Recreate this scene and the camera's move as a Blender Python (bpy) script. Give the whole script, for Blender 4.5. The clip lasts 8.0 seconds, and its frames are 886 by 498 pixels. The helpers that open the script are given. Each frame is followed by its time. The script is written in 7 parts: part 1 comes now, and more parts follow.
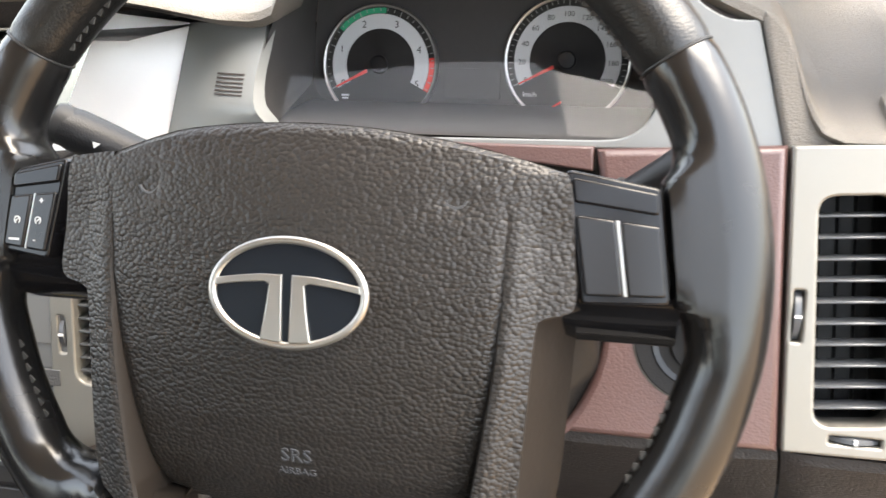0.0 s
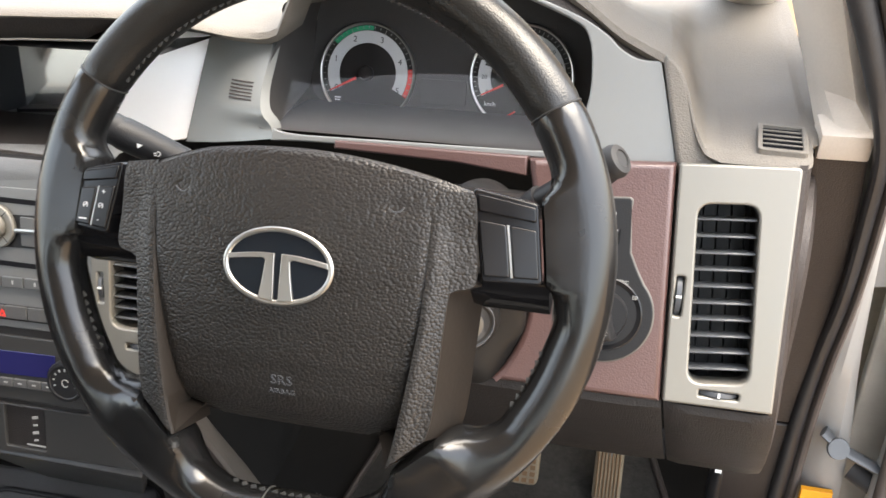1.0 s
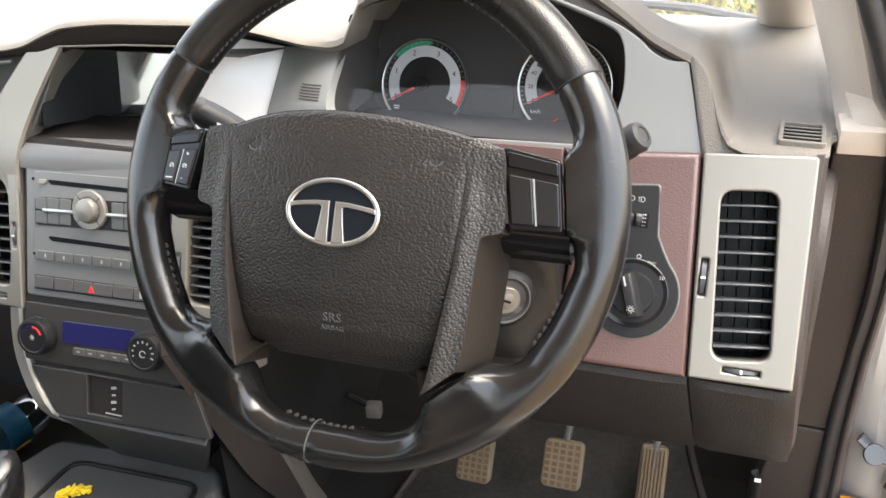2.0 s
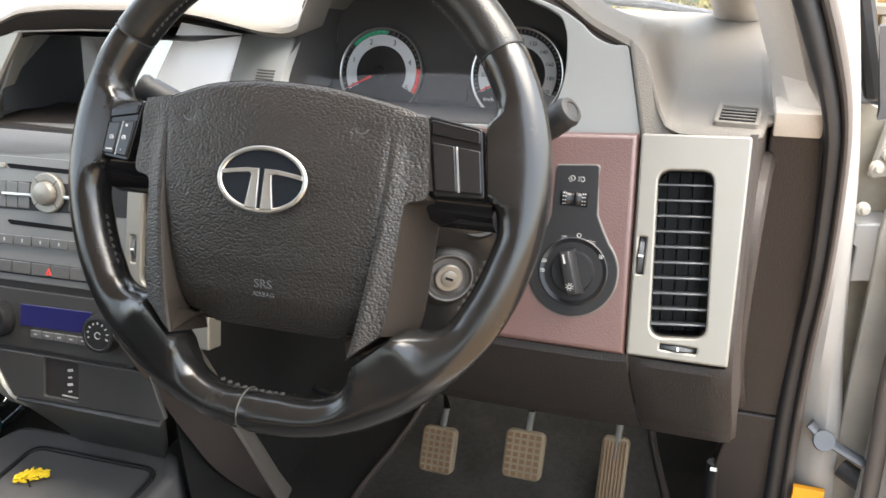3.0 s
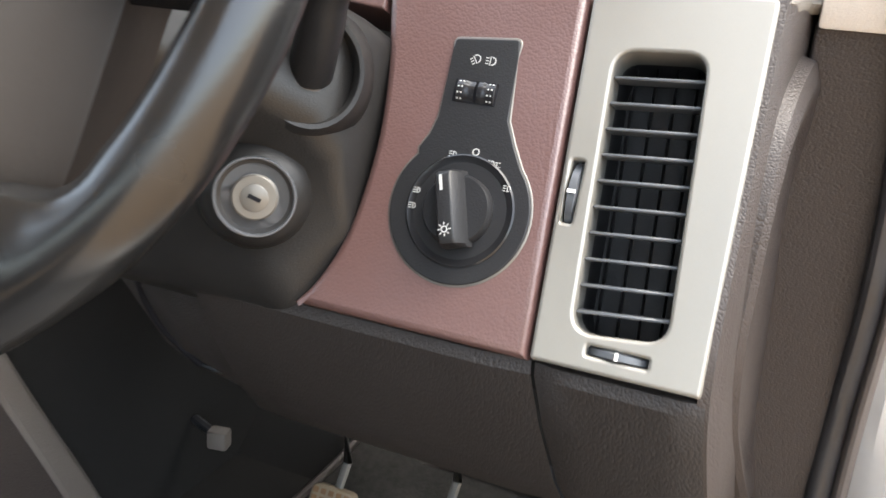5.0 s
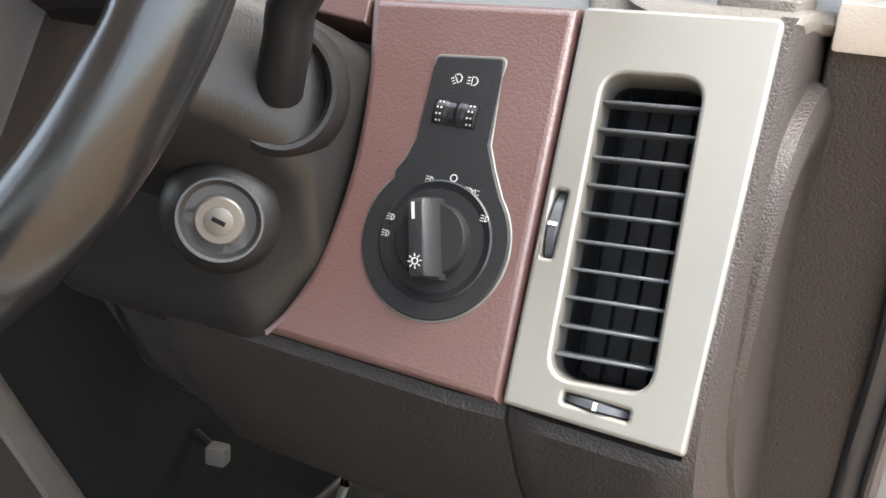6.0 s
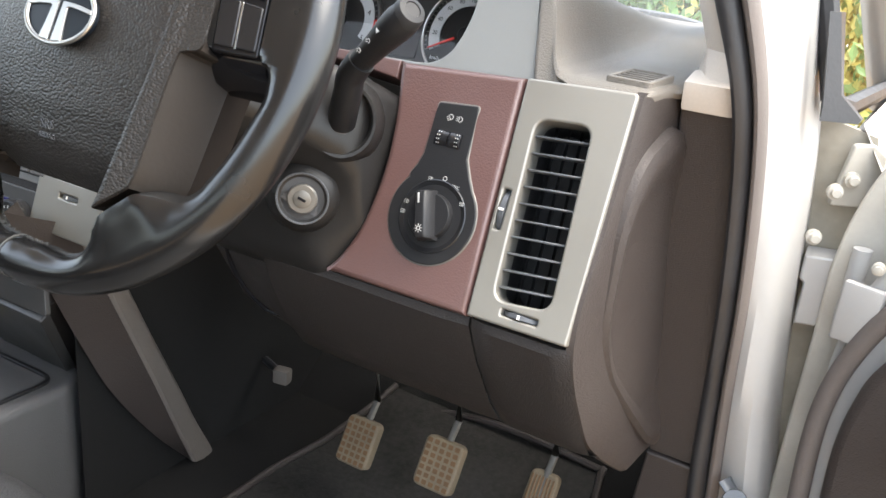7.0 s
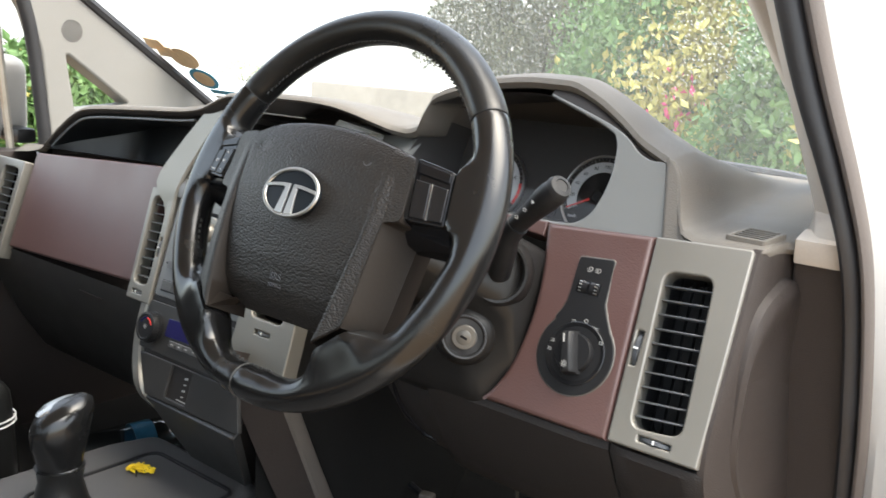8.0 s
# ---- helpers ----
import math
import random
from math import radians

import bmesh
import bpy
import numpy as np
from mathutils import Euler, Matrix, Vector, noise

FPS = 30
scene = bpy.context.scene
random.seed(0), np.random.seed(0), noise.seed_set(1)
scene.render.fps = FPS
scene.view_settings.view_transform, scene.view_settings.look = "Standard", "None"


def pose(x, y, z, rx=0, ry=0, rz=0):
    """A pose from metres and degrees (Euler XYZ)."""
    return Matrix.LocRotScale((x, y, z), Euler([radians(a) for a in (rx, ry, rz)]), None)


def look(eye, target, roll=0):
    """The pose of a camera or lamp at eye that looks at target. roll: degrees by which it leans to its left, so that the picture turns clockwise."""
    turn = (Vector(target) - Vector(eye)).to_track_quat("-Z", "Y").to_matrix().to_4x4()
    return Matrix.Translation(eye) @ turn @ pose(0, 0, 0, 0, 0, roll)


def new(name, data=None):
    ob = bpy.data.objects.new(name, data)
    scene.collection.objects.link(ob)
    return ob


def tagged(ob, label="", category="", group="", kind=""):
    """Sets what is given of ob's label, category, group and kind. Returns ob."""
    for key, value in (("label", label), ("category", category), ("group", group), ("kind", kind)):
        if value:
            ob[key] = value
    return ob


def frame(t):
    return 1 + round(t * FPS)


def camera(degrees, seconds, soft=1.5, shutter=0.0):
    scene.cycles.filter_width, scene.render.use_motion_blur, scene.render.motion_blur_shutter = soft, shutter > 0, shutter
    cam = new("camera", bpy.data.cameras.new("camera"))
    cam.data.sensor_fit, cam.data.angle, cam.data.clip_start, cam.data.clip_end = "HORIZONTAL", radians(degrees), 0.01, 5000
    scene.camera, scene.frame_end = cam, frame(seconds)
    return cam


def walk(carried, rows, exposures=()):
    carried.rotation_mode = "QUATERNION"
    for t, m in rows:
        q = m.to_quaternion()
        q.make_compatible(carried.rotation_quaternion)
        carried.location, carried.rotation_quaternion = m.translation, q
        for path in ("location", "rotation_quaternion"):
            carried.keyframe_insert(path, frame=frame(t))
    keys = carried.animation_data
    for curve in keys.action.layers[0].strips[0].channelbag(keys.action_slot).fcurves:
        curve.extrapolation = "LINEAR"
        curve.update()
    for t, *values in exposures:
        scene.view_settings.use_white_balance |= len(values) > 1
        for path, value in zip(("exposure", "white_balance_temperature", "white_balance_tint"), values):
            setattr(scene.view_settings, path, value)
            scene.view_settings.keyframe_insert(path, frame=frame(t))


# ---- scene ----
cam = camera(55.0, 8.0, shutter=0.2)
PATH = [
    (0, (0.135, -0.284, 1.28), (-0.275, 1.431, 0.338), -2.9),
    (0.5, (0.195, -0.344, 1.335), (-0.171, 1.349, 0.335), -1.8),
    (1, (0.201, -0.401, 1.365), (-0.214, 1.274, 0.354), -0.9),
    (1.2, (0.201, -0.416, 1.366), (-0.252, 1.26, 0.373), -0.8),
    (2.3, (0.26, -0.506, 1.321), (-0.335, 1.198, 0.458), -1.9),
    (2.5, (0.263, -0.51, 1.318), (-0.325, 1.195, 0.454), -1.7),
    (3, (0.301, -0.497, 1.307), (-0.279, 1.219, 0.459), -1.3),
    (3.5, (0.355, -0.492, 1.3), (-0.226, 1.232, 0.47), -1.2),
    (4, (0.392, -0.489, 1.284), (-0.286, 1.207, 0.469), -0.3),
    (4.5, (0.399, -0.386, 1.158), (-0.372, 1.347, 0.525), 0.2),
    (4.8, (0.382, -0.292, 1.094), (-0.382, 1.452, 0.482), 3.2),
    (5, (0.357, -0.214, 1.083), (-0.374, 1.534, 0.441), 4.4),
    (5.2, (0.346, -0.151, 1.071), (-0.405, 1.596, 0.451), 5.3),
    (6.3, (0.414, -0.198, 1.116), (-0.459, 1.476, 0.456), 4.6),
    (6.4, (0.433, -0.227, 1.129), (-0.465, 1.425, 0.447), 4.7),
    (6.5, (0.45, -0.256, 1.138), (-0.45, 1.39, 0.446), 5.3),
    (6.7, (0.49, -0.312, 1.157), (-0.423, 1.324, 0.457), 5.9),
    (7, (0.529, -0.387, 1.177), (-0.374, 1.258, 0.484), 6.3),
    (7.2, (0.553, -0.428, 1.19), (-0.374, 1.233, 0.571), 6.4),
    (7.5, (0.568, -0.475, 1.213), (-0.456, 1.16, 0.686), 5.0),
    (8, (0.575, -0.511, 1.216), (-0.63, 1.032, 0.806), 4.2),
]
walk(cam, [(t, look(eye, target, roll)) for t, eye, target, roll in PATH], exposures=[(0.0, 3.90, 7000, 8), (0.5, 3.66, 7000, 8), (1.2, 3.64, 7000, 8), (2.5, 3.70, 6900, 7), (4.0, 3.66, 6700, 6), (4.5, 3.58, 6600, 6), (5.0, 3.84, 6600, 6), (6.5, 3.80, 6600, 6), (7.0, 3.66, 6600, 6), (7.5, 3.25, 6700, 5), (8.0, 3.05, 6700, 5)])

# ---- world, sun, exposure ----
world = bpy.data.worlds.new("world")
scene.world = world
world.use_nodes = True
wn = world.node_tree.nodes
sky = wn.new("ShaderNodeTexSky")
sky.sky_type = "NISHITA"
sky.sun_disc = False
sky.sun_elevation, sky.sun_rotation = radians(64), radians(78)
sky.air_density, sky.dust_density, sky.ozone_density = 1.0, 4.0, 1.0
wn["Background"].inputs["Strength"].default_value = 0.15
veil = wn.new("ShaderNodeMixRGB")  # thin overcast over the clear sky
veil.inputs[0].default_value = 0.6
veil.inputs[2].default_value = (1.85, 1.89, 1.92, 1)
world.node_tree.links.new(sky.outputs["Color"], veil.inputs[1])
world.node_tree.links.new(veil.outputs[0], wn["Background"].inputs["Color"])
sun = new("sun", bpy.data.lights.new("sun", "SUN"))
sun.data.energy, sun.data.angle, sun.data.color = 0.6, radians(60), (1.0, 0.96, 0.9)
sun.matrix_world = look((1.95, 0.4, 4.1), (0, 0, 0))

# ---- materials ----


def material(name, color, rough=0.5, metal=0.0, grain=0.0, scale=400.0, kind="noise", vary=0.12, stain=0.1, stain_scale=9.0, coat=0.0, spec=0.5, stretch=1.0, warped=1.3):
    """A surface with a fine relief, small variation and larger stains."""
    m = bpy.data.materials.new(name)
    m.use_nodes = True
    n, l = m.node_tree.nodes, m.node_tree.links
    b = n["Principled BSDF"]
    b.inputs["Metallic"].default_value = metal
    b.inputs["Coat Weight"].default_value = coat
    b.inputs["Specular IOR Level"].default_value = spec
    at = n.new("ShaderNodeTexCoord")
    big = n.new("ShaderNodeTexNoise")
    big.inputs["Scale"].default_value = stain_scale
    big.inputs["Detail"].default_value = 6
    l.new(at.outputs["Object"], big.inputs["Vector"])
    fine = n.new("ShaderNodeTexNoise")
    fine.inputs["Scale"].default_value = scale * 0.5
    l.new(at.outputs["Object"], fine.inputs["Vector"])
    add = n.new("ShaderNodeMath")
    add.operation = "MULTIPLY_ADD"
    l.new(big.outputs["Fac"], add.inputs[0])
    add.inputs[1].default_value = 2 * stain
    mul = n.new("ShaderNodeMath")
    mul.operation = "MULTIPLY_ADD"
    l.new(fine.outputs["Fac"], mul.inputs[0])
    mul.inputs[1].default_value = vary
    mul.inputs[2].default_value = 1 - stain - vary / 2
    l.new(mul.outputs[0], add.inputs[2])
    tint = n.new("ShaderNodeVectorMath")
    tint.operation = "SCALE"
    tint.inputs[0].default_value = color
    l.new(add.outputs[0], tint.inputs["Scale"])
    l.new(tint.outputs[0], b.inputs["Base Color"])
    ramp = n.new("ShaderNodeMapRange")
    ramp.inputs["From Min"].default_value, ramp.inputs["From Max"].default_value = 0.3, 0.7
    ramp.inputs["To Min"].default_value, ramp.inputs["To Max"].default_value = max(rough - 0.07, 0.02), min(rough + 0.07, 1)
    l.new(big.outputs["Fac"], ramp.inputs["Value"])
    l.new(ramp.outputs[0], b.inputs["Roughness"])
    if grain:
        bump = n.new("ShaderNodeBump")
        bump.inputs["Strength"].default_value = grain
        bump.inputs["Distance"].default_value = 0.0012
        if kind == "leather":
            cell = n.new("ShaderNodeTexVoronoi")
            cell.inputs["Scale"].default_value = scale
            warp = n.new("ShaderNodeVectorMath")
            warp.operation = "MULTIPLY_ADD"
            wob = n.new("ShaderNodeTexNoise")
            wob.inputs["Scale"].default_value = scale * 0.35
            drawn = n.new("ShaderNodeVectorMath")
            drawn.operation = "MULTIPLY"
            drawn.inputs[1].default_value = (stretch, 1, 1)
            l.new(at.outputs["Object"], drawn.inputs[0])
            l.new(drawn.outputs[0], wob.inputs["Vector"])
            l.new(wob.outputs["Color"], warp.inputs[0])
            warp.inputs[1].default_value = (warped / scale,) * 3
            l.new(drawn.outputs[0], warp.inputs[2])
            l.new(warp.outputs[0], cell.inputs["Vector"])
            curve = n.new("ShaderNodeMath")
            curve.operation = "POWER"
            curve.inputs[1].default_value = 1.6
            l.new(cell.outputs["Distance"], curve.inputs[0])
            flip = n.new("ShaderNodeMath")
            flip.operation = "SUBTRACT"
            flip.inputs[0].default_value = 1.0
            l.new(curve.outputs[0], flip.inputs[1])
            l.new(flip.outputs[0], bump.inputs["Height"])
        else:
            g = n.new("ShaderNodeTexNoise")
            g.inputs["Scale"].default_value = scale
            g.inputs["Detail"].default_value = 4
            l.new(at.outputs["Object"], g.inputs["Vector"])
            l.new(g.outputs["Fac"], bump.inputs["Height"])
        l.new(bump.outputs[0], b.inputs["Normal"])
    return m


def glass(name, color=(1, 1, 1), gloss=1.0, drops=0.0):
    """Thin clear glass: light passes straight, and the surface mirrors a little; drops: rain on it."""
    m = bpy.data.materials.new(name)
    m.use_nodes = True
    n, l = m.node_tree.nodes, m.node_tree.links
    n.remove(n["Principled BSDF"])
    clear, shine, mix = n.new("ShaderNodeBsdfTransparent"), n.new("ShaderNodeBsdfGlossy"), n.new("ShaderNodeMixShader")
    clear.inputs["Color"].default_value = (*color, 1)
    shine.inputs["Roughness"].default_value = 0.02
    mix.inputs[0].default_value = 0.05 * gloss
    l.new(clear.outputs[0], mix.inputs[1])
    l.new(shine.outputs[0], mix.inputs[2])
    last = mix
    if drops:
        at, cell, patch = n.new("ShaderNodeTexCoord"), n.new("ShaderNodeTexVoronoi"), n.new("ShaderNodeTexNoise")
        cell.inputs["Scale"].default_value = 190
        cell.inputs["Randomness"].default_value = 1
        patch.inputs["Scale"].default_value = 3.0
        patch.inputs["Detail"].default_value = 5
        l.new(at.outputs["Object"], cell.inputs["Vector"])
        l.new(at.outputs["Object"], patch.inputs["Vector"])
        size = n.new("ShaderNodeMapRange")
        size.inputs["From Min"].default_value, size.inputs["From Max"].default_value = 0.38, 0.62
        size.inputs["To Min"].default_value, size.inputs["To Max"].default_value = 0.0, 0.34
        l.new(patch.outputs["Fac"], size.inputs["Value"])
        less = n.new("ShaderNodeMath")
        less.operation = "LESS_THAN"
        l.new(cell.outputs["Distance"], less.inputs[0])
        l.new(size.outputs[0], less.inputs[1])
        part_of = n.new("ShaderNodeMath")
        part_of.operation = "MULTIPLY_ADD"
        part_of.inputs[1].default_value = drops
        part_of.inputs[2].default_value = 0.05
        l.new(less.outputs[0], part_of.inputs[0])
        wet, lens = n.new("ShaderNodeBsdfTranslucent"), n.new("ShaderNodeMixShader")
        wet.inputs["Color"].default_value = (0.8, 0.82, 0.82, 1)
        l.new(part_of.outputs[0], lens.inputs[0])
        l.new(mix.outputs[0], lens.inputs[1])
        l.new(wet.outputs[0], lens.inputs[2])
        last = lens
    l.new(last.outputs[0], n["Material Output"].inputs["Surface"])
    return m



M_RIM = material("rim_leather", (0.010, 0.0102, 0.0102), 0.32, grain=0.12, scale=800, kind="leather", stain=0.2, stain_scale=14, warped=0.6)
M_WORN = material("worn_leather", (0.0085, 0.0085, 0.0088), 0.22, grain=0.05, scale=500, stain=0.3, stain_scale=30, spec=0.6)
M_PAD = material("airbag_grain", (0.0160, 0.0142, 0.0131), 0.37, grain=0.46, scale=560, kind="leather", stain=0.12, stretch=0.85, warped=0.35)
M_HUBSIDE = material("hub_side", (0.0175, 0.0140, 0.0115), 0.5, grain=0.1, scale=300, spec=0.25)
M_PIANO = material("piano_black", (0.008, 0.008, 0.009), 0.12, vary=0.02, spec=0.3)
M_KEY = material("key_plastic", (0.012, 0.012, 0.013), 0.15, vary=0.05, spec=0.35)
M_CHROME = material("satin_chrome", (0.48, 0.47, 0.45), 0.33, metal=1.0, vary=0.04, stain=0.05)
M_EMBLEM = material("emblem_blue", (0.006, 0.0085, 0.0125), 0.4, vary=0.02, spec=0.2)
M_PURPLE = material("mauve_trim", (0.086, 0.0445, 0.0400), 0.42, grain=0.17, scale=600, kind="leather", stain=0.08, spec=0.8)
M_SILVER = material("champagne_silver", (0.245, 0.234, 0.210), 0.42, metal=0.55, grain=0.03, scale=2500, vary=0.06, stain=0.05)
M_GREY = material("grey_panel", (0.155, 0.158, 0.158), 0.4, metal=0.2, grain=0.06, scale=1800, vary=0.08, stain=0.04)
M_TOP = material("taupe_dash", (0.135, 0.121, 0.104), 0.6, grain=0.35, scale=680, kind="leather", stain=0.06)
M_LOWER = material("dark_plastic", (0.021, 0.0182, 0.0172), 0.5, grain=0.3, scale=640, kind="leather", stain=0.12, spec=0.3)
M_BROWN = material("brown_trim", (0.037, 0.0300, 0.0272), 0.5, grain=0.35, scale=700, kind="leather", stain=0.1, spec=0.35)
M_BLACK = material("black_plastic", (0.013, 0.013, 0.014), 0.42, grain=0.2, scale=900, vary=0.1, spec=0.3)
M_SLAT = material("slat_plastic", (0.070, 0.075, 0.083), 0.34, vary=0.08)
M_CAVITY = material("cavity_black", (0.008, 0.008, 0.01), 0.7, vary=0.1, spec=0.08)
M_CREAM = material("cream_trim", (0.50, 0.445, 0.385), 0.55, grain=0.3, scale=800, stain=0.08)
M_BODY = material("body_paint", (0.315, 0.310, 0.302), 0.42, vary=0.05, stain=0.12, stain_scale=6, coat=0.12)
M_SEAL = material("rubber_seal", (0.022, 0.022, 0.024), 0.5, grain=0.2, scale=300, stain=0.3, stain_scale=25)
M_SEAL2 = material("flocked_seal", (0.10, 0.085, 0.078), 0.75, grain=0.4, scale=900, stain=0.2)
M_CARPET = material("carpet", (0.0115, 0.0112, 0.0108), 0.95, grain=1.0, scale=900, vary=0.5, stain=0.3, spec=0.2)
M_MAT = material("rubber_mat", (0.027, 0.0255, 0.0235), 0.75, grain=0.9, scale=230, vary=1.0, stain=0.8, stain_scale=14, spec=0.15)
M_PEDAL = material("pedal_rubber", (0.19, 0.148, 0.098), 0.75, grain=0.5, scale=900, vary=0.4, stain=0.4, stain_scale=25)
M_PEDALHOLE = material("pedal_pit", (0.15, 0.085, 0.04), 0.85, vary=0.3, stain=0.4, stain_scale=60)
M_STEEL = material("worn_steel", (0.42, 0.40, 0.36), 0.4, metal=0.8, vary=0.2, stain=0.3, stain_scale=40)
M_WHITE = material("white_print", (0.75, 0.75, 0.74), 0.5, vary=0.02, stain=0.02)
M_DIAL = material("dial_ring", (0.60, 0.61, 0.62), 0.5, vary=0.03, stain=0.03)
M_RED = material("red_print", (0.75, 0.05, 0.04), 0.45, vary=0.03)
M_GREEN = material("green_print", (0.03, 0.35, 0.18), 0.5, vary=0.03)
M_LCD = material("blue_display", (0.018, 0.018, 0.085), 0.15, vary=0.02, coat=0.5)
M_SCREEN = material("glossy_screen", (0.55, 0.56, 0.57), 0.06, metal=0.7, vary=0.02, coat=1.0, spec=1.0)
M_SCREEN.node_tree.nodes["Principled BSDF"].inputs["IOR"].default_value = 2.2
M_SCREEN.node_tree.nodes["Principled BSDF"].inputs["Coat IOR"].default_value = 2.0
M_YELLOW = material("yellow_petal", (0.80, 0.58, 0.02), 0.6, vary=0.3)
M_ORANGE = material("orange_reflector", (0.85, 0.36, 0.02), 0.35, vary=0.1)
# near-white copy of the silver, with the sky's glare in its colour
M_GLARE = material("glare_silver", (0.92, 0.91, 0.90), 0.48, metal=0.2, grain=0.02, scale=2500, vary=0.03, stain=0.03)
M_CONSOLE = material("console_plastic", (0.075, 0.074, 0.074), 0.38, grain=0.25, scale=700, kind="leather", stain=0.12)
M_BARREL = material("lock_barrel", (0.15, 0.143, 0.13), 0.45, metal=0.5, vary=0.1, stain=0.25, stain_scale=60)
M_SURROUND = material("surround_grey", (0.205, 0.210, 0.206), 0.36, metal=0.2, grain=0.05, scale=1800, vary=0.06, stain=0.04)
M_TRIM = material("taupe_trim", (0.125, 0.110, 0.097), 0.5, grain=0.3, scale=700, kind="leather", stain=0.1)
M_DULL = material("dull_black", (0.048, 0.0455, 0.045), 0.55, vary=0.1, spec=0.3)
M_SHROUD = material("shroud_plastic", (0.0115, 0.0108, 0.0104), 0.42, grain=0.2, scale=900, vary=0.1, spec=0.35)
M_PANEL = material("smooth_dark_panel", (0.032, 0.031, 0.030), 0.42, grain=0.12, scale=900, stain=0.1)
M_PRINT = material("dim_print", (0.36, 0.36, 0.35), 0.5, vary=0.1)
M_SEAT = material("seat_leather", (0.045, 0.044, 0.044), 0.45, grain=0.3, scale=450, kind="leather", stain=0.12)
# darker copy of the cream trim that holds the far side's shade
M_FARTRIM = material("shaded_cream_trim", (0.225, 0.218, 0.203), 0.55, grain=0.3, scale=800, stain=0.08)
M_CAP = material("cap_plastic", (0.022, 0.022, 0.023), 0.5, vary=0.1, spec=0.3)
M_POST = material("painted_post", (0.36, 0.34, 0.30), 0.5, vary=0.1, stain=0.35, stain_scale=14)
M_HEADLINER = material("headliner_cloth", (0.66, 0.62, 0.56), 0.9, grain=0.4, scale=900, stain=0.05)
M_SHELF = material("shelf_grey", (0.125, 0.127, 0.130), 0.36, grain=0.15, scale=800, kind="leather", stain=0.06)
M_RADIOKEY = material("radio_key", (0.105, 0.107, 0.108), 0.38, metal=0.15, vary=0.06)
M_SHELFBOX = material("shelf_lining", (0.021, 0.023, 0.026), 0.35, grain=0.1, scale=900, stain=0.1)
M_GAP = material("stained_metal", (0.26, 0.235, 0.19), 0.6, grain=0.2, scale=200, vary=0.25, stain=0.55, stain_scale=22)
M_SEAMTHREAD = material("pale_seam", (0.06, 0.06, 0.058), 0.6, vary=0.2)
M_STITCH = material("grey_thread", (0.035, 0.035, 0.034), 0.8, vary=0.2)

# ---- shaping helpers ----


def part(name, bm, mat, parent=None, label="", smooth=True):
    me = bpy.data.meshes.new(name)
    bmesh.ops.remove_doubles(bm, verts=bm.verts, dist=1e-6)
    bmesh.ops.recalc_face_normals(bm, faces=bm.faces)
    flat = bm.faces.layers.int.get("flat")
    for f in bm.faces:
        f.smooth = smooth and not (flat and f[flat])
    if smooth:
        for e in bm.edges:
            if len(e.link_faces) == 2 and e.calc_face_angle() > radians(38):
                e.smooth = False
    bm.to_mesh(me)
    bm.free()
    me.materials.append(mat)
    ob = new(name, me)
    if parent:
        ob.parent = parent
    if label:
        tagged(ob, label)
    return ob


def thing(name, label, category, group="", kind="", at=(0, 0, 0)):
    """The empty that carries a thing's parts; parts are built in world places."""
    ob = new(name)
    ob.empty_display_size = 0.02
    return tagged(ob, label, category, group, kind)


def plane(origin, tilt, turn=0.0):
    """A sloping panel's frame: x to the car's side, y up the panel, z out of it towards the seats."""
    a = radians(tilt)
    m = Matrix(((1, 0, 0, 0), (0, math.sin(a), -math.cos(a), 0), (0, math.cos(a), math.sin(a), 0), (0, 0, 0, 1)))
    return Matrix.Translation(origin) @ Matrix.Rotation(radians(turn), 4, "Z") @ m


WHEEL = plane((0, 0, 1.1), 25)
DASH = plane((0, 0.1867, 0.8942), 22)
STACK = plane((0, 0.165, 0.82), 17)
CLUSTER = plane((0, 0.425, 1.066), 20)
SURROUND = plane((0, 0.2745, 1.067), 24)


def fillet(pts, r, n=5):
    """Rounds the corners of a closed outline; r is one radius or one for each corner."""
    out = []
    k = len(pts)
    for i in range(k):
        p, a, b = Vector(pts[i]), Vector(pts[i - 1]), Vector(pts[(i + 1) % k])
        ri = r[i] if isinstance(r, (list, tuple)) else r
        u, v = (a - p), (b - p)
        lu, lv = u.length, v.length
        if ri <= 0 or lu < 1e-6 or lv < 1e-6:
            out.append(tuple(p))
            continue
        u, v = u / lu, v / lv
        ang = u.angle(v)
        if ang > radians(176):
            out.append(tuple(p))
            continue
        d = min(ri / math.tan(ang / 2), lu * 0.49, lv * 0.49)
        s, e = p + u * d, p + v * d
        for j in range(n + 1):
            t = j / n
            out.append(tuple((1 - t) ** 2 * s + 2 * t * (1 - t) * p + t * t * e))
    return out


def spline(pts, n=6, closed=False):
    """A smooth line through points of any dimension."""
    P = [np.array(p, float) for p in pts]
    k = len(P)
    out = []
    for i in range(k if closed else k - 1):
        if closed:
            a, b, c, d = P[i - 1], P[i], P[(i + 1) % k], P[(i + 2) % k]
        else:
            a, b, c, d = P[max(i - 1, 0)], P[i], P[i + 1], P[min(i + 2, k - 1)]
        for j in range(n):
            t = j / n
            out.append(tuple(0.5 * (2 * b + (c - a) * t + (2 * a - 5 * b + 4 * c - d) * t * t + (3 * b - a - 3 * c + d) * t ** 3)))
    if not closed:
        out.append(tuple(P[-1]))
    return out


def area2(pts):
    return sum(pts[i - 1][0] * pts[i][1] - pts[i][0] * pts[i - 1][1] for i in range(len(pts)))


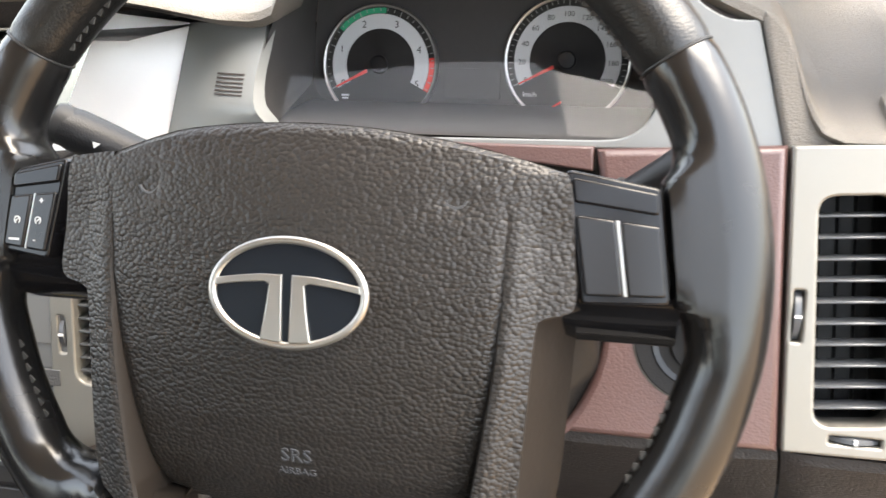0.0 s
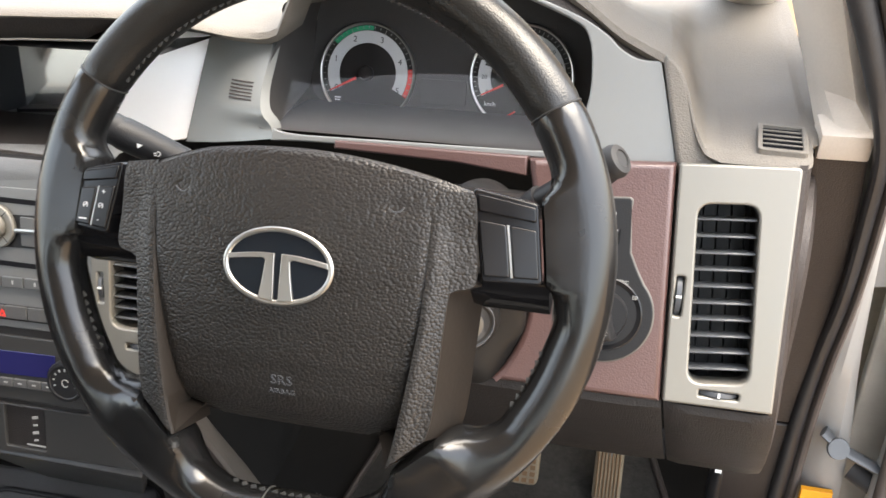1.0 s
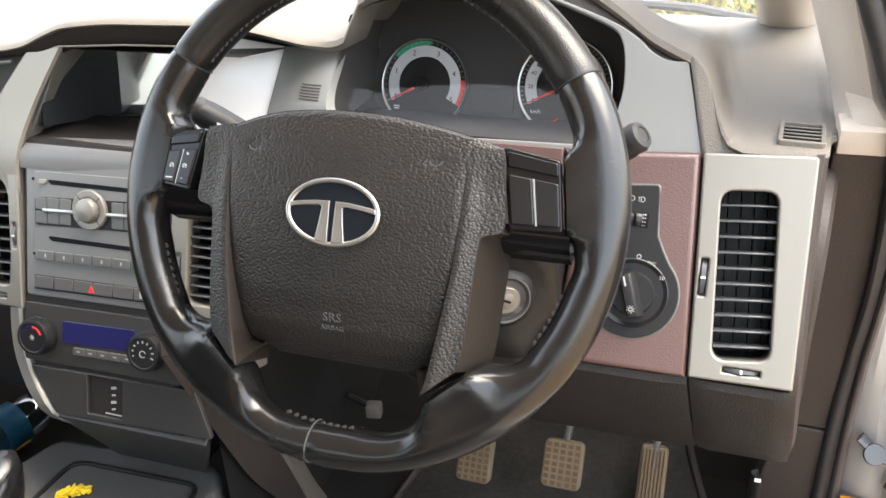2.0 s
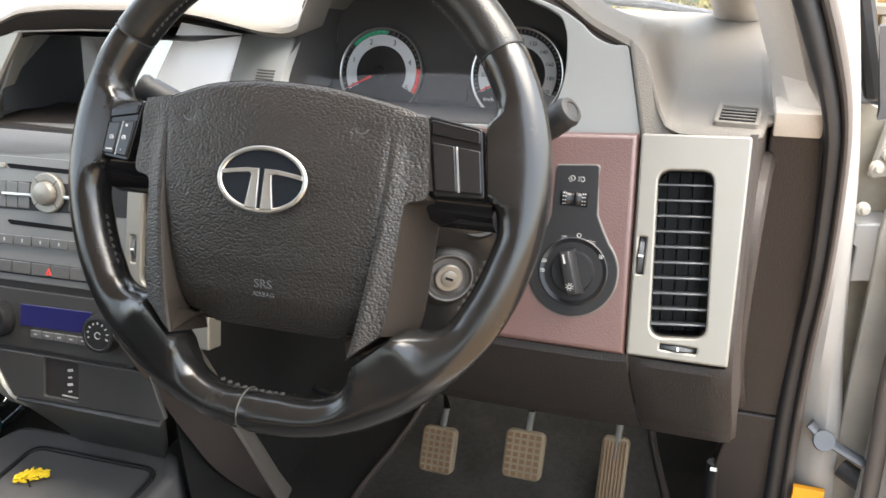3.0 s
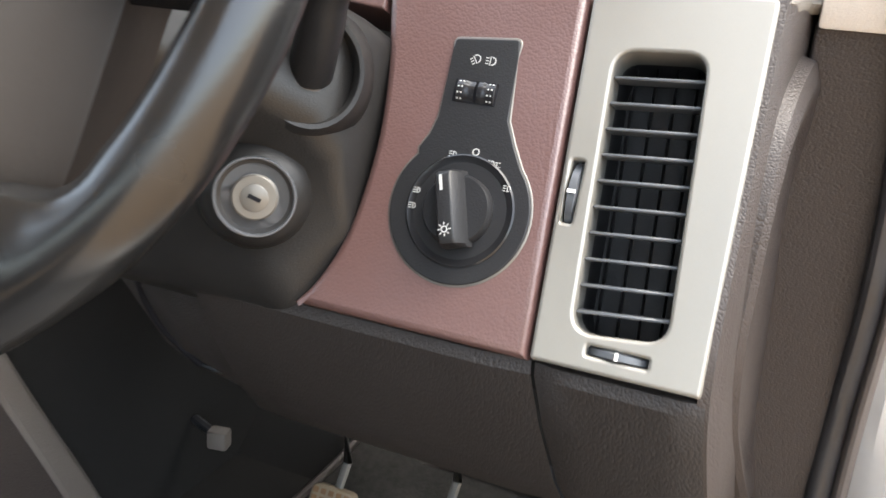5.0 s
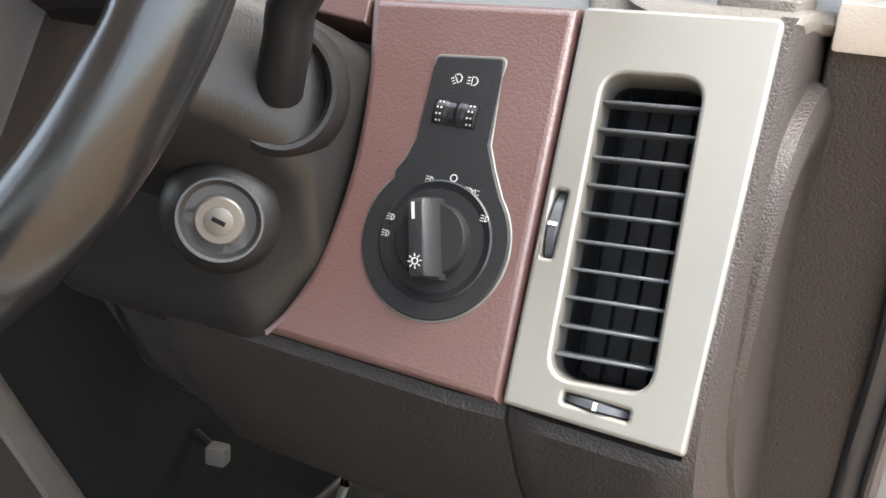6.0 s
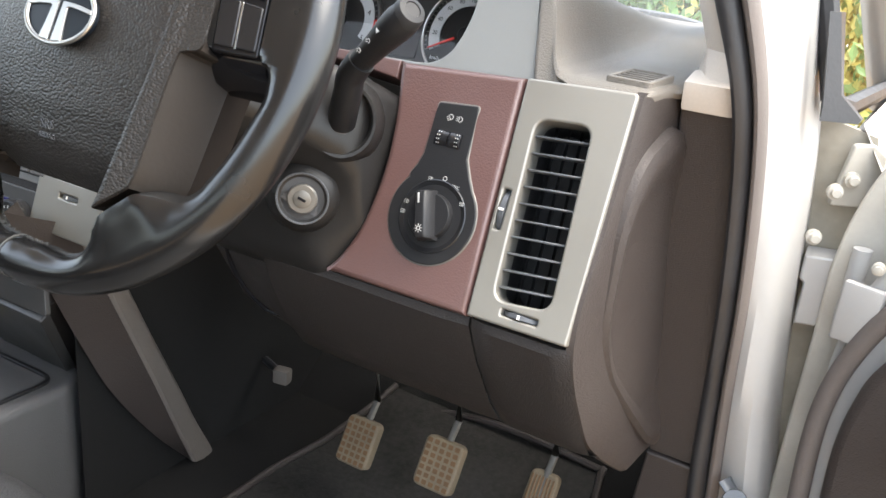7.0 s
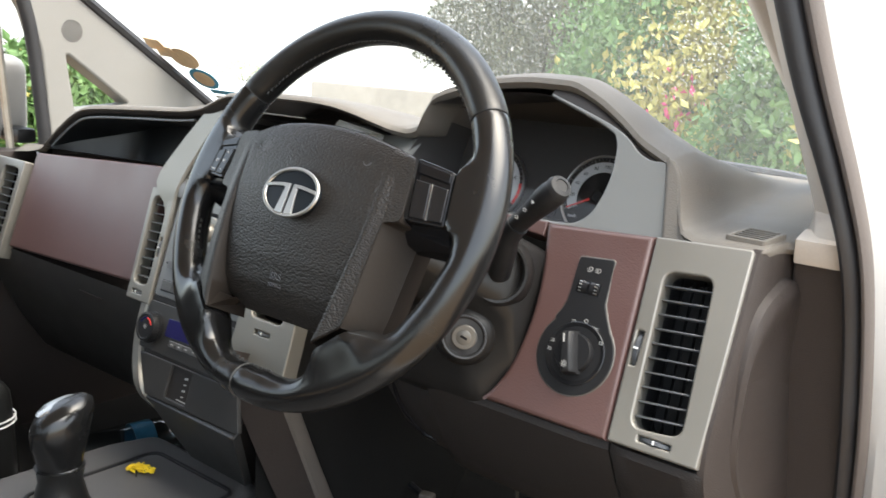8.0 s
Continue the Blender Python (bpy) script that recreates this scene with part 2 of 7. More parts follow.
def inset(pts, d):
    """Moves a counter-clockwise outline inwards by d."""
    out, k = [], len(pts)
    for i in range(k):
        p, a, b = Vector(pts[i][:2]), Vector(pts[i - 1][:2]), Vector(pts[(i + 1) % k][:2])
        e1, e2 = (p - a), (b - p)
        if e1.length < 1e-9 or e2.length < 1e-9:
            out.append(tuple(p))
            continue
        e1.normalize(), e2.normalize()
        n1, n2 = Vector((-e1.y, e1.x)), Vector((-e2.y, e2.x))
        m = n1 + n2
        out.append(tuple(p + m * d / max(1 + n1.dot(n2), 0.4)))
    return out


def plate(bm, outer, z0, z1, holes=(), bevel=0.0, m=Matrix(), back=False, roll=0.0):
    """A slab with rounded front edges and holes, from z0 (back) to z1 (front)."""
    def ccw(p):
        return list(p) if area2(p) > 0 else list(reversed(p))
    if not bm.faces.layers.int.get("flat"):
        bm.faces.layers.int.new("flat")
    loops = [(ccw(outer), 1)] + [(ccw(h), -1) for h in holes]
    fronts = []
    for pts, sign in loops:
        r = roll if roll and sign == 1 else bevel
        steps = [(0.0, z0), (0.0, z1 - r)]
        if r:
            steps += [(r * (1 - math.cos(q)), z1 - r * (1 - math.sin(q))) for q in (radians(22), radians(45), radians(68), radians(90))]
        rings = []
        for d, z in steps:
            q = inset(pts, d * sign) if d else [p[:2] for p in pts]
            rings.append([bm.verts.new(m @ Vector((p[0], p[1], z))) for p in q])
        for a, b in zip(rings, rings[1:]):
            for i in range(len(a)):
                bm.faces.new((a[i - 1], a[i], b[i], b[i - 1]))
        fronts.append(rings[-1])
        if back and sign == 1 and not holes:
            bm.faces.new(rings[0][::-1])
    edges = []
    flat = bm.faces.layers.int.get("flat") or bm.faces.layers.int.new("flat")
    for ring in fronts:
        for i in range(len(ring)):
            edges.append(bm.edges.get((ring[i - 1], ring[i])))
    if len(fronts) == 1 and len(fronts[0]) <= 4:
        bm.faces.new(fronts[0])[flat] = 1
    else:
        made = bmesh.ops.triangle_fill(bm, use_beauty=True, use_dissolve=False, edges=edges)
        for g in made["geom"]:
            if isinstance(g, bmesh.types.BMFace):
                g[flat] = 1
    return bm


def slab(name, outer, z0, z1, mat, parent, m, holes=(), bevel=0.0015, label="", back=False, roll=0.0):
    return part(name, plate(bmesh.new(), outer, z0, z1, holes, bevel, m, back, roll), mat, parent, label)


def box(bm, size, m=Matrix(), bevel=0.0, seg=2):
    b = bmesh.new()
    bmesh.ops.create_cube(b, size=1)
    bmesh.ops.scale(b, vec=size, verts=b.verts)
    if bevel:
        bmesh.ops.bevel(b, geom=b.edges[:], offset=bevel, segments=seg, profile=0.6, affect="EDGES")
    bmesh.ops.transform(b, matrix=m, verts=b.verts)
    merge(bm, b)
    return bm


def merge(bm, other):
    me = bpy.data.meshes.new("join")
    other.to_mesh(me)
    other.free()
    bm.from_mesh(me)
    bpy.data.meshes.remove(me)


def rings(bm, loops, closed=True, caps=(True, True)):
    """Joins loops of equally many points into a skin."""
    vs = [[bm.verts.new(p) for p in loop] for loop in loops]
    for a, b in zip(vs, vs[1:]):
        k = len(a)
        for i in range(0 if closed else 1, k):
            bm.faces.new((a[i - 1], a[i], b[i], b[i - 1]))
    if closed:
        if caps[0]:
            bm.faces.new(vs[0][::-1])
        if caps[1]:
            bm.faces.new(vs[-1])
    return bm


def tube(bm, pts, radius, n=10, flat=1.0, up=(0, 0, 1), closed=False, caps=True):
    """A swept round or flattened bar along pts; radius is a number or a function of 0..1."""
    P = [Vector(p) for p in pts]
    k = len(P)
    loops = []
    for i, p in enumerate(P):
        a = P[i - 1] if (i > 0 or closed) else p
        b = P[(i + 1) % k] if (i < k - 1 or closed) else p
        d = (b - a).normalized()
        s = d.cross(Vector(up))
        s = s.normalized() if s.length > 1e-5 else d.orthogonal().normalized()
        w = s.cross(d).normalized()
        r = radius(i / (k - 1)) if callable(radius) else radius
        loops.append([p + s * math.cos(2 * math.pi * j / n) * r + w * math.sin(2 * math.pi * j / n) * r * flat for j in range(n)])
    if closed:
        loops.append(loops[0])
    return rings(bm, loops, True, (caps and not closed, caps and not closed))


def lathe(bm, profile, m=Matrix(), n=40, sx=1.0):
    """Turns (radius, height) pairs about z."""
    loops = []
    for r, z in profile:
        loops.append([m @ Vector((sx * max(r, 1e-5) * math.cos(2 * math.pi * j / n), max(r, 1e-5) * math.sin(2 * math.pi * j / n), z)) for j in range(n)])
    return rings(bm, loops, True, (profile[0][0] > 1e-4, profile[-1][0] > 1e-4))


def circle(cx, cy, r, n=40, a0=0.0, a1=360.0, ry=None):
    ry = ry or r
    full = abs(a1 - a0) >= 359.9
    k = n if full else n + 1
    return [(cx + r * math.cos(radians(a0 + (a1 - a0) * j / n)), cy + ry * math.sin(radians(a0 + (a1 - a0) * j / n))) for j in range(k)]


def arc_band(cx, cy, r0, r1, a0, a1, n=40):
    return circle(cx, cy, r1, n, a0, a1) + circle(cx, cy, r0, n, a0, a1)[::-1]


def roundrect(x0, y0, x1, y1, r, n=4):
    return fillet([(x0, y0), (x1, y0), (x1, y1), (x0, y1)], r, n)


def lettering(text, size, m, depth=0.0003):
    """Raised letters in the built-in font, centred."""
    cu = bpy.data.curves.new("letters", "FONT")
    cu.body, cu.size, cu.align_x, cu.align_y, cu.extrude, cu.resolution_u = text, size, "CENTER", "CENTER", depth, 2
    ob = bpy.data.objects.new("letters", cu)
    scene.collection.objects.link(ob)
    bpy.context.view_layer.update()
    me = bpy.data.meshes.new_from_object(ob.evaluated_get(bpy.context.evaluated_depsgraph_get()))
    bm = bmesh.new()
    bm.from_mesh(me)
    bpy.data.objects.remove(ob)
    bpy.data.meshes.remove(me)
    bpy.data.curves.remove(cu)
    bmesh.ops.transform(bm, matrix=m, verts=bm.verts)
    return bm


def lerp_table(table, x):
    xs = [t[0] for t in table]
    return [float(np.interp(x, xs, [t[i] for t in table])) for i in range(1, len(table[0]))]


def smooth01(t):
    t = min(max(t, 0.0), 1.0)
    return t * t * (3 - 2 * t)


# ---- the car's shell ----


def build_shell():
    car = thing("car", "silver-white car body shell with open driver's side", "car")
    # floor pan and bulkhead
    b = bmesh.new()
    box(b, (1.56, 2.3, 0.04), pose(-0.36, -0.45, 0.40))
    part("floor_pan", b, M_CARPET, car, "black carpeted floor")
    b = bmesh.new()
    rings(b, [[(x, 0.62, 0.42), (x, 0.78, 0.55), (x, 0.80, 1.02), (x, 0.84, 1.02), (x, 0.82, 0.50), (x, 0.64, 0.38)] for x in (-1.12, 0.42)])
    part("bulkhead", b, M_CARPET, car)
    # roof, far side and unseen rear, which close the cabin and hold back light
    b = bmesh.new()
    box(b, (1.25, 2.0, 0.05), pose(-0.36, -0.95, 1.60), 0.01)
    part("roof", b, M_HEADLINER, car, "pale headliner")
    b = bmesh.new()
    box(b, (0.05, 2.8, 0.60), pose(-1.16, -0.60, 0.69))
    box(b, (0.05, 0.12, 0.6), pose(-1.13, -0.95, 1.3))
    box(b, (0.05, 0.5, 0.6), pose(-1.13, -1.72, 1.3))
    part("far_side", b, M_BROWN, car)
    b = bmesh.new()
    box(b, (1.56, 0.05, 0.6), pose(-0.36, -1.95, 0.7))
    box(b, (1.56, 0.05, 0.22), pose(-0.36, -1.93, 1.50))
    part("rear_wall", b, M_BROWN, car)
    # unseen tinted panes, added to limit the light entering from behind
    b = bmesh.new()
    box(b, (1.50, 0.006, 0.42), pose(-0.36, -1.93, 1.20))
    box(b, (0.006, 0.92, 0.50), pose(0.40, -1.46, 1.27, 0, -12, 0))
    part("added_rear_glass", b, M_TINT, car, "unseen tinted rear panes added to limit light from behind")
    b = bmesh.new()
    box(b, (0.06, 1.0, 0.6), pose(0.44, -1.45, 0.7))
    box(b, (0.06, 0.12, 0.6), pose(0.36, -1.0, 1.28))
    part("side_wall", b, M_BODY, car)
    b = bmesh.new()
    box(b, (0.10, 1.55, 0.10), pose(0.42, -0.35, 0.40), 0.02)
    part("door_sill", b, M_BODY, car)
    # driver's side door pillar with its cream trim
    b = bmesh.new()
    loops = []
    for z, xi, yi, xo, yo in ((1.083, 0.349, 0.345, 0.392, 0.316), (1.11, 0.343, 0.398, 0.374, 0.328), (1.25, 0.290, 0.388, 0.325, 0.312), (1.45, 0.214, 0.366, 0.256, 0.289), (1.60, 0.160, 0.35, 0.205, 0.27)):
        loops.append([(xi, yi, z), ((xi + xo) / 2 - 0.006, (yi + yo) / 2 - 0.012, z), (xo, yo, z), (xo + 0.03, yo + 0.06, z), (xi + 0.03, yi + 0.05, z)])
    rings(b, loops)
    part("pillar_trim", b, M_CREAM, car, "cream plastic pillar trim")
    b = bmesh.new()
    box(b, (0.0425, 0.034, 0.025), pose(0.3705, 0.328, 1.0775, 12, 0, 2), 0.003)
    part("pillar_cap", b, M_CREAM, car, "cream plastic cap")
    # kick panels below the cap
    K = plane((0, 0.311, 1.085), -15)
    slab("kick_panel", [(0.3485, -0.022), (0.393, -0.021), (0.410, -0.155), (0.410, -0.416), (0.362, -0.416), (0.346, -0.25)], -0.03, -0.003, M_BROWN, car, K, bevel=0.003)
    slab("kick_panel", [(0.360, -0.42), (0.412, -0.42), (0.424, -0.62), (0.424, -0.72), (0.345, -0.72), (0.345, -0.55)], -0.03, -0.002, M_BROWN, car, K, bevel=0.003)
    # the jamb: painted steel from the seal to the hinge side
    b = bmesh.new()
    seal_line = [(0.240, 0.255, 1.62), (0.296, 0.286, 1.45), (0.358, 0.306, 1.25), (0.407, 0.318, 1.11), (0.422, 0.348, 1.0), (0.428, 0.376, 0.90), (0.431, 0.408, 0.77), (0.438, 0.438, 0.65), (0.446, 0.478, 0.50), (0.448, 0.50, 0.42)]
    outer_line = [(0.33, 0.38, 1.62), (0.370, 0.40, 1.45), (0.402, 0.415, 1.25), (0.425, 0.420, 1.11), (0.442, 0.420, 1.0), (0.452, 0.420, 0.90), (0.465, 0.420, 0.77), (0.482, 0.43, 0.65), (0.495, 0.45, 0.50), (0.50, 0.47, 0.42)]
    loops = []
    for s, o in zip(spline(seal_line, 4), spline(outer_line, 4)):
        s, o = Vector(s), Vector(o)
        mid = s.lerp(o, 0.55) + Vector((0.004, -0.012, 0))
        loops.append([s + Vector((0, 0.03, 0)), s, s.lerp(mid, 0.5) + Vector((0.0, -0.004, 0)), mid, mid.lerp(o, 0.6) + Vector((0.002, 0, 0)), o, o + Vector((0.006, 0.03, 0)), o + Vector((0.0, 0.12, 0))])
    rings(b, loops, closed=False)
    part("door_jamb", b, M_BODY, car, "silver-white painted door jamb")
    # rubber seal beside the trim: a bead and a flocked lip
    inner = [(0.20, 0.24, 1.60), (0.255, 0.272, 1.45), (0.322, 0.290, 1.25), (0.364, 0.296, 1.15), (0.390, 0.304, 1.08), (0.400, 0.330, 1.0), (0.406, 0.357, 0.90), (0.406, 0.392, 0.80), (0.407, 0.416, 0.70), (0.412, 0.445, 0.58), (0.416, 0.47, 0.48), (0.416, 0.48, 0.42)]
    outer = [(0.245, 0.245, 1.60), (0.300, 0.276, 1.45), (0.362, 0.296, 1.25), (0.398, 0.302, 1.15), (0.416, 0.318, 1.08), (0.425, 0.342, 1.0), (0.431, 0.370, 0.90), (0.433, 0.398, 0.80), (0.437, 0.424, 0.70), (0.444, 0.452, 0.58), (0.450, 0.476, 0.48), (0.450, 0.486, 0.42)]
    for name, t0, t1, mat, bulge, label in (("door_seal", 0.0, 0.62, M_SEAL, 0.010, "black rubber door seal"), ("door_seal", 0.60, 1.0, M_SEAL2, 0.013, "brown flocked seal lip")):
        b = bmesh.new()
        loops = []
        for p, q in zip(spline(inner, 5), spline(outer, 5)):
            p, q = Vector(p), Vector(q)
            a0, a1 = p.lerp(q, t0), p.lerp(q, t1)
            c, half = (a0 + a1) / 2, (a1 - a0) / 2
            loops.append([c + half * math.cos(k * math.pi / 6) + Vector((0, -bulge * max(math.sin(k * math.pi / 6), -0.4), 0)) for k in range(12)])
        rings(b, loops)
        part(name, b, mat, car, label)
    # fender beyond the jamb
    b = bmesh.new()
    loops = []
    for y in (0.50, 0.9, 1.6):
        loops.append([(0.46, y, 1.02), (0.50, y, 1.0), (0.53, y, 0.9), (0.54, y, 0.7), (0.53, y, 0.45)])
    rings(b, loops, closed=False)
    part("fender", b, M_BODY, car)
    b = bmesh.new()
    plate(b, [(0.40, 0.40), (0.50, 0.40), (0.50, 1.0), (0.49, 1.04), (0.40, 1.06)], -0.01, 0.0, (), 0, plane((0, 0.50, 0), 0))
    part("fender_gap", b, M_GAP, car, "stained cream metal behind the hinges")
    # pale bracket with two bolts above the hinge
    b = bmesh.new()
    plate(b, fillet([(-0.016, -0.032), (0.024, -0.030), (0.026, 0.020), (0.012, 0.030), (-0.006, 0.028), (-0.010, 0.0)], 0.004, 3), -0.008, 0.0, (), 0.002, plane((0.480, 0.482, 1.005), 0, 25))
    bracket = part("fender_bracket", b, M_POST, car, "pale painted bracket")
    for x, y, z in ((0.480, 0.477, 1.001), (0.469, 0.466, 0.989), (0.462, 0.455, 0.945)):
        b = bmesh.new()
        lathe(b, [(0.0075, -0.004), (0.0075, 0.001), (0.0050, 0.0015), (0.0050, 0.005), (0.004, 0.006), (0, 0.006)], plane((x, y, z), 0, 25), 12)
        part("bolt", b, M_POST, bracket)
    b = bmesh.new()
    loops = [[(0.4475, y, 1.062), (0.4475, y - 0.002, 1.075), (0.434 + dx, y + 0.004, 1.15), (0.442 + dx, y + 0.010, 1.15), (0.458, y + 0.014, 1.084), (0.478, y + 0.018, 1.066), (0.476, y + 0.018, 1.062)] for y, dx in ((0.392, 0.0), (0.404, 0.002))]
    rings(b, loops)
    part("quarter_corner", b, M_SEAL, car, "black corner of the quarter glass frame")
    b = bmesh.new()
    plate(b, [(0.484, 0.40), (0.60, 0.40), (0.60, 1.10)] + spline([(0.520, 1.055), (0.500, 1.01), (0.488, 0.965), (0.483, 0.92)], 4) + [(0.484, 0.85)], -0.012, 0.0, (), 0.003, plane((0, 0.455, 0), 0))
    part("hinge_post", b, M_POST, car, "pale weathered hinge post")
    # fixed quarter window ahead of the door, with its black frame and the outer pillar
    b = bmesh.new()
    rings(b, [[(0.452, 0.445, 1.068), (0.468, 0.80, 1.06)], [(0.33, 0.42, 1.46), (0.345, 0.46, 1.46)]], closed=False)
    q = part("quarter_glass", b, M_GRAZE, car, "fixed quarter glass")
    q.visible_shadow = False
    b = bmesh.new()
    tube(b, [(0.330, 0.405, 1.50), (0.385, 0.43, 1.30), (0.448, 0.442, 1.075), (0.456, 0.50, 1.062), (0.47, 0.80, 1.055)], 0.010, 8)
    part("quarter_frame", b, M_SEAL, car, "black quarter glass frame")
    b = bmesh.new()
    tube(b, [(0.475, 0.86, 1.03), (0.43, 0.66, 1.23), (0.37, 0.47, 1.42), (0.31, 0.28, 1.56)], 0.026, 10, 0.8)
    part("outer_pillar", b, M_BODY, car, "silver-white outer pillar")
    b = bmesh.new()
    rings(b, [[(0.475, 0.50, 1.05), (0.475, 1.2, 1.03)], [(0.505, 0.47, 1.01), (0.51, 1.2, 0.99)], [(0.53, 0.47, 0.90), (0.54, 1.2, 0.88)]], closed=False)
    part("cowl_side", b, M_BODY, car)
    # raked front pillars and roof edge
    for side, x0, x1 in (("near", 0.335, 0.20),):
        b = bmesh.new()
        tube(b, [(x0, 0.765, 1.04), ((x0 + x1) / 2, 0.53, 1.26), (x1, 0.25, 1.52), (x1, 0.16, 1.60)], 0.035, 10, 0.8)
        part("front_pillar", b, M_CREAM, car, "pale raked windscreen pillar")
    # windscreen
    b = bmesh.new()
    loops = []
    for t in np.linspace(0, 1, 9):
        y, z = 0.766 - 0.588 * t, 1.035 + 0.545 * t
        loops.append([(x, y + 0.05 * (1 - ((x + 0.36) / 0.7) ** 2), z) for x in np.linspace(-1.06 + 0.12 * t, 0.34 - 0.12 * t, 17)])
    rings(b, loops, closed=False)
    ws = part("windscreen", b, M_WET, car, "rain-spotted windscreen glass")
    ws.visible_shadow = False
    b = bmesh.new()
    tube(b, [(-0.10, 0.86, 1.098), (0.05, 0.83, 1.102), (0.20, 0.79, 1.100), (0.33, 0.74, 1.088)], 0.010, 8, 0.7)
    part("wiper", b, M_SEAL, car, "parked black wiper")
    # far side: one cream moulding, shade in its colour, with the quarter window in it
    F = Matrix(((0, 0, 1, -1.05), (1, 0, 0, 0), (0, 1, 0, 0), (0, 0, 0, 1)))
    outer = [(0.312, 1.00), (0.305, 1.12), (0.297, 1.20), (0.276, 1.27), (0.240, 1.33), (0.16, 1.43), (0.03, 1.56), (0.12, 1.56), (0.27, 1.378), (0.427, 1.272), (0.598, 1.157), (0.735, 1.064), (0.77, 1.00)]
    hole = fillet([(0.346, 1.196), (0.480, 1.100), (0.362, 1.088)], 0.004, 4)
    slab("far_pillar", outer, -0.05, 0.0, M_FARTRIM, car, F, [hole], 0.006, "cream pillar moulding with a small window, shade in its colour")
    b = bmesh.new()
    tube(b, [(-1.052, 0.745, 1.060), (-1.052, 0.598, 1.160), (-1.052, 0.427, 1.275), (-1.052, 0.27, 1.382), (-1.052, 0.12, 1.56)], 0.011, 8, 1.0, up=(1, 0, 0))
    part("screen_edge", b, M_SEAL, car, "dark speckled windscreen edge")
    b = bmesh.new()
    tube(b, spline([(-1.055, 0.14, 1.60), (-1.055, 0.19, 1.45), (-1.055, 0.25, 1.33), (-1.055, 0.272, 1.27), (-1.055, 0.285, 1.20), (-1.055, 0.296, 1.10), (-1.055, 0.303, 1.02), (-1.055, 0.305, 0.90)], 4), 0.013, 10, 0.9, up=(1, 0, 0))
    part("door_seal", b, M_SEAL, car, "black rubber door seal")
    b = bmesh.new()
    tube(b, [(-1.10, 0.20, 1.40), (-1.10, 0.235, 1.27), (-1.10, 0.258, 1.0)], 0.008, 8, 1.0, up=(1, 0, 0))
    part("window_channel", b, M_STEEL, car, "bright window channel")
    b = bmesh.new()
    box(b, (0.06, 1.6, 0.05), pose(-1.10, -0.5, 0.985), 0.015)
    part("far_sill", b, M_BROWN, car, "grey window sill")
    q = bmesh.new()
    rings(q, [[(-1.09, 0.33, 1.07), (-1.09, 0.50, 1.07)], [(-1.09, 0.33, 1.21), (-1.09, 0.50, 1.21)]], closed=False)
    g = part("quarter_glass", q, M_GLASS, car, "small quarter window")
    g.visible_shadow = False
    b = bmesh.new()
    for r in range(7):
        for k in range(max(1, r * 6)):
            a = 2 * math.pi * k / max(1, r * 6)
            box(b, (0.0012, 0.0018, 0.0018), pose(-1.0496, 0.358 + 0.0033 * r * math.cos(a), 1.239 + 0.0033 * r * math.sin(a)))
    tagged(part("speaker_grille", b, M_LOWER, car, "round perforated tweeter grille"), kind="stuff")
    b = bmesh.new()
    lathe(b, [(0.0225, -0.002), (0.0225, 0.0008), (0.0, 0.0012)], Matrix.Translation((-1.0508, 0.358, 1.239)) @ pose(0, 0, 0, 0, 90, 0), 36)
    part("speaker_cover", b, M_FARTRIM, car)
    return car


M_GLASS = glass("window_glass")
M_GRAZE = glass("quarter_window_glass", gloss=2.5)
M_TINT = glass("tinted_glass", (0.74, 0.75, 0.75))
M_WET = glass("wet_windscreen", drops=0.22)
build_shell()

# ---- dashboard ----
dashboard = thing("dashboard", "taupe and dark grey plastic dashboard with mauve trim", "dashboard")

LIP = [  # x, lip y, lip z, sideways crown
    (-1.08, 0.27, 1.020), (-0.995, 0.262, 1.026), (-0.956, 0.252, 1.040), (-0.908, 0.25, 1.070), (-0.858, 0.25, 1.098), (-0.82, 0.25, 1.112), (-0.765, 0.25, 1.1185), (-0.64, 0.25, 1.127), (-0.545, 0.25, 1.133), (-0.51, 0.25, 1.137),
    (-0.485, 0.25, 1.142), (-0.455, 0.25, 1.154), (-0.425, 0.252, 1.164), (-0.36, 0.258, 1.169), (-0.29, 0.266, 1.169), (-0.25, 0.278, 1.166), (-0.22, 0.294, 1.158), (-0.195, 0.310, 1.148), (-0.175, 0.321, 1.142), (-0.155, 0.326, 1.141), (-0.135, 0.325, 1.147), (-0.125, 0.322, 1.165), (-0.116, 0.328, 1.186), (-0.09, 0.331, 1.198),
    (-0.03, 0.335, 1.213), (0.03, 0.336, 1.2185), (0.075, 0.336, 1.2175), (0.11, 0.332, 1.206), (0.15, 0.324, 1.184), (0.18, 0.316, 1.164),
    (0.205, 0.309, 1.153), (0.222, 0.303, 1.146), (0.236, 0.294, 1.130), (0.246, 0.28, 1.102), (0.256, 0.268, 1.085), (0.27, 0.264, 1.0795), (0.336, 0.262, 1.081), (0.340, 0.268, 1.081), (0.344, 0.305, 1.081), (0.356, 0.318, 1.081)]


